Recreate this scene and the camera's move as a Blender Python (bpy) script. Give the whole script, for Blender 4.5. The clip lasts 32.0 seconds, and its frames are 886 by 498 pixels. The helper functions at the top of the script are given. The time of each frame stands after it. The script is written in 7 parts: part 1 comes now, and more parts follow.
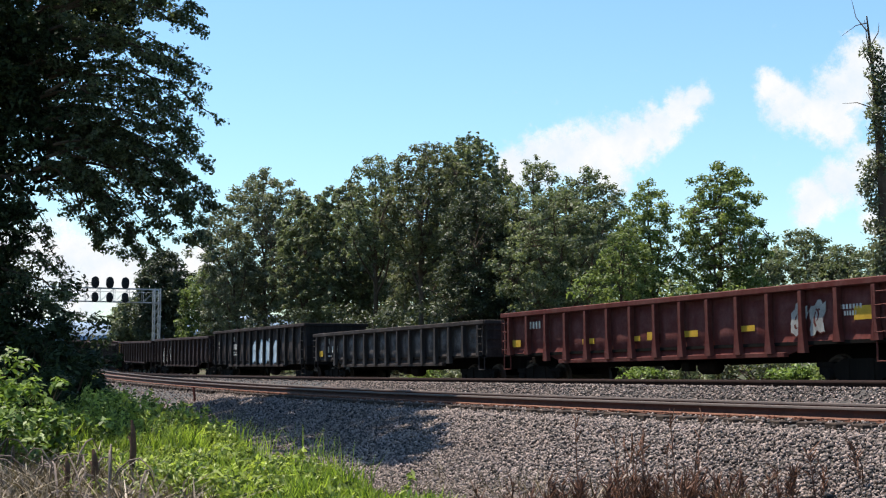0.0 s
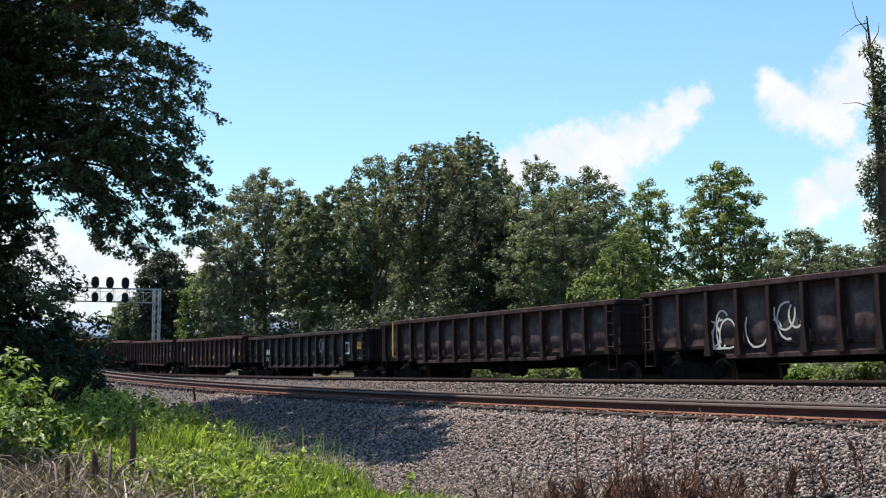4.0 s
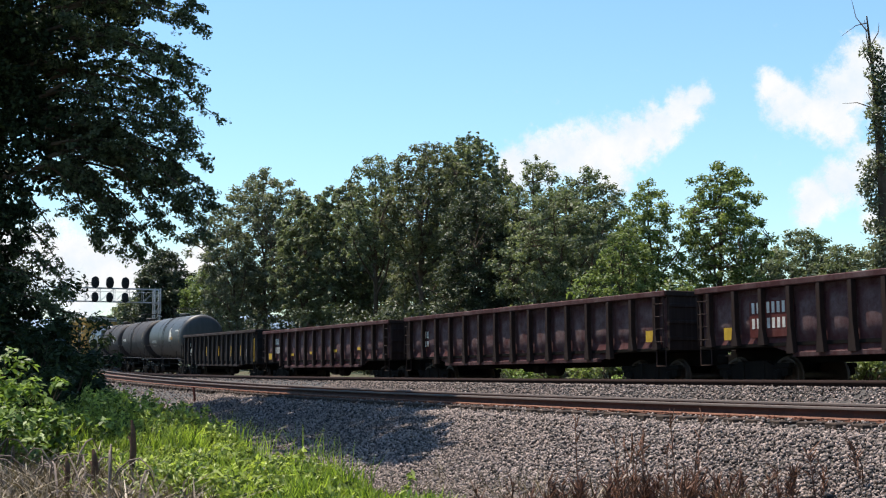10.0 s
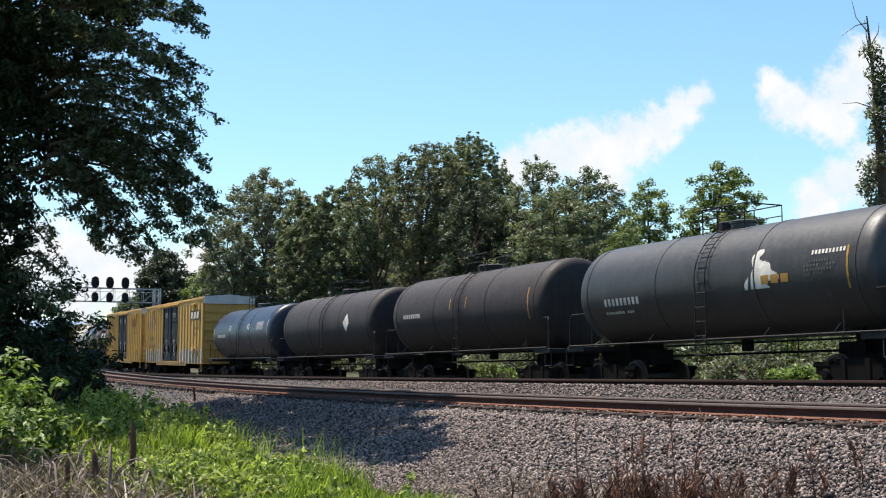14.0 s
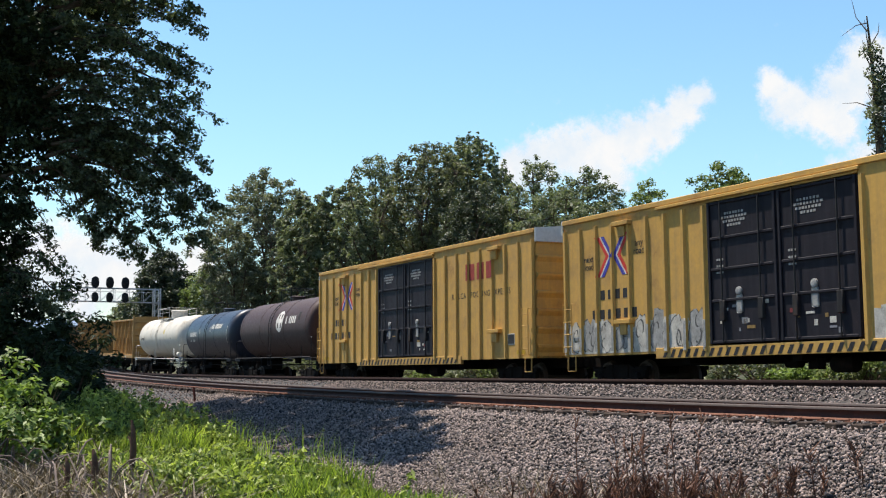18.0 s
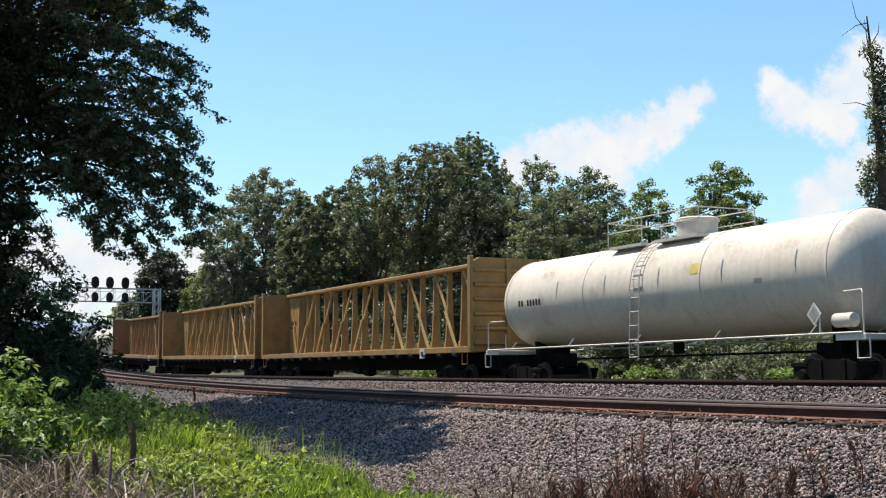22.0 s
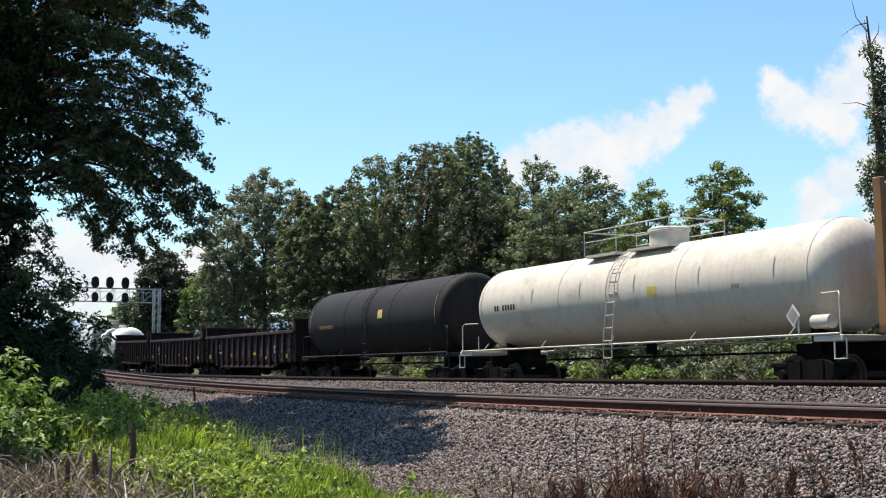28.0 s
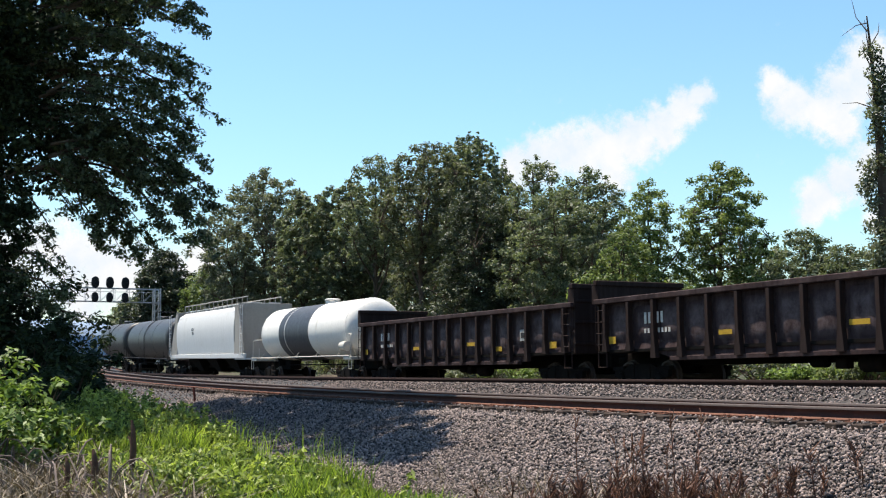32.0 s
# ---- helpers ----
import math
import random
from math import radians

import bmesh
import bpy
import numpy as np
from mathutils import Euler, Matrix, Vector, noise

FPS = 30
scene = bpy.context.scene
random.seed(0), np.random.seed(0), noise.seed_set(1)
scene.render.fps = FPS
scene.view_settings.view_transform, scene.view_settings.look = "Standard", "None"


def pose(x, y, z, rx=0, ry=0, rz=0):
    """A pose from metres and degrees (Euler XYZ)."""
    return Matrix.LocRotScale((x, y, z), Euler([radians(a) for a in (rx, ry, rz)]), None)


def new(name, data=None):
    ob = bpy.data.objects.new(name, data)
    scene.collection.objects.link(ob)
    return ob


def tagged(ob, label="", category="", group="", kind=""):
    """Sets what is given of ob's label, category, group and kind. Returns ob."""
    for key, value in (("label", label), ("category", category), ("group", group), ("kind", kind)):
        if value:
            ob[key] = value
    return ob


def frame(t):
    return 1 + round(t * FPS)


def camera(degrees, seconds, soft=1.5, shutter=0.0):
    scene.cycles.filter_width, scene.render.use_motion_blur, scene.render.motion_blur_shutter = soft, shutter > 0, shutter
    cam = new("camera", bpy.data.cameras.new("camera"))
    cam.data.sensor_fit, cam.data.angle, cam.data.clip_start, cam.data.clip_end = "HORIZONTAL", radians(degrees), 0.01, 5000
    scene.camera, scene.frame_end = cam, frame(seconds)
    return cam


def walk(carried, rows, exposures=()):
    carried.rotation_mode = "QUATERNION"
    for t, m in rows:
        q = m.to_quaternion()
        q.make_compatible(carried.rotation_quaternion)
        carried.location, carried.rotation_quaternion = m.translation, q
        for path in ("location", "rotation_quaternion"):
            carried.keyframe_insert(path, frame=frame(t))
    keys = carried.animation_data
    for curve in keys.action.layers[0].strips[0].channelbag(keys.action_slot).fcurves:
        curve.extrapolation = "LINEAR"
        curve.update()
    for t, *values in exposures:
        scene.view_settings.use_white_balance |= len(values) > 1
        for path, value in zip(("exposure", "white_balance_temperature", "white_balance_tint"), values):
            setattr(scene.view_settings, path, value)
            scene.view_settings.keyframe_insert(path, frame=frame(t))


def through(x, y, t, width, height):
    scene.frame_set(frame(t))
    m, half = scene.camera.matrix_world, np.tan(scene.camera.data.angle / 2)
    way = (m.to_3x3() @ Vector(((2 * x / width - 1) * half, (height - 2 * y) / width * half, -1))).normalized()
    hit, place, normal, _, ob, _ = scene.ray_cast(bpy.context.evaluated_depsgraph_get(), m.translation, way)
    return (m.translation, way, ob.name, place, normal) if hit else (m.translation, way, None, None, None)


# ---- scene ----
# ---------------------------------------------------------------- camera
EYE_Z = 1.85
PITCH, TURN = 5.047, 61.413
cam = camera(38.9, 32.0, soft=1.15)
CAM = pose(0, 0, EYE_Z, 90 + PITCH, 0, TURN)
walk(cam, [(0.0, CAM), (32.0, CAM)], [(0.0, 0.88), (14.0, 0.88), (17.5, 0.82), (24.5, 0.79), (28.0, 0.80), (30.0, 0.88), (32.0, 0.88)])

# ---------------------------------------------------------------- world and sun
SUN_DIR = Vector((-0.33, -0.165, 0.93)).normalized()
world = bpy.data.worlds.new("sky")
scene.world = world
world.use_nodes = True
wn = world.node_tree
sky = wn.nodes.new("ShaderNodeTexSky")
sky.sky_type = "NISHITA"
sky.sun_disc = False
sky.sun_elevation = math.asin(SUN_DIR.z)
sky.sun_rotation = math.atan2(SUN_DIR.x, SUN_DIR.y)
sky.air_density, sky.dust_density, sky.ozone_density = 1.3, 0.3, 1.0
tint = wn.nodes.new("ShaderNodeMix")
tint.data_type, tint.blend_type = "RGBA", "MULTIPLY"
tint.inputs[0].default_value = 1.0
tint.inputs[7].default_value = (0.76, 0.985, 1.15, 1)
wn.links.new(sky.outputs[0], tint.inputs[6])
wn.links.new(tint.outputs[2], wn.nodes["Background"].inputs[0])
wn.nodes["Background"].inputs[1].default_value = 0.089
sun_data = bpy.data.lights.new("sun", "SUN")
sun_data.energy, sun_data.angle, sun_data.color = 5.0, radians(0.53), (1.0, 0.92, 0.80)
sun = new("sun", sun_data)
sun.matrix_world = SUN_DIR.to_track_quat("Z", "Y").to_matrix().to_4x4()

# ---------------------------------------------------------------- the line of the tracks
BEND, GRADE, SAG = 0.00109, 0.02703, 0.000368
FAR_V, MID_V, NEAR_V = 22.05, 17.95, 13.85       # centre lines of the three tracks, across from the camera
SPEED, SLOWING = 15.1486, -0.0037  # train


def clampf(s, a, b):
    return max(a, min(b, s))


def bend(s):
    """Sideways course of the line at the station s, and its slope."""
    c = clampf(s, -190.0, 40.0)
    return BEND * c * c / 2 + BEND * c * (s - c), BEND * c


def far_z(s):
    c = clampf(s, -150.0, 12.0)
    return EYE_Z - 0.28 + GRADE * c + SAG * c * c / 2


def near_z(s):
    c = clampf(s, -75.0, 12.0)
    return EYE_Z - 0.46 + 0.0178 * c + 0.000427 * c * c / 2


def mid_z(s):
    c = clampf(s, -100.0, 12.0)
    return EYE_Z - 0.175 + 0.0138 * c + 0.0000665 * c * c


# ---------------------------------------------------------------- mesh building
class Geo:
    """Collects faces for one mesh."""

    def __init__(self):
        self.v, self.f = [], []

    def add(self, pts, faces):
        n = len(self.v)
        self.v.extend(tuple(p) for p in pts)
        self.f.extend(tuple(n + i for i in q) for q in faces)
        return self

    def box(self, x0, x1, y0, y1, z0, z1, bev=0.0, m=None):
        if bev <= 0:
            p = [(x, y, z) for z in (z0, z1) for y in (y0, y1) for x in (x0, x1)]
            q = [(0, 2, 3, 1), (4, 5, 7, 6), (0, 1, 5, 4), (2, 6, 7, 3), (0, 4, 6, 2), (1, 3, 7, 5)]
        else:
            p, idx = [], {}
            for i, x in enumerate((x0, x1)):
                for j, y in enumerate((y0, y1)):
                    for k, z in enumerate((z0, z1)):
                        dx, dy, dz = bev * (1 - 2 * i), bev * (1 - 2 * j), bev * (1 - 2 * k)
                        idx[i, j, k] = len(p)
                        p += [(x, y + dy, z + dz), (x + dx, y, z + dz), (x + dx, y + dy, z)]
            q = []
            for i in (0, 1):
                a = [idx[i, j, k] for j, k in ((0, 0), (0, 1), (1, 1), (1, 0))]
                q.append(tuple(a if i == 0 else a[::-1]))
                a = [idx[j, i, k] + 1 for j, k in ((0, 0), (1, 0), (1, 1), (0, 1))]
                q.append(tuple(a if i == 0 else a[::-1]))
                a = [idx[j, k, i] + 2 for j, k in ((0, 0), (0, 1), (1, 1), (1, 0))]
                q.append(tuple(a if i == 0 else a[::-1]))
            for a in (0, 1):
                for b in (0, 1):
                    e = idx[a, b, 0], idx[a, b, 1]
                    s = (e[0], e[0] + 1, e[1] + 1, e[1])
                    q.append(s if a == b else s[::-1])
                    e = idx[a, 0, b], idx[a, 1, b]
                    s = (e[0], e[1], e[1] + 2, e[0] + 2)
                    q.append(s if a == b else s[::-1])
                    e = idx[0, a, b], idx[1, a, b]
                    s = (e[0] + 1, e[0] + 2, e[1] + 2, e[1] + 1)
                    q.append(s if a == b else s[::-1])
            for (i, j, k), n in idx.items():
                s = (n, n + 1, n + 2)
                q.append(s if (i + j + k) % 2 == 1 else s[::-1])
        if m is not None:
            p = [m @ Vector(a) for a in p]
        return self.add(p, q)

    def tube(self, pts, radii, n=8, caps=True):
        pts = [Vector(p) for p in pts]
        if not isinstance(radii, (list, tuple)):
            radii = [radii] * len(pts)
        rings, up = [], None
        for i, p in enumerate(pts):
            d = (pts[min(i + 1, len(pts) - 1)] - pts[max(i - 1, 0)]).normalized()
            if up is None:
                up = d.orthogonal().normalized()
            up = (up - d * up.dot(d)).normalized()
            w = d.cross(up)
            rings.append([p + (up * math.cos(a) + w * math.sin(a)) * radii[i] for a in (2 * math.pi * k / n for k in range(n))])
        v = [q for r in rings for q in r]
        f = [(i * n + k, i * n + (k + 1) % n, (i + 1) * n + (k + 1) % n, (i + 1) * n + k) for i in range(len(pts) - 1) for k in range(n)]
        if caps:
            f += [tuple(range(n))[::-1], tuple((len(pts) - 1) * n + k for k in range(n))]
        return self.add(v, f)

    def lathe(self, prof, axis, n=32, centre=(0, 0, 0)):
        """prof: (distance along the axis, radius)."""
        cx, cy, cz = centre
        v, f = [], []
        for a, r in prof:
            for k in range(n):
                c, s = r * math.cos(2 * math.pi * k / n), r * math.sin(2 * math.pi * k / n)
                v.append((cx + a, cy + c, cz + s) if axis == "x" else (cx + s, cy + a, cz + c) if axis == "y" else (cx + c, cy + s, cz + a))
        for i in range(len(prof) - 1):
            for k in range(n):
                f.append((i * n + k, i * n + (k + 1) % n, (i + 1) * n + (k + 1) % n, (i + 1) * n + k))
        f += [tuple(range(n))[::-1], tuple((len(prof) - 1) * n + k for k in range(n))]
        return self.add(v, f)

    def sweep(self, prof, a, b, axis="x"):
        """A closed outline pulled straight from a to b along x (outline in y, z) or along y (outline in x, z)."""
        n = len(prof)
        v = [(e, p, q) if axis == "x" else (p, e, q) for e in (a, b) for p, q in prof]
        f = [(k, (k + 1) % n, n + (k + 1) % n, n + k) for k in range(n)] + [tuple(range(n))[::-1], tuple(range(n, 2 * n))]
        return self.add(v, f)

    def mesh(self, name, mat, smooth=0):
        me = bpy.data.meshes.new(name)
        me.from_pydata(self.v, [], self.f)
        if mat is not None:
            me.materials.append(mat)
        bm = bmesh.new()
        bm.from_mesh(me)
        bmesh.ops.recalc_face_normals(bm, faces=bm.faces)
        bm.to_mesh(me)
        bm.free()
        if smooth:
            me.shade_smooth()
            me.set_sharp_from_angle(angle=radians(smooth))
        return me


def part(name, geo, mat, parent, label="", m=None, smooth=0):
    """One mesh object under a thing or a part; geo may be a finished mesh."""
    ob = new(name, geo.mesh(name, mat, smooth) if isinstance(geo, Geo) else geo)
    ob.parent = parent
    if m is not None:
        ob.matrix_basis = m
    return tagged(ob, label)


def thing(name, label, category, group="", m=None, kind=""):
    ob = new(name)
    if m is not None:
        ob.matrix_basis = m
    return tagged(ob, label, category, group, kind)


def raw_mesh(name, verts, faces, mat):
    """A big mesh from arrays: verts (n, 3), faces (m, k)."""
    verts, faces = np.asarray(verts, dtype=np.float32), np.asarray(faces, dtype=np.int32)
    me = bpy.data.meshes.new(name)
    me.vertices.add(len(verts))
    me.vertices.foreach_set("co", verts.ravel())
    k = faces.shape[1]
    me.loops.add(faces.size)
    me.loops.foreach_set("vertex_index", faces.ravel())
    me.polygons.add(len(faces))
    me.polygons.foreach_set("loop_start", np.arange(0, faces.size, k, dtype=np.int32))
    me.update(calc_edges=True)
    me.materials.append(mat)
    return me


# ---------------------------------------------------------------- materials
def nodes_of(name):
    mt = bpy.data.materials.new(name)
    mt.use_nodes = True
    return mt, mt.node_tree, mt.node_tree.nodes["Principled BSDF"]


def noise_node(nt, scale, detail=6.0, rough=0.6, stretch=None, coord="Object"):
    tc = nt.nodes.new("ShaderNodeTexCoord")
    nz = nt.nodes.new("ShaderNodeTexNoise")
    nz.inputs["Scale"].default_value, nz.inputs["Detail"].default_value, nz.inputs["Roughness"].default_value = scale, detail, rough
    src = tc.outputs[coord]
    if stretch:
        mp = nt.nodes.new("ShaderNodeMapping")
        mp.inputs["Scale"].default_value = stretch
        nt.links.new(src, mp.inputs[0])
        src = mp.outputs[0]
    nt.links.new(src, nz.inputs["Vector"])
    return nz.outputs["Fac"]


def ramp(nt, fac, a, b, ca=(0, 0, 0), cb=(1, 1, 1)):
    r = nt.nodes.new("ShaderNodeValToRGB")
    r.color_ramp.elements[0].position, r.color_ramp.elements[1].position = a, b
    r.color_ramp.elements[0].color, r.color_ramp.elements[1].color = (*ca, 1), (*cb, 1)
    nt.links.new(fac, r.inputs[0])
    return r.outputs[0]


def blend(nt, fac, a, b, mode="MIX"):
    m = nt.nodes.new("ShaderNodeMix")
    m.data_type, m.blend_type = "RGBA", mode
    for sock, val in ((m.inputs[0], fac), (m.inputs[6], a), (m.inputs[7], b)):
        if isinstance(val, (int, float)):
            sock.default_value = val
        elif isinstance(val, tuple):
            sock.default_value = (*val, 1)
        else:
            nt.links.new(val, sock)
    return m.outputs[2]


def bump(nt, bs, fac, strength=0.3, dist=0.02):
    b = nt.nodes.new("ShaderNodeBump")
    b.inputs["Strength"].default_value, b.inputs["Distance"].default_value = strength, dist
    nt.links.new(fac, b.inputs["Height"])
    nt.links.new(b.outputs[0], bs.inputs["Normal"])


def paint(name, base, rust=(0.09, 0.035, 0.02), wear=0.5, rough=0.55, dust=(0.16, 0.14, 0.12), streak=0.4, spec=0.35, mottle=0.0):
    """Weathered paint on steel: rust blotches, streaks running down, dust."""
    mt, nt, bs = nodes_of(name)
    big = noise_node(nt, 0.9, 8, 0.65)
    fine = noise_node(nt, 9.0, 8, 0.7)
    run = noise_node(nt, 2.2, 6, 0.6, (3.0, 3.0, 0.22))
    c = blend(nt, ramp(nt, run, 0.45, 0.75), base, tuple(0.55 * x + 0.45 * d for x, d in zip(base, dust)))
    c = blend(nt, streak, base, c)
    if mottle:
        m = nt.nodes.new("ShaderNodeMath")
        m.operation = "MULTIPLY"
        m.inputs[1].default_value = mottle
        nt.links.new(ramp(nt, noise_node(nt, 1.7, 9, 0.72), 0.44, 0.68), m.inputs[0])
        c = blend(nt, m.outputs[0], c, dust)
    mul = nt.nodes.new("ShaderNodeMath")
    mul.operation = "MULTIPLY"
    nt.links.new(ramp(nt, big, 0.62 - 0.22 * wear, 0.80 - 0.18 * wear), mul.inputs[0])
    nt.links.new(ramp(nt, fine, 0.35, 0.62), mul.inputs[1])
    c = blend(nt, mul.outputs[0], c, rust)
    c = blend(nt, 0.35, c, ramp(nt, fine, 0.25, 0.8, (0.55, 0.55, 0.55), (1.25, 1.25, 1.25)), "MULTIPLY")
    nt.links.new(c, bs.inputs["Base Color"])
    nt.links.new(ramp(nt, fine, 0.2, 0.8, (rough - 0.12,) * 3, (rough + 0.2,) * 3), bs.inputs["Roughness"])
    bs.inputs["Specular IOR Level"].default_value = spec
    bump(nt, bs, big, 0.25, 0.03)
    return mt


def plain(name, base, rough=0.6, metal=0.0, vary=0.25, scale=6.0, bmp=0.15, dist=0.01, spec=0.2):
    mt, nt, bs = nodes_of(name)
    bs.inputs["Specular IOR Level"].default_value = spec
    a, b = noise_node(nt, scale, 7, 0.65), noise_node(nt, scale * 7, 5, 0.6)
    c = blend(nt, 1.0, base, ramp(nt, a, 0.25, 0.8, (1 - vary,) * 3, (1 + vary,) * 3), "MULTIPLY")
    c = blend(nt, 0.5, c, ramp(nt, b, 0.25, 0.75, (1 - vary,) * 3, (1 + vary,) * 3), "MULTIPLY")
    nt.links.new(c, bs.inputs["Base Color"])
    bs.inputs["Roughness"].default_value, bs.inputs["Metallic"].default_value = rough, metal
    bump(nt, bs, b, bmp, dist)
    return mt


def leaf_mat(name, dark, light, through=0.35, gloss=0.3):
    """Leaves: colour varies from leaf to leaf and from clump to clump; light shines through."""
    mt, nt, bs = nodes_of(name)
    gm = nt.nodes.new("ShaderNodeNewGeometry")
    c = ramp(nt, gm.outputs["Random Per Island"], 0.0, 1.0, dark, light)
    big = noise_node(nt, 0.45, 3, 0.5)
    c = blend(nt, 0.8, c, ramp(nt, big, 0.3, 0.7, (0.50, 0.53, 0.50), (1.32, 1.28, 1.12)), "MULTIPLY")
    nt.links.new(c, bs.inputs["Base Color"])
    bs.inputs["Roughness"].default_value = 0.5
    bs.inputs["Specular IOR Level"].default_value = gloss
    tr = nt.nodes.new("ShaderNodeBsdfTranslucent")
    warm = blend(nt, 1.0, c, (1.12, 1.20, 0.66), "MULTIPLY")
    nt.links.new(warm, tr.inputs["Color"])
    mx = nt.nodes.new("ShaderNodeMixShader")
    mx.inputs[0].default_value = through
    nt.links.new(bs.outputs[0], mx.inputs[1])
    nt.links.new(tr.outputs[0], mx.inputs[2])
    nt.links.new(mx.outputs[0], nt.nodes["Material Output"].inputs[0])
    return mt


BLACK_STEEL = paint("black_steel", (0.020, 0.019, 0.020), wear=0.35, rough=0.7, spec=0.2)
UNDER = paint("under_steel", (0.009, 0.008, 0.0075), rust=(0.026, 0.015, 0.011), wear=0.45, rough=0.9, dust=(0.042, 0.034, 0.028), spec=0.05)
WHEEL = plain("wheel_steel", (0.07, 0.05, 0.04), 0.6, 0.5)
WHITE_MARK = plain("white_marking", (0.58, 0.55, 0.50), 0.7, 0, 0.35, 3)
YELLOW_MARK = plain("yellow_marking", (0.46, 0.28, 0.03), 0.6, 0, 0.3, 4)


# ---------------------------------------------------------------- ground and track bed
def ballast_mat():
    mt, nt, bs = nodes_of("ballast_stone")
    tc = nt.nodes.new("ShaderNodeTexCoord")
    vo = nt.nodes.new("ShaderNodeTexVoronoi")
    vo.inputs["Scale"].default_value = 17.0
    nt.links.new(tc.outputs["Object"], vo.inputs["Vector"])
    big = noise_node(nt, 0.35, 5, 0.6)
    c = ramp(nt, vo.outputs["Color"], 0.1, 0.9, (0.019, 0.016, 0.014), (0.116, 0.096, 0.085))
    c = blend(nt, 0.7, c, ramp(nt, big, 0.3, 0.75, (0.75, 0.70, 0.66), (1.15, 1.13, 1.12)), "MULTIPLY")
    # colour darkens away from each stone's middle, painting shade in the gaps
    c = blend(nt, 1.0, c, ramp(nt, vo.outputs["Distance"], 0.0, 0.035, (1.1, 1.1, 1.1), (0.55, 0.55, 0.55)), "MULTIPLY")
    nt.links.new(c, bs.inputs["Base Color"])
    bs.inputs["Roughness"].default_value = 0.9
    inv = ramp(nt, vo.outputs["Distance"], 0.0, 0.05, (1, 1, 1), (0, 0, 0))
    bump(nt, bs, inv, 1.0, 0.04)
    return mt


def stone_mat():
    mt, nt, bs = nodes_of("loose_stone")
    gm = nt.nodes.new("ShaderNodeNewGeometry")
    c = ramp(nt, gm.outputs["Random Per Island"], 0.10, 1.0, (0.016, 0.0125, 0.0115), (0.330, 0.258, 0.230))
    big, fine = noise_node(nt, 0.4, 5, 0.6), noise_node(nt, 40, 5, 0.6)
    c = blend(nt, 0.7, c, ramp(nt, big, 0.3, 0.75, (0.78, 0.72, 0.68), (1.15, 1.13, 1.12)), "MULTIPLY")
    c = blend(nt, 0.6, c, ramp(nt, fine, 0.3, 0.7, (0.7, 0.7, 0.7), (1.2, 1.2, 1.2)), "MULTIPLY")
    nt.links.new(c, bs.inputs["Base Color"])
    bs.inputs["Roughness"].default_value = 0.85
    return mt


def earth_mat():
    mt, nt, bs = nodes_of("grassy_earth")
    big, fine = noise_node(nt, 0.25, 6, 0.6), noise_node(nt, 6, 8, 0.7)
    c = blend(nt, ramp(nt, big, 0.4, 0.62), (0.030, 0.045, 0.015), (0.075, 0.056, 0.036))
    c = blend(nt, 0.7, c, ramp(nt, fine, 0.25, 0.75, (0.5, 0.5, 0.5), (1.35, 1.35, 1.3)), "MULTIPLY")
    nt.links.new(c, bs.inputs["Base Color"])
    bs.inputs["Roughness"].default_value = 0.95
    bump(nt, bs, fine, 0.8, 0.08)
    return mt


BALLAST, STONE, EARTH = ballast_mat(), stone_mat(), earth_mat()
RAIL_RUST = plain("rusty_rail", (0.150, 0.066, 0.043), 0.85, 0.0, 0.35, 5, 0.3)
# rail side darker than the rusty foot: its shade is put into the colour
RAIL_WEB_SHADE = plain("shaded_rail_web", (0.055, 0.020, 0.014), 0.7, 0.1, 0.4, 5, 0.3)
RAIL_BLACK = plain("old_dark_rail", (0.022, 0.012, 0.010), 0.85, 0.0, 0.35, 5, 0.3, spec=0.1)
TIE_WOOD = plain("creosoted_tie", (0.050, 0.034, 0.026), 0.9, 0, 0.4, 8, 0.5)


def section(s):
    """The track bed across the line at the station s: (v, z) from the camera side."""
    n, m, f = near_z(s) - 0.24, mid_z(s) - 0.165, far_z(s) - 0.24
    return [(7.4, -0.03), (9.2, 0.0), (9.9, 0.06 + 0.10 * (n - 0.1)), (12.0, n - 0.14), (12.45, n - 0.11), (12.75, n + 0.0), (15.4, n + 0.02), (15.8, n), (16.7, m), (19.2, m), (19.5, m - 0.03), (20.2, f + 0.06), (20.5, f + 0.03), (23.5, f + 0.03), (23.9, f + 0.08), (24.4, f + 0.46), (27.0, f + 0.44), (28.5, 0.7)]


def bed_height(s, v):
    p = section(s)
    for (a, za), (b, zb) in zip(p, p[1:]):
        if a <= v <= b:
            return za + (zb - za) * (v - a) / (b - a)
    return 0.0


def earth_height(x, y):
    v = y - bend(clampf(x, -300, 100))[0]
    r = math.hypot(x, y)
    h = 0.10 * noise.noise((x * 0.15, y * 0.15, 0.0)) + 0.03 * noise.noise((x * 0.9, y * 0.9, 3.0)) - 0.04
    if v < 9.0:
        h += 0.45 * max(0.0, min(1.0, (-22.0 - x) / 12.0)) * max(0.0, min(1.0, (9.0 - v) / 2.5))
    if 7.2 < v < 27.5:
        h -= 0.25
    if v > 27.0:
        h += 1.0
    return h


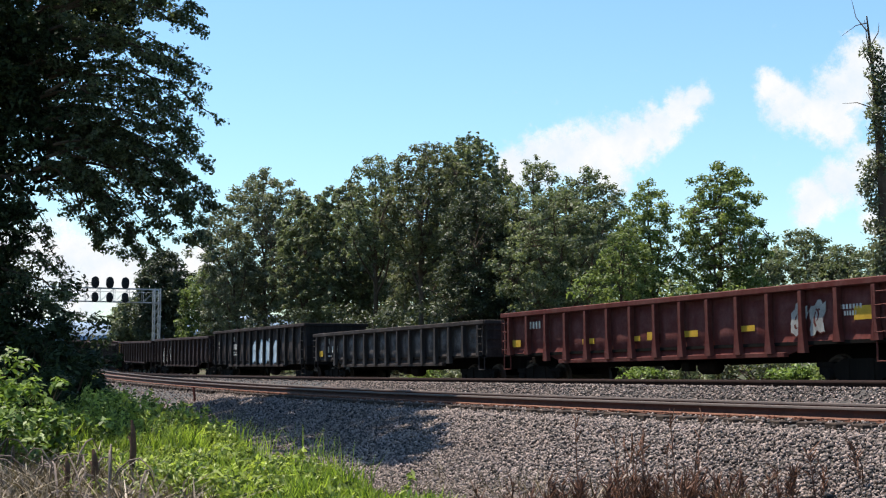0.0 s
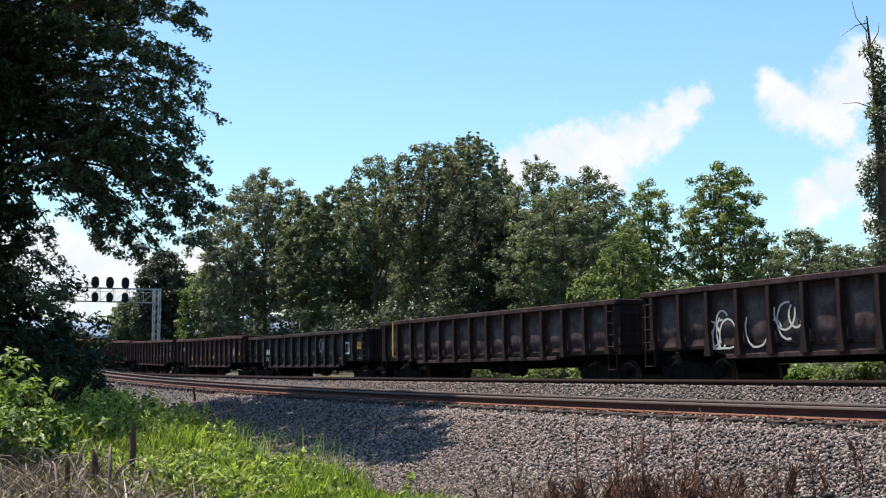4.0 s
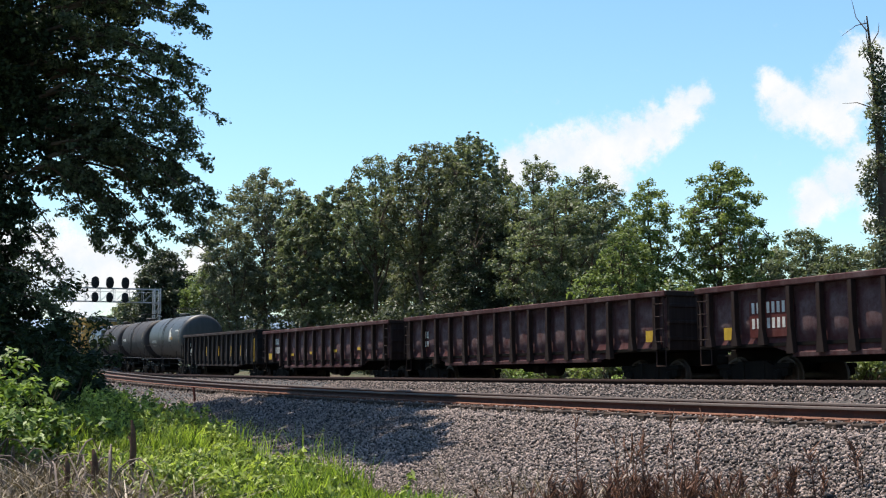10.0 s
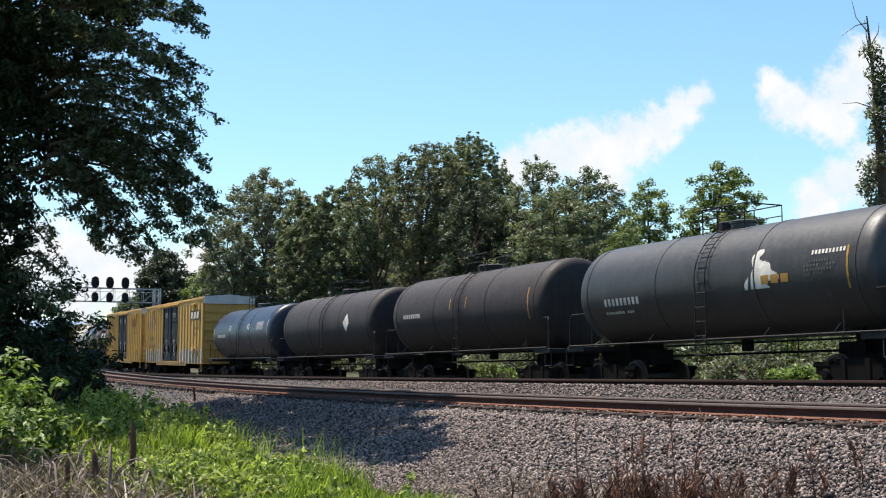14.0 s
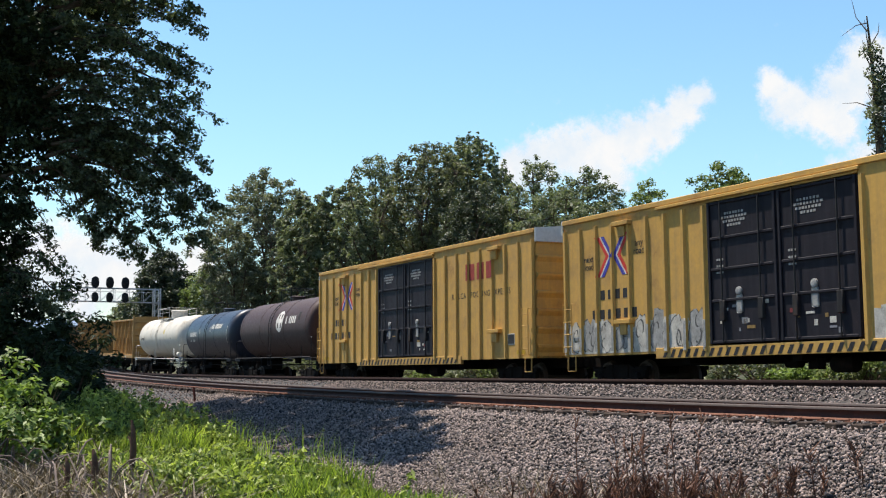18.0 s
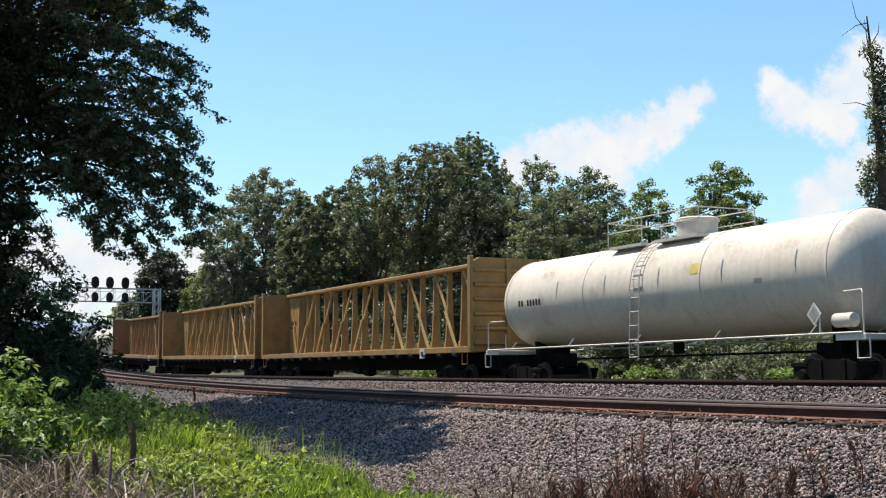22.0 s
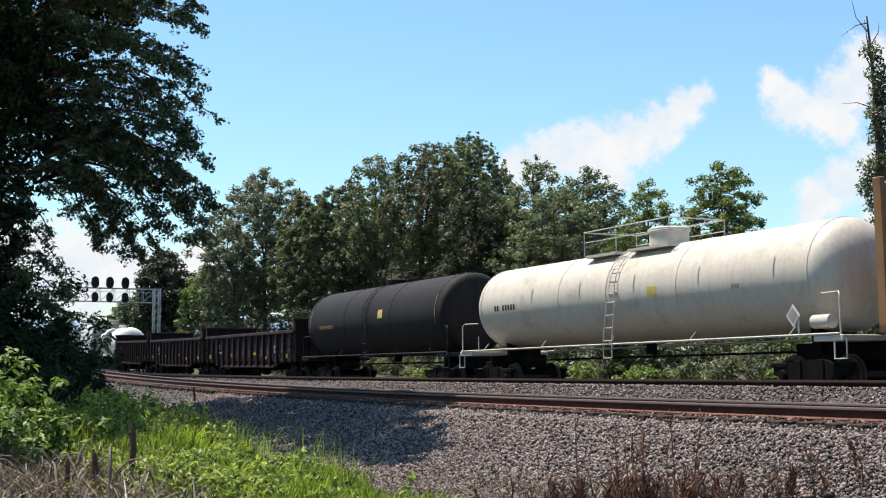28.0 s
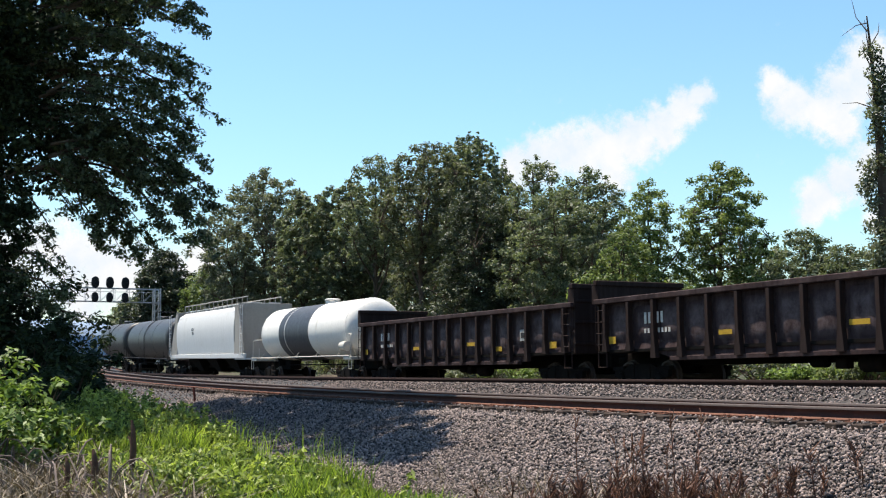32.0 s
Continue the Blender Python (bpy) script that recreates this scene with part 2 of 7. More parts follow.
def ground():
    xs = sorted({round(-2600 * (i / 24.0) ** 3, 2) for i in range(1, 25)} | {round(-60 + 0.9 * i, 2) for i in range(76)} | {round(9 + 2600 * (i / 20.0) ** 3, 2) for i in range(0, 21)} | {round(-61.0 - 5 * i, 2) for i in range(30)})
    ys = sorted({round(-2600 * (i / 18.0) ** 3, 2) for i in range(1, 19)} | {round(-4 + 0.7 * i, 2) for i in range(60)} | {round(38.5 + 2600 * (i / 24.0) ** 3, 2) for i in range(0, 25)} | {38.0 + 3 * i for i in range(1, 12)})
    verts = [(x, y, earth_height(x, y)) for x in xs for y in ys]
    n = len(ys)
    faces = [(i * n + j, (i + 1) * n + j, (i + 1) * n + j + 1, i * n + j + 1) for i in range(len(xs) - 1) for j in range(n - 1)]
    me = raw_mesh("ground", verts, faces, EARTH)
    me.shade_smooth()
    tagged(new("ground", me), "rough grassy earth beside the railway", "ground", kind="structure")


def stations(a, b, step):
    return [a + step * i for i in range(int((b - a) / step) + 1)]


ALONG = stations(-620, -205, 15) + stations(-200, -62, 3) + stations(-60, 12, 0.75) + stations(20, 520, 20)


def track_bed():
    verts, faces = [], []
    n = len(section(0))
    for s in ALONG:
        y0 = bend(s)[0]
        for k, (v, z) in enumerate(section(s)):
            w = 0.05 * noise.noise((s * 1.3, v * 1.3, 1.0)) if 0 < k < n - 1 else 0.0
            verts.append((s, y0 + v + (0.25 * noise.noise((s * 0.5, 7.0, k)) if k in (0, 1) else 0), z + w))
    for i in range(len(ALONG) - 1):
        for k in range(n - 1):
            faces.append((i * n + k, (i + 1) * n + k, (i + 1) * n + k + 1, i * n + k + 1))
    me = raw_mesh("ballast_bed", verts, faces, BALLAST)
    me.materials.append(EARTH)
    # dark earth on the far bank also stands in for the train's shade
    me.polygons.foreach_set("material_index", [1 if i % (n - 1) >= n - 5 else 0 for i in range(len(faces))])
    tagged(new("ballast_bed", me), "bed of grey crushed stone ballast under the tracks", "ballast", kind="structure")


def loose_stones():
    """Crushed stone lying on the bed where it passes near."""
    rng = np.random.default_rng(5)
    spots = []
    for (s0, s1, v0, v1, per) in ((-40, -7, 9.2, 12.6, 820), (-24, -7, 7.6, 9.2, 600), (-40, -9, 14.8, 17.1, 420), (-62, -40, 10.0, 19.0, 50), (-30, -8, 12.6, 14.8, 120)):
        k = int((s1 - s0) * (v1 - v0) * per)
        spots.append(np.stack([rng.uniform(s0, s1, k), rng.uniform(v0, v1, k)], 1))
    spots = np.concatenate(spots)
    z = np.array([bed_height(s, v) for s, v in spots])
    y = spots[:, 1] + BEND * spots[:, 0] ** 2 / 2
    c = np.stack([spots[:, 0], y, z], 1)
    octa = np.array([(1, 0, 0), (0, 1, 0), (-1, 0, 0), (0, -1, 0), (0, 0, 1), (0, 0, -1)], float)
    tri = np.array([(0, 1, 4), (1, 2, 4), (2, 3, 4), (3, 0, 4), (1, 0, 5), (2, 1, 5), (3, 2, 5), (0, 3, 5)])
    n = len(c)
    size = rng.uniform(0.015, 0.036, (n, 1, 1)) * rng.uniform(0.6, 1.25, (n, 1, 3))
    p = octa[None] * size * rng.uniform(0.75, 1.25, (n, 6, 1))
    a, b = rng.uniform(0, 6.28, n), rng.uniform(-0.9, 0.9, n)
    ca, sa, cb, sb = np.cos(a)[:, None], np.sin(a)[:, None], np.cos(b)[:, None], np.sin(b)[:, None]
    x1, z1 = p[:, :, 0] * cb + p[:, :, 2] * sb, -p[:, :, 0] * sb + p[:, :, 2] * cb
    x2, y2 = x1 * ca - p[:, :, 1] * sa, x1 * sa + p[:, :, 1] * ca
    v = np.stack([x2, y2, z1 + 0.004 + rng.uniform(0.0, 0.052, n)[:, None]], 2) + c[:, None, :]
    f = tri[None] + 6 * np.arange(n)[:, None, None]
    me = raw_mesh("ballast_stones", v.reshape(-1, 3), f.reshape(-1, 3), STONE)
    tagged(new("ballast_stones", me), "loose grey crushed stones on the ballast slope", "gravel", kind="stuff")


RAIL_PROFILE = [(-0.07, 0), (0.07, 0), (0.07, 0.012), (0.012, 0.032), (0.009, 0.125), (0.036, 0.142), (0.037, 0.172), (0.025, 0.18), (-0.025, 0.18), (-0.037, 0.172), (-0.036, 0.142), (-0.009, 0.125), (-0.012, 0.032), (-0.07, 0.012)]
RAIL_TOP = plain("rail_head_steel", (0.095, 0.072, 0.064), 0.7, 0.0, 0.2, 8, 0.05)
RAIL_BASE = [(-0.072, -0.002), (0.072, -0.002), (0.072, 0.014), (0.014, 0.036), (-0.014, 0.036), (-0.072, 0.014)]


def railway(label, v0, height, tie_from, tie_to, worn=True):
    tk = thing("railway_track", label, "track", kind="structure")
    n = len(RAIL_PROFILE)
    for side in (-0.754, 0.754):
        verts, faces, heads, hf, base, bf = [], [], [], [], [], []
        for s in ALONG:
            y0 = bend(s)[0]
            for a, z in RAIL_PROFILE:
                verts.append((s, y0 + v0 + side + a, height(s) - 0.18 + z))
            for a, z in RAIL_BASE:
                base.append((s, y0 + v0 + side + a, height(s) - 0.18 + z))
            # worn head strip also wraps the side faces, painting them paler as if lit
            for a, z in ((-0.0385, -0.036), (-0.0385, -0.008), (-0.026, 0.003), (0.026, 0.003), (0.0385, -0.008), (0.0385, -0.036)):
                heads.append((s, y0 + v0 + side + a, height(s) + z))
        for i in range(len(ALONG) - 1):
            for k in range(n):
                faces.append((i * n + k, i * n + (k + 1) % n, (i + 1) * n + (k + 1) % n, (i + 1) * n + k))
            for k in range(5):
                hf.append((6 * i + k, 6 * i + 6 + k, 6 * i + 7 + k, 6 * i + 1 + k))
            for k in range(6):
                bf.append((i * 6 + k, i * 6 + (k + 1) % 6, (i + 1) * 6 + (k + 1) % 6, (i + 1) * 6 + k))
        rail = part("rail", raw_mesh("rail", verts, faces, RAIL_WEB_SHADE if worn else RAIL_BLACK), None, tk, "rust-red steel rail" if worn else "dark brown steel rail")
        part("rail_base", raw_mesh("rail_base", base, bf, RAIL_RUST if worn else RAIL_BLACK), None, rail, "orange rusty foot of the rail" if worn else "")
        part("rail_head", raw_mesh("rail_head", heads, hf, RAIL_TOP if worn else RAIL_BLACK), None, rail, "worn rail head, sides painted paler as if lit" if worn else "dull dark rail head")
    g = Geo().box(-0.115, 0.115, -1.3, 1.3, -0.17, 0.0, 0.015)
    tie = g.mesh("tie", TIE_WOOD)
    plate = Geo().box(-0.09, 0.09, -0.17, 0.17, 0, 0.014)
    for dx in (-0.05, 0.05):
        for dy in (-0.1, 0.1):
            plate.box(dx - 0.012, dx + 0.012, dy - 0.016, dy + 0.016, 0.01, 0.04)
    plate = plate.mesh("tie_plate", RAIL_RUST)
    rng = random.Random(3)
    s = tie_from
    while s < tie_to:
        y0, sl = bend(s)
        m = pose(s, y0 + v0 + rng.uniform(-0.05, 0.05), height(s) - 0.196, 0, 0, math.degrees(math.atan(sl)) + rng.uniform(-1, 1))
        part("tie", tie, None, tk, m=m)
        if s > -50:
            for side in (-0.754, 0.754):
                part("tie_plate", plate, None, tk, m=pose(s, y0 + v0 + side, height(s) - 0.196, 0, 0, math.degrees(math.atan(sl))))
        s += 0.52 + rng.uniform(-0.03, 0.03)
    return tk


# ---------------------------------------------------------------- rail cars: running gear
MESHES = {}


def shared(key, make):
    if key not in MESHES:
        MESHES[key] = make()
    return MESHES[key]


def side_frame_mesh():
    g = Geo()
    top = [(-1.22, 0.60), (-1.05, 0.66), (-0.75, 0.66), (-0.45, 0.78), (0.45, 0.78), (0.75, 0.66), (1.05, 0.66), (1.22, 0.60)]
    bot = [(1.22, 0.44), (1.05, 0.40), (0.78, 0.40), (0.42, 0.20), (-0.42, 0.20), (-0.78, 0.40), (-1.05, 0.40), (-1.22, 0.44)]
    g.sweep(top + bot, -0.07, 0.07, "y")
    g.box(-0.45, -0.28, -0.10, 0.10, 0.2, 0.78, 0.015)
    g.box(0.28, 0.45, -0.10, 0.10, 0.2, 0.78, 0.015)
    g.box(-1.30, -0.76, -0.09, 0.09, 0.60, 0.72, 0.02)
    g.box(0.76, 1.30, -0.09, 0.09, 0.60, 0.72, 0.02)
    return g.mesh("side_frame", UNDER)


def spring_mesh():
    g = Geo()
    for x in (-0.16, 0.0, 0.16):
        for k in range(5):
            g.lathe([(0.0, 0.07), (0.025, 0.085), (0.05, 0.07)], "z", 10, (x, 0, 0.27 + 0.055 * k))
    return g.mesh("spring", UNDER, 40)


def wheel_mesh():
    g = Geo().tube([(0, -1.05, 0), (0, 1.05, 0)], 0.08, 10)
    for y in (-0.752, 0.752):
        o = 1 if y > 0 else -1
        g.lathe([(-0.075 * o, 0.475), (-0.045 * o, 0.475), (-0.035 * o, 0.44), (0.06 * o, 0.43), (0.065 * o, 0.37), (0.02 * o, 0.33), (0.0, 0.2), (0.03 * o, 0.14), (0.075 * o, 0.13), (0.075 * o, 0.0001)][::1], "y", 24, (0, y, 0))
    return g.mesh("wheel", WHEEL, 35)


def bearing_mesh():
    g = Geo()
    g.lathe([(-0.02, 0.14), (0.10, 0.135), (0.13, 0.10), (0.15, 0.10), (0.155, 0.0001)], "y", 14, (0, 1.0, 0))
    return g.mesh("bearing", UNDER, 35)


WHEELSETS = []


def truck(car, x):
    tr = part("truck", shared("bolster", lambda: Geo().box(-0.2, 0.2, -0.95, 0.95, 0.45, 0.72, 0.03).box(-0.1, 0.1, -0.3, 0.3, 0.7, 0.88, 0.02).mesh("bolster", UNDER)), None, car, "black steel wheel truck", pose(x, 0, 0))
    for y in (-1.0, 1.0):
        part("side_frame", shared("side_frame", side_frame_mesh), None, tr, m=pose(0, y, 0))
        part("springs", shared("spring", spring_mesh), None, tr, m=pose(0, y * 0.99, 0))
    for dx in (-0.89, 0.89):
        ws = part("wheelset", shared("wheel", wheel_mesh), None, tr)
        ws.matrix_parent_inverse = Matrix.Translation((dx, 0, 0.43))
        WHEELSETS.append(ws)
        for turn in (0, 180):
            part("bearing", shared("bearing", bearing_mesh), None, tr, m=pose(dx, 0, 0.43, 0, 0, turn))
    for dx in (-0.37, 0.37):
        part("brake_beam", shared("brake_beam", lambda: Geo().box(-0.03, 0.03, -0.85, 0.85, 0.30, 0.38, 0.01).mesh("brake_beam", UNDER)), None, tr, m=pose(dx, 0, 0))


def coupler_mesh():
    g = Geo()
    g.box(-0.55, 0.25, -0.07, 0.07, 0.80, 0.94, 0.02)
    g.box(0.20, 0.46, -0.15, 0.13, 0.74, 1.00, 0.04)
    g.box(0.40, 0.58, -0.16, -0.04, 0.76, 0.98, 0.04)
    g.tube([(0.35, 0.2, 0.7), (0.45, 0.22, 0.5), (0.62, 0.22, 0.42)], 0.025, 6)
    return g.mesh("coupler", UNDER)


def gear(car, half, inset):
    """Two trucks, couplers, sill and brake gear for a car whose pulling faces lie at plus and minus half."""
    for o in (-1, 1):
        truck(car, o * (half - inset))
        part("coupler", shared("coupler", coupler_mesh), None, car, m=pose(o * (half - 0.5), 0, 0, 0, 0, 0 if o > 0 else 180))


def brake_gear(car, x=0.0):
    g = Geo()
    g.lathe([(-0.35, 0.0001), (-0.34, 0.17), (-0.28, 0.2), (0.28, 0.2), (0.34, 0.17), (0.35, 0.0001)], "x", 14, (x + 0.9, -0.75, 0.66))
    g.lathe([(-0.22, 0.0001), (-0.22, 0.13), (0.22, 0.13), (0.25, 0.0001)], "x", 12, (x - 0.9, -0.6, 0.72))
    g.box(x - 0.1, x + 0.25, -0.95, -0.7, 0.55, 0.8, 0.02)
    g.tube([(x - 2.4, -0.5, 0.72), (x + 2.6, -0.5, 0.72)], 0.022, 6)
    part("brake_cylinder", g, UNDER, car, "black air brake gear", smooth=40)


def ladder_mesh(name, mat, w, z0, z1, rungs, depth=0.06):
    g = Geo()
    for x in (-w / 2, w / 2):
        g.tube([(x, 0, z0), (x, -depth, z0 + 0.02), (x, -depth, z1 - 0.02), (x, 0, z1)], 0.016, 6)
    for k in range(rungs):
        z = z0 + (z1 - z0) * (k + 0.5) / rungs
        g.tube([(-w / 2, -depth, z), (w / 2, -depth, z)], 0.014, 6)
    return g.mesh(name, mat, 40)


def step_mesh(mat):
    g = Geo()
    g.tube([(-0.2, 0, 0.0), (-0.2, 0, -0.42), (0.2, 0, -0.42), (0.2, 0, 0.0)], 0.022, 6)
    return g.mesh("step", mat, 40)


# ---------------------------------------------------------------- rail cars: bodies
CARS = []


def new_car(kind, label, category, s0, s1, group):
    """An Empty at the car's middle on the rail; s0, s1: stations of its pulling faces at 18 s."""
    car = thing(kind, label, category, group)
    CARS.append((car, 0.5 * (s0 + s1)))
    return car, 0.5 * (s1 - s0)


def marks(car, name, rects, y, mat, label="", proud=0.006):
    """Painted patches on the side that faces the camera: (x, z, width, height)."""
    if name in ("reflector", "stripe", "panel"):
        for x, z, w, h in rects:
            part(name, Geo().box(x - w / 2, x + w / 2, y - proud, y + 0.001, z - h / 2, z + h / 2), mat, car, label)
        return None
    g = Geo()
    for x, z, w, h in rects:
        g.box(x - w / 2, x + w / 2, y - proud, y + 0.001, z - h / 2, z + h / 2)
    return part(name, g, mat, car, label)


def scrawl(car, name, x0, x1, z0, z1, y, mat, seed, strokes=14, width=0.05, label="spray-painted scrawl"):
    """Loose spray-paint strokes on a side."""
    rng = random.Random(seed)
    g = Geo()
    for k in range(strokes):
        cx, cz = rng.uniform(x0, x1), rng.uniform(z0 + 0.2 * (z1 - z0), z1 - 0.2 * (z1 - z0))
        a, r = rng.uniform(0, 6.28), rng.uniform(0.25, 0.5) * (z1 - z0)
        last = None
        for i in range(9):
            b = a + i * 0.45 * (1 if k % 2 else -1)
            p = (clampf(cx + r * 0.8 * math.cos(b), x0, x1), clampf(cz + r * math.sin(b), z0, z1))
            if last and p != last:
                dx, dz = p[0] - last[0], p[1] - last[1]
                d = math.hypot(dx, dz)
                nx, nz = -dz / d * width / 2, dx / d * width / 2
                yy = y - 0.003 - 0.0004 * k
                g.add([(last[0] + nx, yy, last[1] + nz), (p[0] + nx, yy, p[1] + nz), (p[0] - nx, yy, p[1] - nz), (last[0] - nx, yy, last[1] - nz)], [(0, 1, 2, 3)])
            last = p
    return part(name, g, mat, car, label)


def outline_letter(rng, cx, cz, w, h):
    """An irregular rounded letter-like outline."""
    n, ph = 18, rng.uniform(0, 6.28)
    out = []
    for k in range(n):
        a = 2 * math.pi * k / n
        c, s = math.cos(a), math.sin(a)
        p = 1.0 / max(abs(c), abs(s)) ** 0.95
        q = 0.88 + 0.12 * math.sin(5 * a + ph) + rng.uniform(-0.22, 0.10)
        out.append((cx + 0.5 * w * c * p * q + 0.12 * w * s, cz + 0.5 * h * s * p * q))
    return out


def blob_letters(car, x0, x1, z0, z1, y, mat, edge, seed, count, label):
    """A row of filled sprayed letters with a darker edge and a few strokes inside."""
    rng = random.Random(seed)
    w = (x1 - x0) / count
    for k in range(count):
        cx, cz = x0 + (k + 0.5) * w, 0.5 * (z0 + z1) + rng.uniform(-0.06, 0.06)
        h = (z1 - z0) * rng.uniform(0.85, 1.0)
        pts = [(clampf(a, x0, x1), b) for a, b in outline_letter(rng, cx, cz, w * 1.06, h * 1.2)]
        n = len(pts)
        yy = y - 0.004 - 0.0006 * (k % 3)
        g = Geo().add([(cx, yy, cz)] + [(a, yy, clampf(b, z0, z1)) for a, b in pts], [(0, 1 + i, 1 + (i + 1) % n) for i in range(n)])
        letter = part("graffiti", g, mat, car, label)
        g = Geo()
        for s in range(2):
            r = rng.uniform(0.15, 0.3)
            a0 = rng.uniform(0, 6.28)
            px, pz = cx + rng.uniform(-0.2, 0.2) * w, cz + rng.uniform(-0.25, 0.25) * h
            ring = [(px + w * r * math.cos(a0 + 0.6 * i) * (0.6 + 0.1 * i), pz + h * r * math.sin(a0 + 0.6 * i)) for i in range(6)]
            g.add([(a, yy - 0.002, b) for a, b in ring] + [(a + 0.05, yy - 0.002, b + 0.03) for a, b in ring], [(i, i + 1, 7 + i, 6 + i) for i in range(5)])
        for i in range(n):
            a, b = pts[i], pts[(i + 1) % n]
            if rng.random() < 0.75:
                g.add([(a[0], yy - 0.002, clampf(a[1], z0, z1)), (b[0], yy - 0.002, clampf(b[1], z0, z1)), (cx + (b[0] - cx) * 0.9, yy - 0.002, cz + (b[1] - cz) * 0.93), (cx + (a[0] - cx) * 0.9, yy - 0.002, cz + (a[1] - cz) * 0.93)], [(0, 1, 2, 3)])
        part("outline", g, edge, letter)


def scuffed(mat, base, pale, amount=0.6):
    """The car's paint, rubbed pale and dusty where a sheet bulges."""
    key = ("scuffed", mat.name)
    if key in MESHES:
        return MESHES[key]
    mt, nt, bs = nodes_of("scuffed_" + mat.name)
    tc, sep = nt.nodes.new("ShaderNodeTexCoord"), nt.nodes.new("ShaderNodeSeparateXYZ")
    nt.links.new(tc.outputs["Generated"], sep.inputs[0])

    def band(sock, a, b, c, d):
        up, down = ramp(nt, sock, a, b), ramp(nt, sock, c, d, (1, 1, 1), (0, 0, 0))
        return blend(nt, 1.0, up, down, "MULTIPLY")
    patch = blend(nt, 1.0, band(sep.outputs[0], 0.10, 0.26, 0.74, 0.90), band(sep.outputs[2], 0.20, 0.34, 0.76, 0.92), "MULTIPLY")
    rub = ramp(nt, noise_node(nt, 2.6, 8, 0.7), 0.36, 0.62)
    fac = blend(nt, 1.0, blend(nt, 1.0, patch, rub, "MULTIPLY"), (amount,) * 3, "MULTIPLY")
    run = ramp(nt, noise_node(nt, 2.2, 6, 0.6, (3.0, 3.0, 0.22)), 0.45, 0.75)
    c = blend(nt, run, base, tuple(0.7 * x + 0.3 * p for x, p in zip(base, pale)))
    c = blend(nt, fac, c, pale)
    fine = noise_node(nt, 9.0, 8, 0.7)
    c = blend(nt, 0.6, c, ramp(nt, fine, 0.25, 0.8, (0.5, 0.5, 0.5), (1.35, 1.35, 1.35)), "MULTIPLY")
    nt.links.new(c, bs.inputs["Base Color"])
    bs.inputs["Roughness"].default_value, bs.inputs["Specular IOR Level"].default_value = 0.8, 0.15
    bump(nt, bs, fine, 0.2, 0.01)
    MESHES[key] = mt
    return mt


def panel_geo(xa, xb, za, zb, yw, rng):
    """A steel sheet pressed out like a pillow by old loads, dented here and there, with a flared foot."""
    nx, nz = 8, 12
    deep, head = rng.uniform(0.050, 0.068), rng.uniform(0.66, 0.76)
    dent = [(rng.uniform(0.15, 0.85), rng.uniform(0.2, 0.85), rng.uniform(0.10, 0.22), rng.uniform(-0.026, 0.012)) for _ in range(3)]

    def rise(w, a, b):
        t = clampf((w - a) / (b - a), 0.0, 1.0)
        return t * t * (3 - 2 * t)

    pts = []
    for j in range(nz + 1):
        w = j / nz
        f = rise(w, 0.16, 0.36) * (1 - rise(w, head, head + 0.22))
        for i in range(nx + 1):
            u = i / nx
            y = yw - 0.072 + deep * f * math.sin(math.pi * u) ** 0.45 + 0.062 * (1 - rise(w, 0.0, 0.17))
            y += sum(a * math.exp(-((u - p) ** 2 + (w - q) ** 2) / (r * r)) for p, q, r, a in dent) * math.sin(math.pi * u) * math.sin(math.pi * w)
            pts.append((xa + (xb - xa) * u, -min(y, yw - 0.001), za + (zb - za) * w))
    return Geo().add(pts, [(j * (nx + 1) + i, j * (nx + 1) + i + 1, (j + 1) * (nx + 1) + i + 1, (j + 1) * (nx + 1) + i) for j in range(nz) for i in range(nx)])


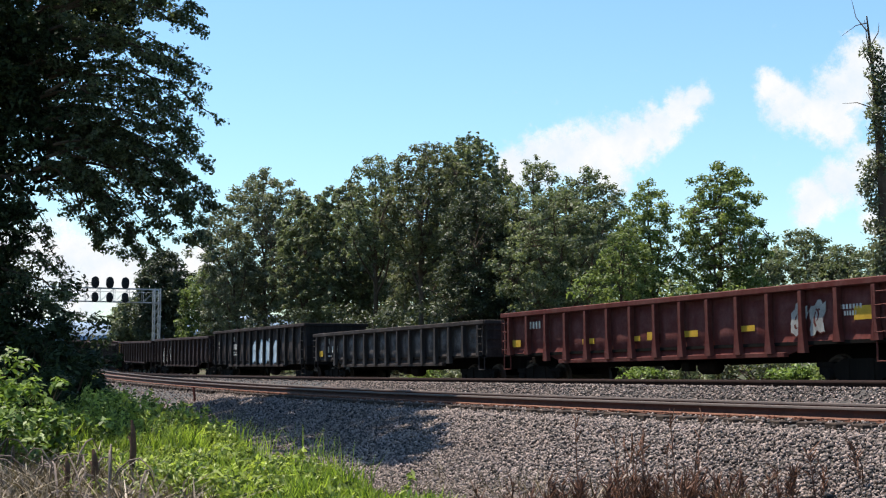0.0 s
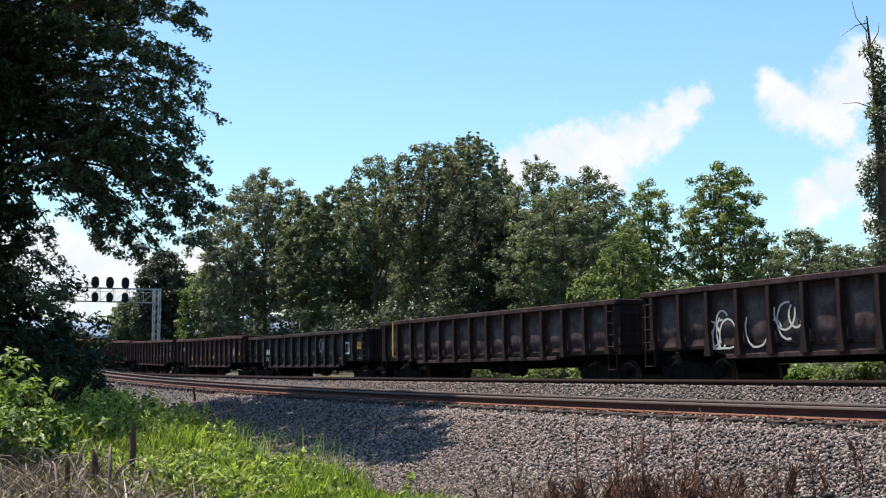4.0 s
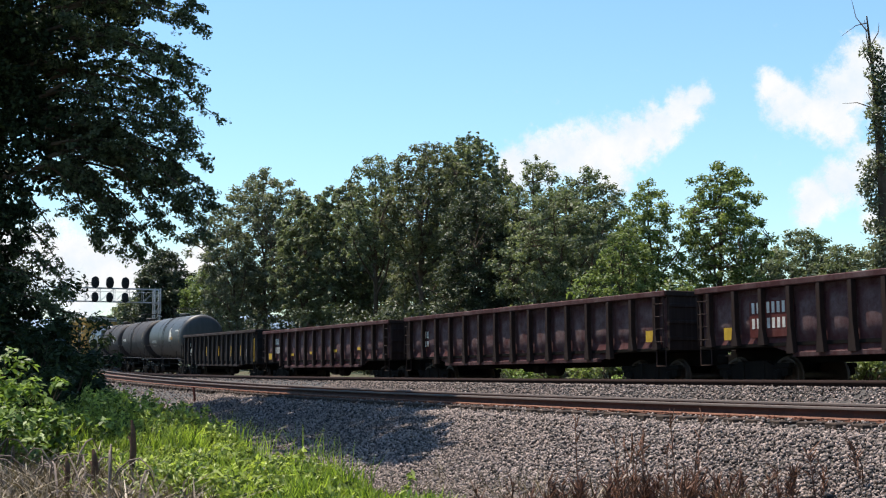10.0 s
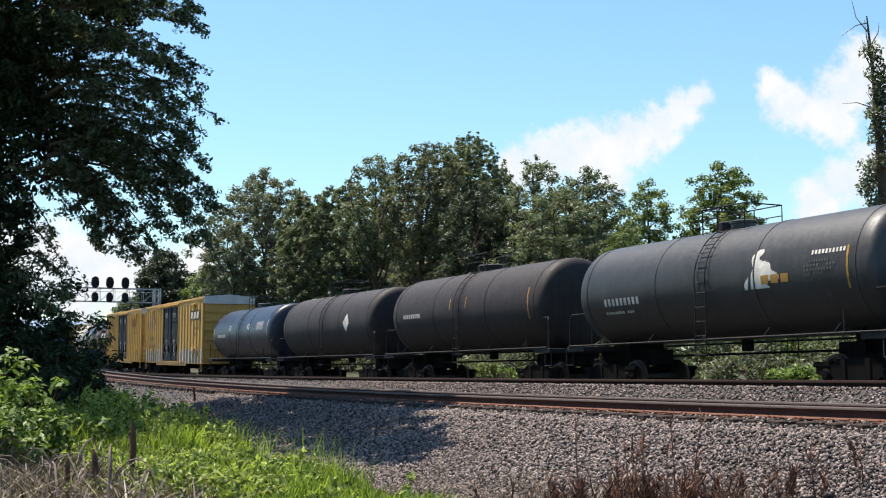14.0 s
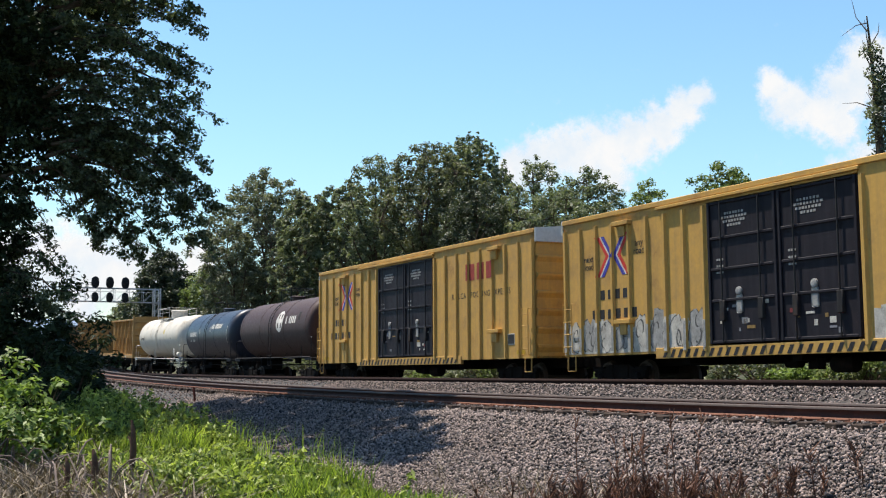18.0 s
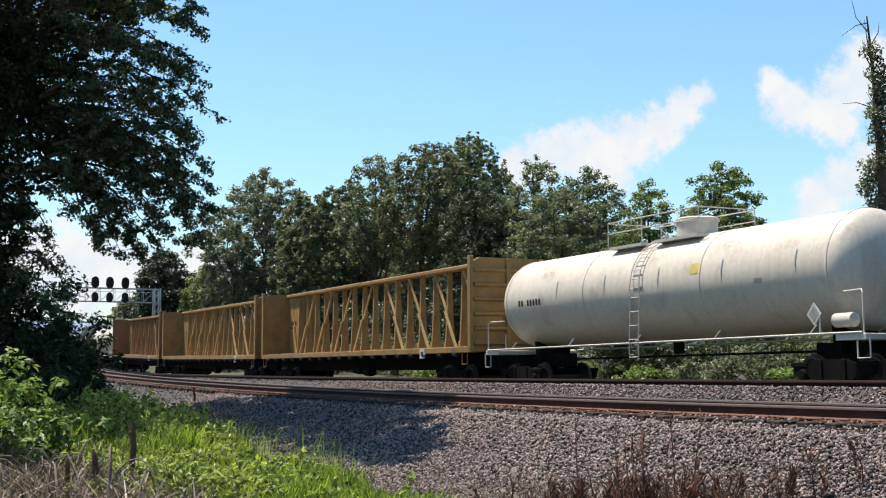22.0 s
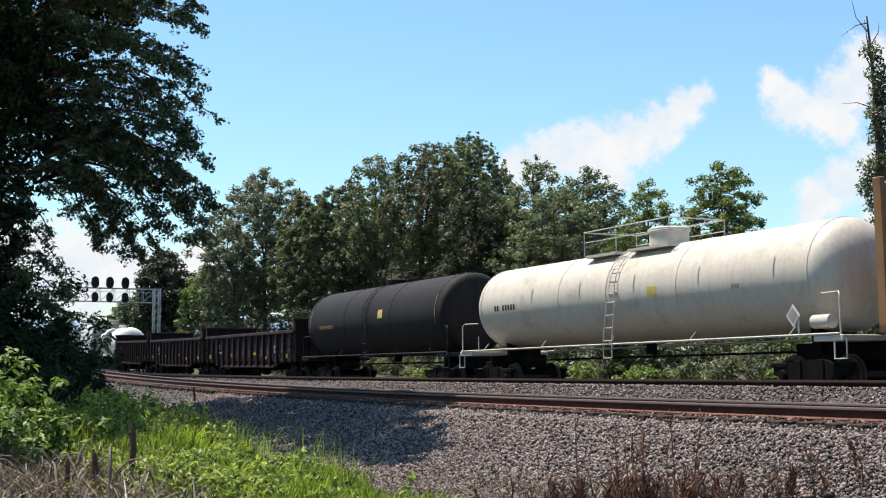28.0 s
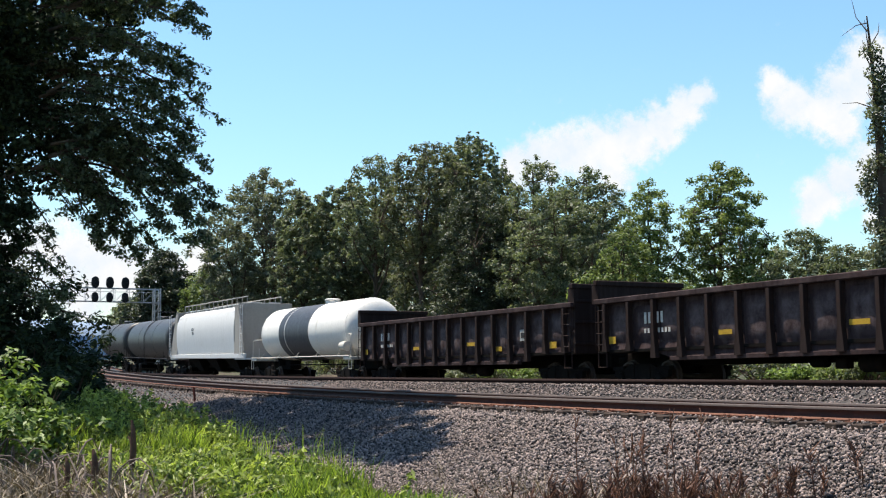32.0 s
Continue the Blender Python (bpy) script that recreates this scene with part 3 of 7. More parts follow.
def gondola(label, s0, s1, top, mat, ribs=15, low=0.90, end_top=None, tall_chord=0.13, seed=0, yellow=(), rib_mat=None, shape="belly"):
    """Open steel gondola; s0, s1 are the ends of its sides."""
    car, half = new_car("gondola_car", label, "freight car", s0 - 0.62, s1 + 0.62, "cars of the freight train")
    lb, yw = half - 0.62, 1.46
    hi = 1.12 if shape == "belly" else low + 0.05
    # end walls borrow the darker rib paint, so their shade sits in the colour
    end_mat = rib_mat if rib_mat is not None and rib_mat.name != "dusty_rib_paint" else mat
    outline = [(-lb, top), (-lb, hi), (-lb + 2.4, hi), (-lb + 3.3, low), (lb - 3.3, low), (lb - 2.4, hi), (lb, hi), (lb, top)]
    for o in (-1, 1):
        part("side_wall", Geo().sweep(outline, o * (yw - 0.12), o * (yw - 0.07), "y"), mat, car)
        part("top_chord", Geo().box(-lb - 0.04, lb + 0.04, min(o * (yw - 0.09), o * (yw + 0.13)), max(o * (yw - 0.09), o * (yw + 0.13)), top - 0.02, top + tall_chord, 0.02), mat, car)
        part("side_sill", Geo().box(-lb + 3.3, lb - 3.3, min(o * (yw - 0.1), o * (yw + 0.05)), max(o * (yw - 0.1), o * (yw + 0.05)), low - 0.06, low + 0.05, 0.01), mat, car)
    for o in (-1, 1):
        et = end_top or top
        g = Geo().box(o * lb - 0.04, o * lb + 0.04, -yw, yw, hi, et)
        for k in range(3):
            z = hi + 0.25 + k * (et - hi - 0.3) / 2.6
            part("end_rib", Geo().box(o * lb - 0.02 + o * 0.05, o * lb + 0.02 + o * 0.05, -yw, yw, z, z + 0.1, 0.015), end_mat, car)
        g.box(o * lb - 0.1, o * lb + 0.1, -yw - 0.1, yw + 0.1, et - 0.02, et + tall_chord, 0.02)
        if end_top:
            for p in (-1, 1):
                g.box(o * lb - 0.25, o * lb + 0.08, p * yw - 0.04, p * yw + 0.04, top, et, 0.01)
        part("end_wall", g, end_mat, car)
    part("floor", Geo().box(-lb, lb, -yw, yw, 1.10, 1.18).box(-half + 0.4, half - 0.4, -0.32, 0.32, 0.72, 1.10, 0.02), UNDER, car)
    rng = random.Random(seed)
    rm = rib_mat or mat
    step = (2 * lb - 0.9) / (ribs - 1)
    for k in range(ribs):
        x = -lb + 0.45 + k * step
        z0 = hi if abs(x) > lb - 2.5 else low
        key = ("rib", round(top, 2), z0, low, rm.name)
        me = shared(key, lambda: Geo().sweep([(-0.055, top - 0.03), (-0.055, 1.55), (-0.12, z0 + 0.02), (0.12, z0 + 0.02), (0.055, 1.55), (0.055, top - 0.03)], -yw - 0.13, -yw + 0.01, "y").mesh("rib", rm))
        for o in (0, 180):
            part("rib", me, None, car, m=pose(x, 0, 0, 0, 0, o))
    for k in range(ribs - 1):
        xa, xb = -lb + 0.45 + k * step, -lb + 0.45 + (k + 1) * step
        edge = max(abs(xa), abs(xb))
        z0 = hi if edge > lb - 2.9 else low
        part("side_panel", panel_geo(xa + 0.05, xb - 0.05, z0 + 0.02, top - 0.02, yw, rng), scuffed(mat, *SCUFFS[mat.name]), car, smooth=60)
    for o in (-1, 1):
        part("ladder", shared(("ladder_g", round(top, 2), rm.name), lambda: ladder_mesh("ladder", rm, 0.42, hi + 0.05, top - 0.05, 4, 0.1)), None, car, m=pose(o * (lb - 0.26), -yw - 0.02, 0))
        part("step", shared(("step", rm.name), lambda: step_mesh(rm)), None, car, m=pose(o * (lb - 0.26), -yw - 0.05, hi))
    gear(car, half, 2.05)
    brake_gear(car, 0.4)
    if yellow:
        marks(car, "reflector", [(x, z, w, h) for x, z, w, h in yellow], -yw - 0.002, YELLOW_MARK, "yellow reflective patches")
    return car, lb, yw


def number_bars(car, x, z, y, mat, w=0.9, rows=((0.26, 1.0), (0.26, 1.0), (0.07, 0.7), (0.07, 0.5)), seed=1, chars=6):
    """Lettering that cannot be read: plain bars of its size."""
    rng = random.Random(seed)
    g = Geo()
    for h, frac in rows:
        n = chars if h > 0.15 else chars + 3
        cw = w * frac / n
        for k in range(n):
            if rng.random() < 0.9:
                cx = x - w / 2 + (k + 0.5) * cw
                g.box(cx - 0.27 * cw, cx + 0.27 * cw, y - 0.006, y + 0.001, z - h, z)
        z -= h * 1.45
    return part("lettering", g, mat, car, "worn painted lettering")


def tank_car(label, s0, s1, radius, mat, top=4.2, heads=0.55, platform=False, rails_mat=None, dome="small", seed=0, band=None, frame_mat=None, jacket=True):
    car, half = new_car("tank_car", label, "tank car", s0, s1, "cars of the freight train")
    rm, fm = rails_mat or BLACK_STEEL, frame_mat or UNDER
    lt = half - 0.95
    zc = top - radius
    prof = []
    bulge = 0.46 if heads < 0.6 else 1.0          # dished heads with a tight knuckle, or rounder ones
    for k in range(9):
        a = math.pi / 2 * k / 8
        prof.append((-lt + heads - heads * max(0.0, math.cos(a)) ** bulge, max(0.0005, radius * math.sin(a) ** bulge)))
    prof += [(x, radius) for x in (-lt * 0.5, 0.0, lt * 0.5)]
    prof += [(-a, r) for a, r in reversed(prof[:9])]
    shell = part("tank", Geo().lathe(prof, "x", 48, (0, 0, zc)), mat, car, smooth=50)
    for x in (-lt + heads + 0.03, -lt * 0.34, lt * 0.34, lt - heads - 0.03):
        part("seam_band", Geo().lathe([(x - 0.03, radius - 0.01), (x - 0.03, radius + 0.012), (x + 0.03, radius + 0.012), (x + 0.03, radius - 0.01)], "x", 48, (0, 0, zc)), mat, car, smooth=50)
    if band:
        part("painted_band", Geo().lathe([(band[0], radius - 0.01), (band[0], radius + 0.006), (band[1], radius + 0.006), (band[1], radius - 0.01)], "x", 48, (0, 0, zc)), band[2], car, "dark blue-grey painted band round the tank", smooth=50)
    # underframe, saddles, walkway, end platforms
    for o in (-1, 1):
        part("stub_sill", Geo().box(min(o * (half - 3.3), o * (half - 0.45)), max(o * (half - 3.3), o * (half - 0.45)), -0.28, 0.28, 0.75, 1.18, 0.02), fm, car)
    part("brake_pipe", Geo().tube([(-half + 3.0, -0.35, 0.98), (half - 3.0, -0.35, 0.98)], 0.03, 6).lathe([(1.05, 0.16), (1.5, 0.16), (1.52, 0.1), (1.54, 0.0005)], "z", 10, (0, 0, 0)), fm, car)
    zr = 1.33
    for o in (-1, 1):
        g = Geo()
        g.sweep([(-0.55, 0.95), (-0.62, zc - radius * 0.86), (0.62, zc - radius * 0.86), (0.55, 0.95)], o * (half - 2.3) - 0.12, o * (half - 2.3) + 0.12)
        part("saddle", g, fm, car)
        part("end_platform", Geo().box(o * (half - 0.95) - 0.45, o * (half - 0.95) + 0.45, -1.5, 1.5, zr - 0.16, zr - 0.02, 0.015), rm, car)
        for p in (-1, 1):
            g = Geo()
            xe = o * (half - 0.6)
            g.tube([(xe, p * 1.45, zr - 0.05), (xe, p * 1.45, zr + 0.85), (xe - o * 0.08, p * 1.40, zr + 0.93), (xe - o * 0.75, p * 1.25, zr + 0.93)], 0.02, 6)
            part("end_rail", g, rm, car, smooth=40)
            part("rail_post", Geo().tube([(xe - o * 1.25, p * 1.5, zr - 0.05), (xe - o * 1.25, p * 1.5, zr + 0.48)], 0.02, 6), rm, car, smooth=40)
            g = Geo().tube([(xe - 0.18, p * 1.47, zr - 0.1), (xe - 0.18, p * 1.47, zr - 0.55), (xe + 0.18, p * 1.47, zr - 0.55), (xe + 0.18, p * 1.47, zr - 0.1)], 0.02, 6)
            part("step", g, rm, car, smooth=40)
        g = Geo().tube([(-half + 0.6, o * 1.5, zr), (half - 0.6, o * 1.5, zr)], 0.028, 6)
        for k in range(5):
            x = -half + 2.2 + k * (2 * half - 4.4) / 4
            g.tube([(x, o * 1.5, zr), (x + 0.1, o * 1.36, zr + 0.22)], 0.016, 5)
        part("hand_rail", g, rm, car, smooth=40)
    # ladders over the side
    sides = () if dome == "none" else (-1, 1)
    arc = [(-(radius + 0.07) * math.cos(a), zc + (radius + 0.07) * math.sin(a)) for a in [radians(d) for d in range(-10, 80, 10)]]
    for o in sides:
        g = Geo()
        pts = [(-1.52, 0.95), (-1.52, zr + 0.1)] + arc
        for x in (-0.21, 0.21):
            g.tube([(x, y if o < 0 else -y, z) for y, z in pts], 0.016, 6)
        for (ya, za), (yb, zb) in zip(pts, pts[1:]):
            n = max(1, int(math.hypot(yb - ya, zb - za) / 0.3))
            for k in range(n):
                y, z = ya + (yb - ya) * k / n, za + (zb - za) * k / n
                g.tube([(-0.21, y if o < 0 else -y, z), (0.21, y if o < 0 else -y, z)], 0.013, 5)
        part("ladder", g, rm, car, smooth=40)
    # top fittings
    g = Geo().lathe([(radius - 0.08, 0.33), (radius + 0.12, 0.33), (radius + 0.13, 0.37), (radius + 0.18, 0.37), (radius + 0.21, 0.30), (radius + 0.22, 0.0005)], "z", 20, (0.0 if dome == "small" else 0.9, 0, zc))
    part("manway", g, mat, car, smooth=40)
    if dome != "none":
        g = Geo()
        if platform:
            g.box(-1.9, -0.35, -0.95, 0.95, top - 0.16, top - 0.08)
            g.box(0.25, 2.1, -0.95, 0.95, top - 0.16, top - 0.08)
            part("top_platform", g, rm, car, "grating platform on top")
            part("valve_box", Geo().lathe([(top - 0.08, 0.56), (top + 0.36, 0.56), (top + 0.38, 0.60), (top + 0.46, 0.60), (top + 0.50, 0.52), (top + 0.52, 0.0005)], "z", 22, (0.95, 0, 0)), rm, car, "round valve housing", smooth=40)
        else:
            part("valve_box", Geo().lathe([(top - 0.1, 0.22), (top + 0.22, 0.22), (top + 0.26, 0.15), (top + 0.27, 0.0005)], "z", 14, (-0.7, 0, 0)), rm, car, smooth=40)
        g = Geo()
        x0, x1, w, h = (-1.95, 2.2, 0.95, 0.62) if platform else (-0.9, 0.75, 0.62, 0.55)
        for y in (-w, w):
            g.tube([(x0, y, top - 0.1), (x0, y, top + h), (x1, y, top + h), (x1, y, top - 0.1)], 0.018, 6)
            g.tube([(x0, y, top + h * 0.5), (x1, y, top + h * 0.5)], 0.014, 6)
            g.tube([(-0.3, y, top - 0.1), (-0.3, y, top + h)], 0.016, 6)
        for x in (x0, x1):
            g.tube([(x, -w, top + h), (x, w, top + h)], 0.018, 6)
        part("safety_rail", g, rm, car, smooth=40)
    gear(car, half, 2.0)
    return car, lt, zc


def on_tank(car, name, rects, radius, zc, mat, label="", lift=0.008, cells=4):
    """Painted patches that follow the round shell: (x, angle above the middle, width, height in degrees)."""
    g = Geo()
    r = radius + lift
    for x, a, w, h in rects:
        pts = []
        for k in range(cells + 1):
            b = radians(a - h / 2 + h * k / cells)
            for xx in (x - w / 2, x + w / 2):
                pts.append((xx, -r * math.cos(b), zc + r * math.sin(b)))
        g.add(pts, [(2 * k, 2 * k + 1, 2 * k + 3, 2 * k + 2) for k in range(cells)])
    return part(name, g, mat, car, label)


def slices(top, foot, left, right, n=28):
    """Thin rows that fill a shape on a tank; left and right give its edges for 0 (top) to 1 (foot)."""
    h = (top - foot) / n
    out = []
    for k in range(n):
        u = (k + 0.5) / n
        a, b = left(u), right(u)
        if b > a:
            out.append((0.5 * (a + b), top - (k + 0.5) * h, b - a, h * 1.02))
    return out


def tank_letters(car, x, a, radius, zc, mat, w, rows, seed):
    rng = random.Random(seed)
    out = []
    for h, frac, n in rows:
        cw = w * frac / n
        for k in range(n):
            if rng.random() < 0.92:
                out.append((x - w / 2 + (k + 0.5) * cw, a, cw * 0.58, h))
        a -= h * 1.5
    return on_tank(car, "lettering", out, radius, zc, mat, "worn painted lettering", cells=2)


YELLOW_PAINT = paint("yellow_paint", (0.56, 0.322, 0.078), rust=(0.22, 0.11, 0.05), wear=0.42, rough=0.6, dust=(0.30, 0.195, 0.09), streak=0.95, spec=0.25, mottle=0.42)
ROOF_METAL = plain("galvanised_roof", (0.50, 0.49, 0.47), 0.5, 0.3, 0.2, 2)
DOOR_BLACK = paint("black_door_paint", (0.013, 0.011, 0.016), rust=(0.035, 0.024, 0.026), wear=0.25, rough=0.6, dust=(0.07, 0.06, 0.07), spec=0.2)
OLD_RED = plain("old_red_marking", (0.30, 0.055, 0.045), 0.7, 0, 0.35, 5)
RED_MARK = plain("red_marking", (0.55, 0.05, 0.04), 0.6, 0, 0.3, 4)
BLUE_MARK = plain("blue_marking", (0.06, 0.06, 0.33), 0.6, 0, 0.3, 4)
DARK_MARK = plain("dark_marking", (0.03, 0.028, 0.028), 0.6, 0, 0.3, 4)
PALE_SMEAR = plain("pale_smear", (0.20, 0.20, 0.22), 0.7, 0, 0.4, 8)
RED_SMEAR = plain("red_smear", (0.22, 0.05, 0.05), 0.7, 0, 0.4, 8)
OCHRE_SMEAR = plain("ochre_smear", (0.25, 0.16, 0.06), 0.7, 0, 0.4, 8)
PALE_TAG = plain("graffiti_pale_grey", (0.30, 0.29, 0.275), 0.6, 0, 0.45, 4)
GREY_TAG = plain("graffiti_grey", (0.10, 0.095, 0.09), 0.6, 0, 0.4, 5)
GRAFFITI = plain("graffiti_white", (0.47, 0.44, 0.39), 0.6, 0, 0.45, 3)


def boxcar(label, s0, s1, tagged_side, seed):
    """High-roof box car with a double plug door; s0, s1 are the ends of its sides."""
    car, half = new_car("box_car", label, "box car", s0 - 0.85, s1 + 0.85, "cars of the freight train")
    lb, yw, z0, z1 = half - 0.85, 1.53, 1.03, 5.02
    dx0, dx1 = -2.85, 2.25          # doorway
    for o in (-1, 1):
        for a, b in ((-lb, dx0), (dx1, lb)):
            part("side_wall", Geo().box(a, b, min(o * (yw - 0.06), o * yw), max(o * (yw - 0.06), o * yw), z0, z1), YELLOW_PAINT, car)
        part("eave", Geo().box(-lb, lb, min(o * (yw - 0.05), o * (yw + 0.05)), max(o * (yw - 0.05), o * (yw + 0.05)), z1 - 0.10, z1 + 0.04, 0.015), YELLOW_PAINT, car)
        part("door_header", Geo().box(dx0, dx1, min(o * (yw - 0.06), o * (yw + 0.02)), max(o * (yw - 0.06), o * (yw + 0.02)), z1 - 0.26, z1 - 0.10), YELLOW_PAINT, car)
        part("door_sill", Geo().box(dx0 - 2.2, dx1 + 2.2, min(o * (yw - 0.08), o * (yw + 0.03)), max(o * (yw - 0.08), o * (yw + 0.03)), z0 - 0.14, z0 + 0.14, 0.01), YELLOW_PAINT, car)
    rib = shared("box_rib", lambda: Geo().add([(x, y, z) for z in (z0 + 0.02, z1 - 0.3) for x, y in ((-0.075, 0.0), (-0.045, -0.075), (0.045, -0.075), (0.075, 0.0))], [(0, 1, 5, 4), (1, 2, 6, 5), (2, 3, 7, 6), (0, 3, 2, 1), (4, 5, 6, 7), (3, 0, 4, 7)]).mesh("rib", YELLOW_PAINT))
    left = [-lb + 0.12 + k * (dx0 + lb - 0.24) / 8 for k in range(9)]
    right = [dx1 + 0.12 + k * (lb - dx1 - 0.24) / 8 for k in range(9)]
    for x in left + right:
        part("rib", rib, None, car, m=pose(x, -yw, 0))
        part("rib", rib, None, car, m=pose(x, yw, 0, 0, 0, 180))
    # doors
    for o in (-1, 1):
        for a, b in ((dx0 + 0.04, -0.33), (-0.27, dx1 - 0.04)):
            y = o * (yw + 0.0)
            lo, hi = z0 + 0.18, z1 - 0.28
            door = part("door", Geo().box(a, b, min(y, y - o * 0.07), max(y, y - o * 0.07), lo, hi, 0.01), DOOR_BLACK, car, "black plug door")
            for k in range(5):
                zz = clampf(lo + (hi - lo) * (0.0, 0.30, 0.52, 0.74, 1.0)[k], lo + 0.04, hi - 0.04)
                part("stiffener", Geo().box(a + 0.10, b - 0.10, min(y, y + o * 0.04), max(y, y + o * 0.04), zz - 0.035, zz + 0.035, 0.012), DOOR_BLACK, door)
            for x in (a + 0.05, b - 0.05):
                part("stiffener", Geo().box(x - 0.045, x + 0.045, min(y, y + o * 0.045), max(y, y + o * 0.045), lo, hi, 0.012), DOOR_BLACK, door)
            g = Geo()
            for x in (a + 0.55, b - 0.55):
                g.tube([(x, y + o * 0.07, lo + 0.02), (x, y + o * 0.07, hi - 0.02)], 0.022, 6)
                g.box(x - 0.09, x + 0.09, min(y, y + o * 0.10), max(y, y + o * 0.10), lo + 0.55, lo + 1.05, 0.015)
            part("lock_rod", g, BLACK_STEEL, door, smooth=40)
            g = Geo()
            rr = random.Random(seed * 7 + int(a * 10) + o)
            ym = y + o * 0.006
            for k in range(4):
                n = (7, 9, 8, 5)[k]
                for i in range(n):
                    w = 0.085
                    x = a + 0.72 + (i - n / 2) * 0.105 + 0.28
                    g.box(x, x + w * rr.uniform(0.6, 1.0), min(ym, y), max(ym, y), hi - 0.36 - 0.10 * k, hi - 0.30 - 0.10 * k)
            for k in range(3):
                for i in range(3):
                    x = a + 0.30 + i * 0.09 + 0.0 * k
                    g.box(x, x + 0.07, min(ym, y), max(ym, y), lo + 2.05 - 0.16 * k, lo + 2.10 - 0.16 * k)
            part("door_lettering", g, PALE_TAG, door, "small white lettering")
            for k in range(9):
                x, z = a + rr.uniform(0.2, b - a - 0.4), lo + rr.uniform(0.12, 0.95)
                w, h = rr.uniform(0.05, 0.30), rr.uniform(0.04, 0.16)
                part("sticker", Geo().box(x, x + w, min(ym, y), max(ym, y), z, z + h), rr.choice((GRAFFITI, PALE_SMEAR, PALE_SMEAR, RED_SMEAR, OCHRE_SMEAR)), door)
            x = a + 1.12
            part("lock_plate", Geo().box(x - 0.11, x + 0.11, min(y, y + o * 0.03), max(y, y + o * 0.03), lo + 0.72, lo + 1.18, 0.03).lathe([(0.0, 0.10), (o * 0.05, 0.10), (o * 0.06, 0.05)], "y", 12, (x, y, lo + 1.26)), PALE_TAG, door, "white lock plate")
        part("door_rail", Geo().box(dx0 - 2.0, dx1 + 0.1, min(o * (yw + 0.04), o * (yw + 0.10)), max(o * (yw + 0.04), o * (yw + 0.10)), z1 - 0.20, z1 - 0.12, 0.01), YELLOW_PAINT, car)
    # hazard stripes on the door sill
    g = Geo()
    k = dx0 - 1.9
    while k < dx1 + 1.9:
        g.add([(k, -yw - 0.034, z0 - 0.11), (k + 0.13, -yw - 0.034, z0 - 0.11), (k + 0.25, -yw - 0.034, z0 + 0.09), (k + 0.12, -yw - 0.034, z0 + 0.09)], [(0, 1, 2, 3)])
        k += 0.31
    part("hazard_stripes", g, DARK_MARK, car, "dark slanted stripes on the sill")
    # roof
    g = Geo().sweep([(-yw - 0.02, z1 + 0.02), (0, z1 + 0.16), (yw + 0.02, z1 + 0.02), (yw, z1 - 0.05), (-yw, z1 - 0.05)], -lb + 0.02, lb - 0.02)
    for k in range(16):
        x = -lb + 0.6 + k * (2 * lb - 1.2) / 15
        g.sweep([(-yw, z1 + 0.03), (0, z1 + 0.20), (yw, z1 + 0.03), (yw, z1), (-yw, z1)], x - 0.05, x + 0.05)
    part("roof", g, ROOF_METAL, car, "pale galvanised roof")
    # ends
    for o in (-1, 1):
        g = Geo().box(min(o * lb, o * (lb - 0.08)), max(o * lb, o * (lb - 0.08)), -yw, yw, z0, z1)
        for k in range(7):
            z = z0 + 0.35 + k * 0.56
            part("end_rib", Geo().sweep([(o * lb, z - 0.16), (o * (lb + 0.07), z - 0.02), (o * (lb + 0.07), z + 0.04), (o * lb, z + 0.07)], -yw + 0.06, yw - 0.06, "y"), YELLOW_PAINT, car)
        part("end_wall", g, YELLOW_PAINT, car)
        part("end_cap", Geo().sweep([(-yw - 0.02, z1 - 0.38), (-yw - 0.02, z1 + 0.05), (0, z1 + 0.19), (yw + 0.02, z1 + 0.05), (yw + 0.02, z1 - 0.38)], o * (lb + 0.05) - 0.03, o * (lb + 0.05) + 0.03), ROOF_METAL, car, "bare metal strip at the top of the end")
        part("ladder", shared("box_ladder", lambda: ladder_mesh("ladder", YELLOW_PAINT, 0.45, z0 + 0.1, z0 + 1.55, 4, 0.1)), None, car, m=pose(o * (lb - 0.4), -yw - 0.075, 0))
        part("step", shared("box_step", lambda: step_mesh(YELLOW_PAINT)), None, car, m=pose(o * (lb - 0.4), -yw - 0.04, z0))
    for x in (-lb + 2.7, lb - 2.9):
        for z in (z1 - 0.42, z0 + 0.85):
            part("jack_bracket", Geo().box(x, x + 0.75, -yw - 0.16, -yw + 0.02, z, z + 0.12, 0.01).box(x + 0.2, x + 0.5, -yw - 0.09, -yw, z - 0.3, z + 0.01, 0.01), YELLOW_PAINT, car)
    part("floor", Geo().box(-lb, lb, -yw + 0.08, yw - 0.08, z0 - 0.02, z0 + 0.06).box(-half + 0.4, half - 0.4, -0.33, 0.33, 0.72, z0, 0.02), UNDER, car)
    for x in (-4.05, 0.0, 4.05):
        part("cross_bearer", Geo().box(x - 0.15, x + 0.15, -1.35, 1.35, 0.75, 1.0), UNDER, car)
    gear(car, half, 2.9)
    brake_gear(car, 0)
    # painted marks lie on the panels and run over the ribs
    rib_at = left + right

    def ribbed(name, rects, mat, label=""):
        g = Geo()
        for x, z, w, h in rects:
            cuts = sorted({x - w / 2, x + w / 2} | {c for r in rib_at for c in (r - 0.06, r + 0.06) if x - w / 2 < c < x + w / 2})
            for a, b in zip(cuts, cuts[1:]):
                c = 0.5 * (a + b)
                y = -yw - 0.078 if any(abs(c - r) < 0.06 for r in rib_at) else -yw
                g.box(a, b, y - 0.006, y, z - h / 2, z + h / 2)
        return part(name, g, mat, car, label)

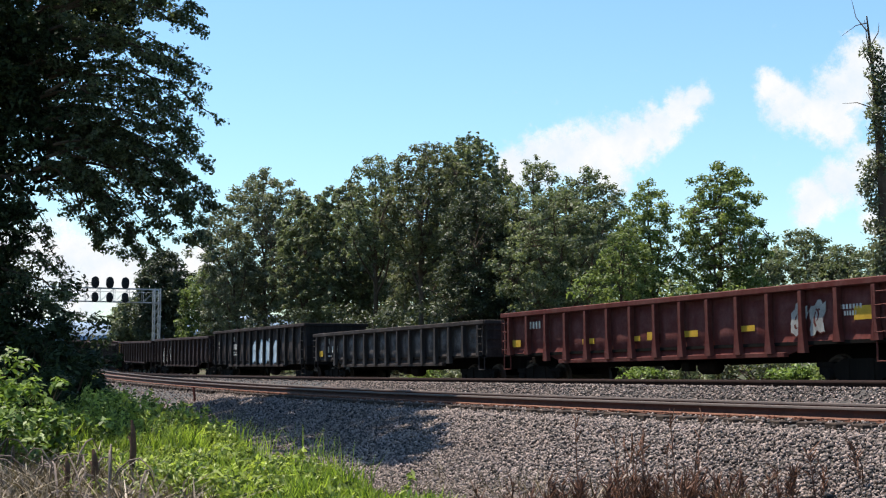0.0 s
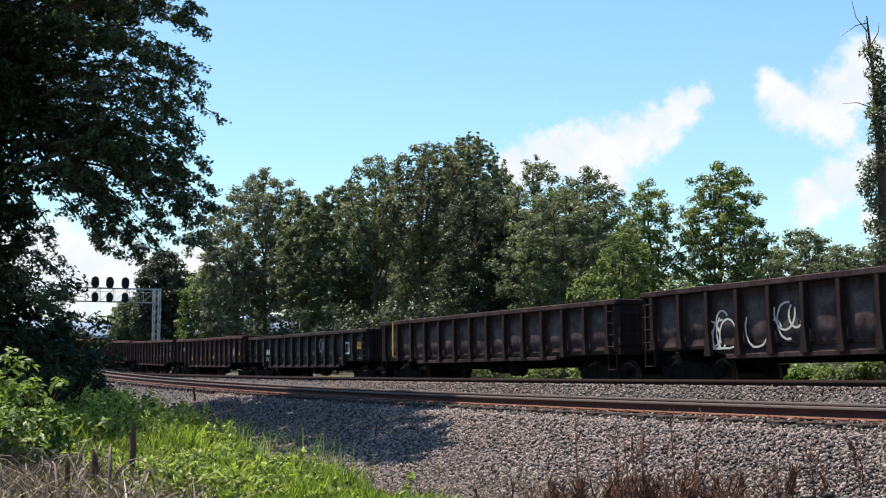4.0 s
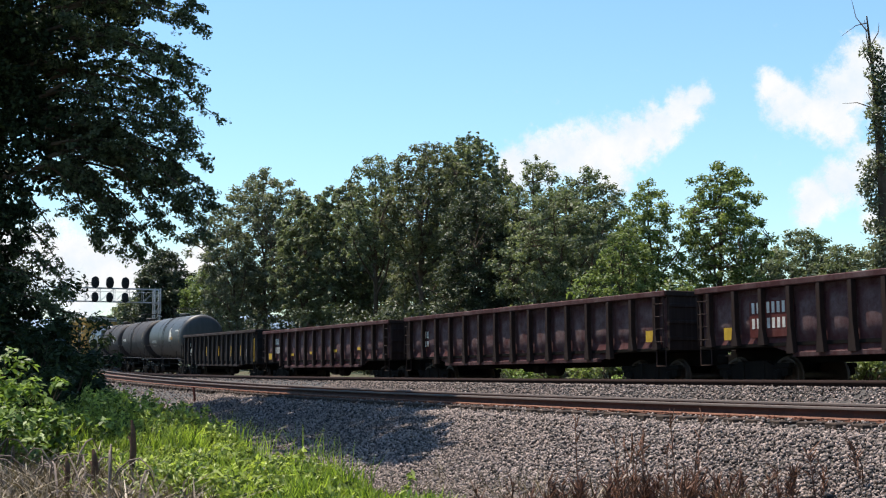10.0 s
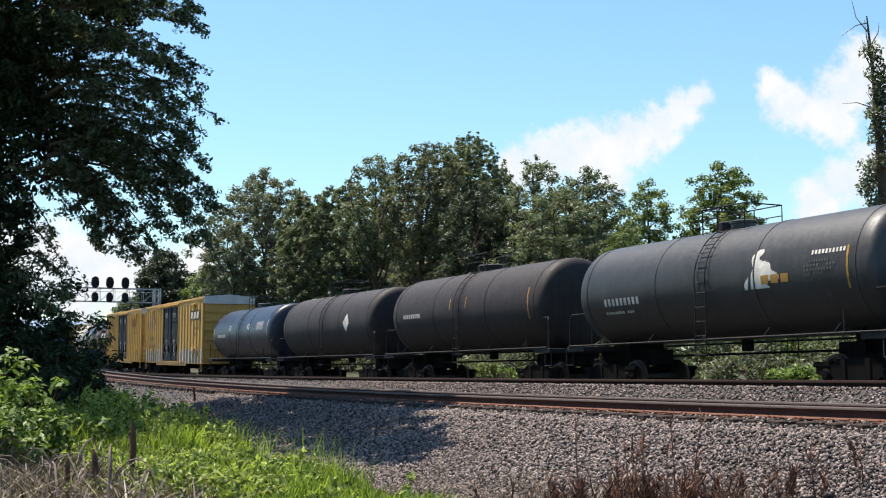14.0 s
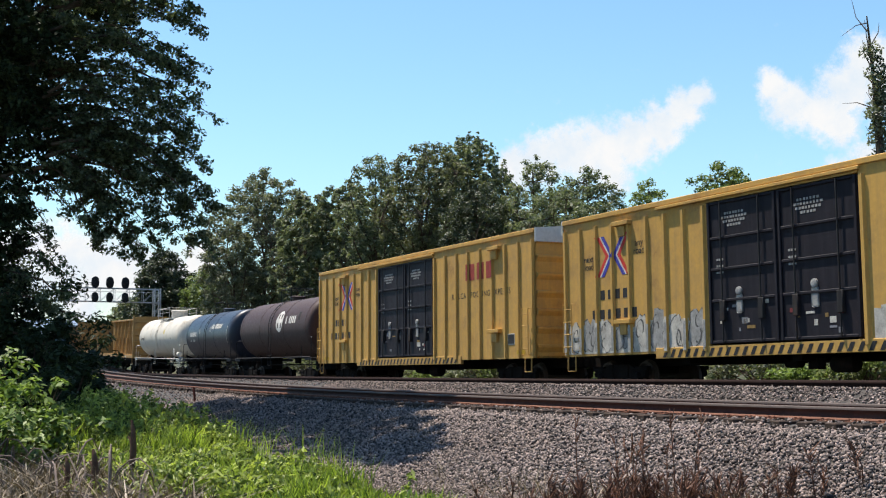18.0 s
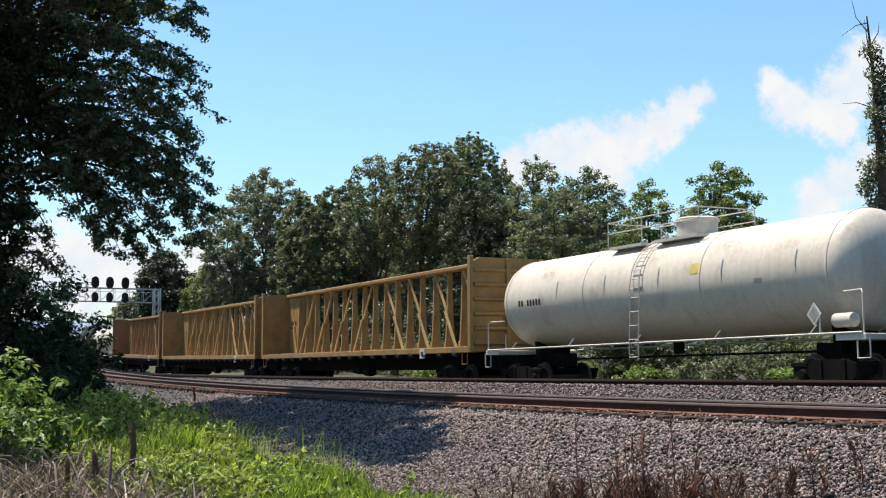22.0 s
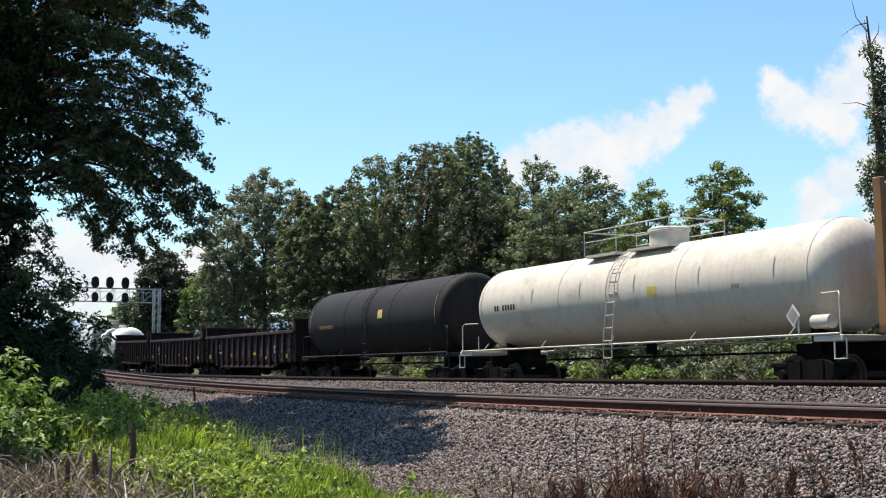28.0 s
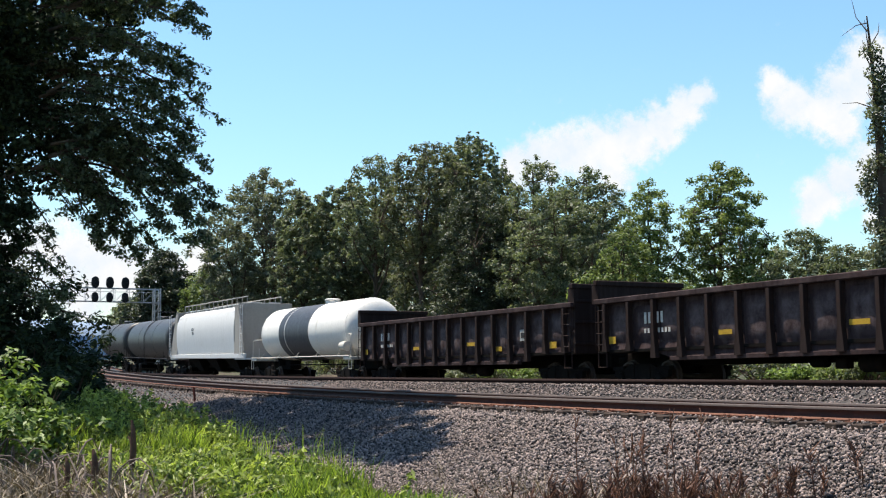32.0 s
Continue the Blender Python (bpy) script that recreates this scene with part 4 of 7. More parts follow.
    def letters(x, z, w, h, chars):
        cw = w / chars
        return ribbed("lettering", [(x - w / 2 + (k + 0.5) * cw, z - h / 2, cw * 0.56, h) for k in range(chars)], DARK_MARK, "dark painted lettering")

    def words(text, x, z, size, spacing):
        cu = bpy.data.curves.new("slogan", "FONT")
        cu.body, cu.size, cu.extrude = text, size, 0.002
        cu.align_x, cu.space_character = "CENTER", spacing
        cu.materials.append(DARK_MARK)
        t = new("slogan", cu)
        t.parent = car
        t.matrix_basis = pose(x, -yw - 0.004, z, 90, 0, 0)
        tagged(t, "dark painted words of a slogan")

    ex, ez = -lb + (2.53 if tagged_side else 3.31), z1 - 1.2
    for mt, d, w in ((BLUE_MARK, 0.0, 0.15), (WHITE_MARK, 0.11, 0.07), (RED_MARK, 0.215, 0.15)):
        rects = [(ex + sx * (0.06 + d + 0.44 * abs(k) / 18.0), ez + k * 0.031, w, 0.032) for sx in (-1, 1) for k in range(-18, 19)]
        ribbed("emblem", rects, mt, "crossed emblem of blue, white and red bands")
    for text, tx, tz in (("next", ex - 1.20, ez - 0.10), ("load", ex - 1.20, ez - 0.32), ("any", ex + 1.22, ez + 0.16), ("road", ex + 1.22, ez - 0.06)):
        words(text, tx, tz, 0.27, 1.0)
    bx = ex if tagged_side else ex - 0.7
    letters(bx, z1 - 2.15, 1.45, 0.27, 4)
    letters(bx, z1 - 2.70, 2.3, 0.27, 6)
    ribbed("reflector", [(lb - 0.9, z0 + 0.2, 0.5, 0.14), (-lb + 0.9, z0 + 0.2, 0.5, 0.14)], YELLOW_MARK)
    marks(car, "data_panel_frame", [(lb - 1.55, z0 + 0.62, 0.44, 0.36)], -yw - 0.002, WHITE_MARK)
    marks(car, "data_panel", [(lb - 1.55, z0 + 0.62, 0.38, 0.30)], -yw - 0.010, DARK_MARK, "small dark data panel")
    lx, lz = 6.65 if tagged_side else 5.35, z1 - 1.02
    if tagged_side:
        ribbed("trade_mark", [(lx + 0.65, lz, 2.7, 0.60)], DARK_MARK, "dark plate with white slanted shapes")
        for k in range(3):
            x, y = lx - 0.15 + 0.80 * k, -yw - 0.087
            part("trade_mark_shape", Geo().add([(x - 0.30, y, lz - 0.20), (x + 0.20, y, lz - 0.20), (x + 0.36, y, lz + 0.20), (x - 0.14, y, lz + 0.20)], [(0, 1, 2, 3)]), WHITE_MARK, car, "white slanted block of a trade mark")
    else:
        for k in range(3):
            ribbed("trade_mark", [(lx - 0.15 + 0.68 * k, lz, 0.50, 0.56)], OLD_RED, "faded dark red block of a trade mark")
    lines = ("Railcar Pooling", "Experts") if tagged_side else ("RAILCAR POOLING EXPERTS",)
    for k, text in enumerate(lines):
        words(text, lx + (0.50 if not tagged_side else 0.68), lz - 0.87 - 0.40 * k, 0.278 if not tagged_side else 0.32, 1.22 if not tagged_side else 1.0)
    if tagged_side:
        for a, b, sd in ((-lb + 0.1, dx0 - 0.2, 3), (dx1 + 0.3, lb - 0.1, 4)):
            rows = [q for q in rib_at if a - 0.1 < q < b + 0.1]
            wash, u = [], a
            while u < b:
                hgt = 0.74 + 0.34 * noise.noise((u * 1.3, sd + 0.4, 0.3)) + 0.16 * noise.noise((u * 6.0, sd + 0.4, 4.3))
                wash.append((u + 0.05, z0 + 0.06 + hgt / 2, 0.1, hgt))
                u += 0.1
            ribbed("graffiti_wash", wash, GRAFFITI, "pale grey spray paint under the letters")
            for k, (q, r2) in enumerate(zip(rows, rows[1:])):
                blob_letters(car, q + 0.07, r2 - 0.07, z0 + 0.10, z0 + (1.0, 1.15, 1.05, 0.9, 1.1, 1.2)[k % 6], -yw - 0.006, PALE_TAG if k % 2 else GRAFFITI, GREY_TAG, sd * 10 + k, 1, "white and grey sprayed block letters")
            for q in rows:
                part("graffiti", Geo().box(q - 0.044, q + 0.044, -yw - 0.086, -yw - 0.0755, z0 + 0.12, z0 + 0.80), PALE_TAG, car, "white spray paint running over the rib")
    return car


CB_YELLOW = paint("centre_beam_yellow", (0.33, 0.195, 0.064), rust=(0.16, 0.08, 0.045), wear=0.72, rough=0.65, dust=(0.20, 0.14, 0.08), streak=0.95, spec=0.2, mottle=0.45)
CB_BRIGHT = paint("centre_beam_brace", (0.46, 0.30, 0.115), rust=(0.16, 0.08, 0.045), wear=0.72, rough=0.65, dust=(0.26, 0.18, 0.10), streak=0.95, spec=0.2, mottle=0.35)
CB_POST = paint("centre_beam_post", (0.34, 0.205, 0.074), rust=(0.10, 0.05, 0.03), wear=0.72, rough=0.7, dust=(0.16, 0.11, 0.07), streak=0.95, spec=0.2, mottle=0.35)
CB_WARM = paint("centre_beam_faded", (0.25, 0.128, 0.045), rust=(0.16, 0.07, 0.04), wear=0.72, rough=0.65, dust=(0.26, 0.17, 0.10), streak=0.95, mottle=0.35)


def centre_beam(label, s0, s1, mat, seed):
    """Flat car with a truss down its middle and bulkheads at its ends."""
    car, half = new_car("centre_beam_flat_car", label, "flat car", s0, s1, "cars of the freight train")
    lb, top = half - 0.55, 4.58
    part("deck", Geo().box(-lb, lb, -1.42, 1.42, 1.32, 1.44, 0.01), mat, car)
    part("centre_sill", Geo().box(-half + 0.4, half - 0.4, -0.35, 0.35, 0.7, 1.32, 0.02), UNDER, car)
    for o in (-1, 1):
        part("side_sill", Geo().box(-lb, lb, min(o * 1.40, o * 1.50), max(o * 1.40, o * 1.50), 1.30, 1.50, 0.012), mat, car)
    g = Geo()
    part("top_chord", g.box(-lb + 0.1, lb - 0.1, -0.22, 0.22, top - 0.18, top - 0.02, 0.03), mat, car)
    bays = 17
    x0 = -lb + 1.75
    bw = (2 * lb - 2.75) / bays
    knee, hi_z = 2.95, top - 0.16
    post = shared(("cb_post", mat.name), lambda: Geo().sweep([(-0.20, 1.42), (-0.12, knee), (-0.09, hi_z), (0.09, hi_z), (0.12, knee), (0.20, 1.42)], -0.05, 0.05).box(-0.085, 0.085, -0.215, -0.185, 1.42, 1.75, 0.01).mesh("post", CB_POST if mat is CB_YELLOW else mat))
    for k in range(bays + 1):
        part("post", post, None, car, m=pose(x0 + k * bw, 0, 0))

    def brace(low_at, high_at):
        """A slanting strut from the deck at one post to the top chord at another."""
        xa, xb, za, zb = x0 + low_at * bw, x0 + high_at * bw, 1.46, top - 0.17
        g = Geo()
        for y0, y1, u0, u1 in ((-0.20, -0.13, 0.0, 0.5), (-0.13, -0.06, 0.49, 1.0)):
            pa, pb = (xa + (xb - xa) * u0, za + (zb - za) * u0), (xa + (xb - xa) * u1, za + (zb - za) * u1)
            w = 0.062 if u0 == 0 else 0.045
            g.add([(p[0] + dx, y, p[1]) for y in (y0, y1) for p, dx in ((pa, -w), (pa, w), (pb, w), (pb, -w))],
                  [(0, 1, 2, 3), (7, 6, 5, 4), (0, 4, 5, 1), (1, 5, 6, 2), (2, 6, 7, 3), (3, 7, 4, 0)])
        part("brace", g, CB_BRIGHT if mat is CB_YELLOW else mat, car)

    for k in (0, 2, 4, 6):
        brace(k + 0.25, k + 1.9)
    for k in (17, 15, 13, 11):
        brace(k - 0.25, k - 1.9)
    brace(-0.05, -1.0)
    part("gusset_panel", Geo().box(-lb + 0.1, -lb + 1.75, -0.10, 0.10, 1.44, top - 0.2), mat, car)
    for o in (-1, 1):
        face = [(1.40, 1.44), (1.40, top - 0.32), (1.32, top - 0.12), (1.12, top - 0.02)]
        face = [(-y, z) for y, z in face] + face[::-1]
        g = Geo().sweep(face, min(o * lb, o * (lb - 0.12)), max(o * lb, o * (lb - 0.12)))
        for k in range(6):
            z = 1.60 + k * 0.50
            part("bulkhead_rib", Geo().sweep([(o * lb, z - 0.07), (o * (lb + 0.09), z - 0.02), (o * (lb + 0.09), z + 0.07), (o * lb, z + 0.10)], -1.36, 1.36, "y"), mat, car)
        for y in (-0.05, 1.30):
            part("bulkhead_stay", Geo().box(min(o * lb, o * (lb + 0.12)), max(o * lb, o * (lb + 0.12)), y - 0.08, y + 0.08, 1.42, top - 0.04, 0.015), mat, car)
        part("bulkhead", g, mat, car)
        part("bulkhead_post", Geo().box(min(o * (lb - 0.22), o * (lb + 0.02)), max(o * (lb - 0.22), o * (lb + 0.02)), -1.50, -1.36, 1.30, top + 0.03, 0.02), mat, car, "pale worn corner post")
        part("step", shared(("step", mat.name), lambda: step_mesh(mat)), None, car, m=pose(o * (lb - 0.5), -1.46, 1.32))
    winch = shared("winch", lambda: Geo().lathe([(-0.15, 0.085), (-0.10, 0.085), (-0.10, 0.05), (0.10, 0.05), (0.10, 0.085), (0.15, 0.085)], "x", 10, (0, -1.48, 1.23)).mesh("winch", BLACK_STEEL))
    for k in range(18):
        part("winch", winch, None, car, m=pose(-lb + 1.2 + k * (2 * lb - 2.4) / 17, 0, 0))
    riser = shared(("riser", mat.name), lambda: Geo().box(-0.08, 0.08, -1.38, 1.38, 1.44, 1.54, 0.01).mesh("riser", mat))
    for k in range(12):
        part("riser", riser, None, car, m=pose(-lb + 1.0 + k * (2 * lb - 2.0) / 11, 0, 0))
    marks(car, "data_panel", [(lb - 3.9, 1.30, 0.42, 0.34)], -1.512, WHITE_MARK, "white framed data panel")
    marks(car, "data_panel_centre", [(lb - 3.9, 1.30, 0.22, 0.14)], -1.520, DARK_MARK)
    number_bars(car, -lb + 0.95, 3.2, -0.103, DARK_MARK, 0.9, ((0.2, 1.0), (0.1, 0.8)), seed, 6)
    gear(car, half, 2.9)
    brake_gear(car, 0)
    return car


HOPPER_END = paint("hopper_end_beige", (0.32, 0.295, 0.26), rust=(0.12, 0.09, 0.07), wear=0.4, rough=0.7, dust=(0.20, 0.18, 0.15), streak=0.5)
HOPPER_GREY = paint("hopper_grey", (0.62, 0.61, 0.59), rust=(0.30, 0.25, 0.20), wear=0.1, rough=0.6, dust=(0.36, 0.34, 0.30), streak=0.5)


def hopper(label, s0, s1):
    """Covered hopper with rounded sides."""
    car, half = new_car("covered_hopper_car", label, "hopper car", s0, s1, "cars of the freight train")
    lb, z0, z1 = half - 2.7, 1.35, 4.0
    side = [(-1.50, 1.62), (-1.58, 2.4), (-1.60, 3.0), (-1.55, 3.6), (-1.40, 4.0), (-1.0, 4.22), (0, 4.30)]
    side = side + [(-y, z) for y, z in reversed(side[:-1])]
    g = Geo()
    n = len(side)
    ends = [(-lb, 0), (lb, 0)]
    pts = [(x, y, z) for x, _ in ends for y, z in side]
    g.add(pts, [(k, k + 1, n + k + 1, n + k) for k in range(n - 1)] + [(n - 1, 0, n, 2 * n - 1)])
    for o, base in ((-1, 0), (1, n)):
        g.add([pts[base + k] for k in range(n)], [tuple(range(n))])
    part("body", g, HOPPER_GREY, car, smooth=40)
    for o in (-1, 1):
        part("side_sill", Geo().box(-half + 0.65, half - 0.65, min(o * 1.42, o * 1.56), max(o * 1.42, o * 1.56), 1.34, 1.60, 0.02), HOPPER_GREY, car)
        part("end_slope", Geo().sweep([(o * lb, 3.9), (o * lb, 1.7), (o * (lb - 1.0), 1.5), (o * (lb - 1.0), 3.9)], -1.45, 1.45, "y"), HOPPER_GREY, car)
        for y in (-1.52, 1.52):
            part("end_sheet", Geo().sweep([(o * lb, 1.55), (o * (half - 0.8), 1.55), (o * (half - 0.8), 1.75), (o * (lb + 0.5), 4.2), (o * lb, 4.2)], y - 0.03, y + 0.03, "y"), HOPPER_END, car, "dusty beige end sheet")
        part("end_platform", Geo().box(min(o * lb, o * (half - 0.6)), max(o * lb, o * (half - 0.6)), -1.5, 1.5, 1.28, 1.36), HOPPER_GREY, car)
        part("end_bulkhead", Geo().box(o * (lb + 0.6) - 0.05, o * (lb + 0.6) + 0.05, -1.5, 1.5, 1.36, 4.35, 0.01), HOPPER_END, car)
        part("ladder", shared("hop_ladder", lambda: ladder_mesh("ladder", HOPPER_GREY, 0.45, 1.45, 4.2, 8, 0.1)), None, car, m=pose(o * (half - 0.95), -1.55, 0))
    for x in (-lb * 0.62, 0, lb * 0.62):
        g = Geo().add([(x - 1.6, -1.3, 1.6), (x + 1.6, -1.3, 1.6), (x + 1.6, 1.3, 1.6), (x - 1.6, 1.3, 1.6), (x - 0.5, -0.5, 0.55), (x + 0.5, -0.5, 0.55), (x + 0.5, 0.5, 0.55), (x - 0.5, 0.5, 0.55)],
                      [(0, 1, 5, 4), (1, 2, 6, 5), (2, 3, 7, 6), (3, 0, 4, 7), (4, 5, 6, 7)])
        part("discharge_bay", g, UNDER, car)
    g = Geo().box(-lb - 0.6, lb + 0.6, -0.85, -0.35, 4.36, 4.40).box(-lb - 0.6, lb + 0.6, 0.35, 0.85, 4.36, 4.40)
    k = -lb - 0.5
    while k < lb + 0.6:
        g.box(k - 0.03, k + 0.03, -0.9, 0.9, 4.24, 4.37)
        k += 1.1
    part("roof_walk", g, HOPPER_GREY, car, "grating walkway on the roof")
    for y in (-0.95, 0.95):
        g = Geo().tube([(-lb - 0.5, y, 4.72), (lb + 0.5, y, 4.72)], 0.03, 6)
        k = -lb - 0.5
        while k < lb + 0.6:
            g.tube([(k, y, 4.2), (k, y, 4.72)], 0.025, 5)
            k += 1.1
        part("roof_rail", g, HOPPER_END, car)
    part("hatch", Geo().box(-lb + 0.3, lb - 0.3, -0.3, 0.3, 4.28, 4.42, 0.04), HOPPER_GREY, car)
    number_bars(car, -2.6, 3.2, -1.61, DARK_MARK, 0.7, ((0.16, 1.0), (0.16, 1.0)), 5, 5)
    part("centre_sill", Geo().box(-half + 0.45, half - 0.45, -0.28, 0.28, 0.78, 1.3, 0.02), UNDER, car)
    gear(car, half, 2.0)
    return car


# ---------------------------------------------------------------- the train
RED_BROWN = paint("red_brown_paint", (0.090, 0.019, 0.0155), rust=(0.07, 0.025, 0.017), wear=0.5, rough=0.7, dust=(0.17, 0.085, 0.075), streak=0.6, spec=0.15, mottle=0.4)
RIB_SHADED_END_BROWN = paint("brown_rib_shaded_end_paint", (0.022, 0.012, 0.010), rust=(0.05, 0.025, 0.018), wear=0.5, rough=0.8, dust=(0.12, 0.09, 0.08), spec=0.15)
SOOT_BLACK = paint("sooty_black_paint", (0.026, 0.020, 0.019), rust=(0.05, 0.032, 0.025), wear=0.5, rough=0.8, dust=(0.12, 0.10, 0.095), spec=0.15, mottle=0.4)
OLD_BROWN = paint("old_brown_paint", (0.054, 0.0175, 0.0185), rust=(0.046, 0.018, 0.016), wear=0.6, rough=0.8, dust=(0.165, 0.115, 0.112), streak=0.7, spec=0.15, mottle=0.55)
DARK_BROWN = paint("dark_brown_paint", (0.025, 0.0140, 0.0145), rust=(0.055, 0.026, 0.021), wear=0.6, rough=0.8, dust=(0.130, 0.092, 0.088), streak=0.7, spec=0.15, mottle=0.55)
NS_BLACK = paint("grey_black_paint", (0.027, 0.0185, 0.0175), rust=(0.022, 0.017, 0.015), wear=0.55, rough=0.8, dust=(0.12, 0.092, 0.086), spec=0.12, mottle=0.5)
RIB_SHADED_END_BLACK = paint("black_rib_shaded_end_paint", (0.014, 0.012, 0.012), rust=(0.04, 0.024, 0.018), wear=0.4, rough=0.8, dust=(0.10, 0.085, 0.075), spec=0.15)
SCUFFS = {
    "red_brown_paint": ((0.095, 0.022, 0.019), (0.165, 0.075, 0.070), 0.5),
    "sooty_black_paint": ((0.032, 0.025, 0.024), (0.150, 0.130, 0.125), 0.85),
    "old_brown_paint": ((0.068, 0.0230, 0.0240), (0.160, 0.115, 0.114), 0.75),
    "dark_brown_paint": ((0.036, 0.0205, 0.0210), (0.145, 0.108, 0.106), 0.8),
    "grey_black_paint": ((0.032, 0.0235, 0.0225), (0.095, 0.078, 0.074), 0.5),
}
PALE_RIB = paint("dusty_rib_paint", (0.038, 0.032, 0.031), rust=(0.035, 0.026, 0.023), wear=0.4, rough=0.75, dust=(0.13, 0.115, 0.11), spec=0.15)
TANK_BLACK = paint("tank_black_paint", (0.023, 0.0215, 0.0210), rust=(0.040, 0.034, 0.031), wear=0.2, rough=0.46, dust=(0.095, 0.087, 0.083), streak=0.5, spec=0.55, mottle=0.15)
TANK_SOOT = paint("tank_sooty_brown_black", (0.025, 0.0190, 0.0185), rust=(0.034, 0.024, 0.021), wear=0.3, rough=0.62, dust=(0.075, 0.060, 0.056), streak=0.5, spec=0.3, mottle=0.2)
TANK_BROWN = paint("tank_brown_paint", (0.048, 0.024, 0.021), rust=(0.05, 0.026, 0.02), wear=0.25, rough=0.55, dust=(0.14, 0.10, 0.09), streak=0.4, spec=0.3)
TANK_BLUE = paint("tank_blue_paint", (0.016, 0.019, 0.031), rust=(0.035, 0.036, 0.044), wear=0.15, rough=0.36, dust=(0.07, 0.073, 0.085), streak=0.35, spec=0.42)
TANK_WHITE = paint("tank_white_paint", (0.60, 0.53, 0.435), rust=(0.22, 0.17, 0.13), wear=0.36, rough=0.45, dust=(0.33, 0.28, 0.225), streak=0.7, spec=0.4, mottle=0.2)
PALE_YELLOW = plain("faded_yellow_sticker", (0.55, 0.42, 0.10), 0.6, 0, 0.3, 6)
PALE_PATCH = plain("grey_patch", (0.30, 0.28, 0.25), 0.6, 0, 0.3, 6)
CLEAN_WHITE = paint("clean_white_tank_paint", (0.74, 0.70, 0.64), rust=(0.40, 0.34, 0.28), wear=0.12, rough=0.45, dust=(0.50, 0.46, 0.40), streak=0.35, spec=0.4)
DARK_BAND = paint("dark_band_paint", (0.035, 0.038, 0.046), rust=(0.08, 0.08, 0.08), wear=0.2, rough=0.5, dust=(0.12, 0.12, 0.13), streak=0.6, spec=0.35)
TANK_MATT = paint("tank_matt_black", (0.0155, 0.0130, 0.0132), rust=(0.03, 0.026, 0.024), wear=0.2, rough=0.7, dust=(0.06, 0.056, 0.053), streak=0.4, spec=0.2)
RAIL_WHITE = plain("white_pipe_paint", (0.50, 0.46, 0.40), 0.5, 0, 0.2, 4)
ORANGE_TAPE = plain("orange_tape", (0.36, 0.20, 0.05), 0.5, 0, 0.2, 4)


def train():
    W, Y = WHITE_MARK, YELLOW_MARK
    car, lb, yw = gondola("red-brown steel gondola with raised ribs and yellow patches", 238.55, 254.9, 2.36, RED_BROWN, 15, seed=1, yellow=[(-lb_, 1.5, 0.5, 0.22) for lb_ in (7.4, 0.2)] + [(-3.3, 1.45, 0.6, 0.16), (-1.0, 1.45, 0.45, 0.14), (1.4, 1.5, 0.6, 0.16), (3.6, 1.55, 0.5, 0.14), (7.3, 1.75, 0.5, 0.3)])
    number_bars(car, -6.35, 2.15, -yw - 0.002, W, 0.9, ((0.22, 1.0),), 1, 5)
    blob_letters(car, 5.05, 6.25, 1.3, 2.1, -yw, PALE_TAG, RED_BROWN, 11, 2, "faded white painted emblem")
    number_bars(car, 6.9, 1.95, -yw - 0.002, W, 0.8, ((0.1, 1.0), (0.1, 0.8)), 3, 5)
    car, lb, yw = gondola("sooty black gondola with worn ribs", 220.85, 237.35, 2.22, SOOT_BLACK, 15, seed=2, yellow=[(-7.5, 1.45, 0.45, 0.25)], rib_mat=PALE_RIB)
    number_bars(car, -6.2, 2.1, -yw - 0.002, W, 1.5, ((0.24, 0.4), (0.26, 1.0), (0.08, 0.5)), 5, 6)
    car, lb, yw = gondola("tall black gondola with pale blue-white graffiti", 203.02, 219.62, 2.77, NS_BLACK, 14, low=0.95, seed=3, shape="flat", rib_mat=RIB_SHADED_END_BLACK)
    number_bars(car, -7.0, 2.3, -yw - 0.002, W, 0.7, ((0.2, 0.7), (0.07, 0.5)), 6, 4)
    number_bars(car, -3.85, 2.5, -yw - 0.002, W, 1.3, ((0.28, 0.4), (0.28, 1.0), (0.08, 0.95), (0.08, 0.9)), 7, 6)
    ice = plain("graffiti_ice_blue", (0.42, 0.50, 0.56), 0.6, 0, 0.4, 3)
    ice_edge = plain("graffiti_blue_edge", (0.16, 0.21, 0.26), 0.6, 0, 0.4, 5)
    pitch = (2 * lb - 0.9) / 13
    for k in range(4):
        x = -lb + 0.45 + (6.5 + k) * pitch
        blob_letters(car, x - pitch * 0.46, x + pitch * 0.46, 0.99, (2.2, 2.36, 2.3, 2.2)[k], -yw, ice, ice_edge, 20 + k, 1, "pale blue-white sprayed letters")
    gondola("dark grey-brown gondola, scuffed panels", 185.4, 202.0, 2.55, DARK_BROWN, 15, rib_mat=RIB_SHADED_END_BROWN, seed=4)
    scrawl(CARS[-1][0], "graffiti", -5.6, -2.4, 1.1, 2.1, -1.47, WHITE_MARK, 31, 12, 0.05)
    car, lb, yw = gondola("dark brown gondola with a yellow edge stripe", 167.8, 184.2, 2.46, DARK_BROWN, 14, rib_mat=RIB_SHADED_END_BROWN, seed=5, shape="flat", low=1.0)
    marks(car, "stripe", [(-6.9, 1.9, 0.10, 1.3)], -yw - 0.14, Y, "yellow stripe on a rib")
    car, lb, yw = gondola("black gondola with white lettering and a data panel", 149.75, 166.4, 2.28, NS_BLACK, 15, seed=6, rib_mat=RIB_SHADED_END_BLACK, yellow=[(-7.0, 1.7, 0.5, 0.25), (7.3, 1.75, 0.5, 0.28)])
    number_bars(car, -5.3, 2.1, -yw - 0.002, W, 1.7, ((0.24, 0.35), (0.26, 1.0), (0.08, 0.6), (0.08, 0.6)), 8, 7)
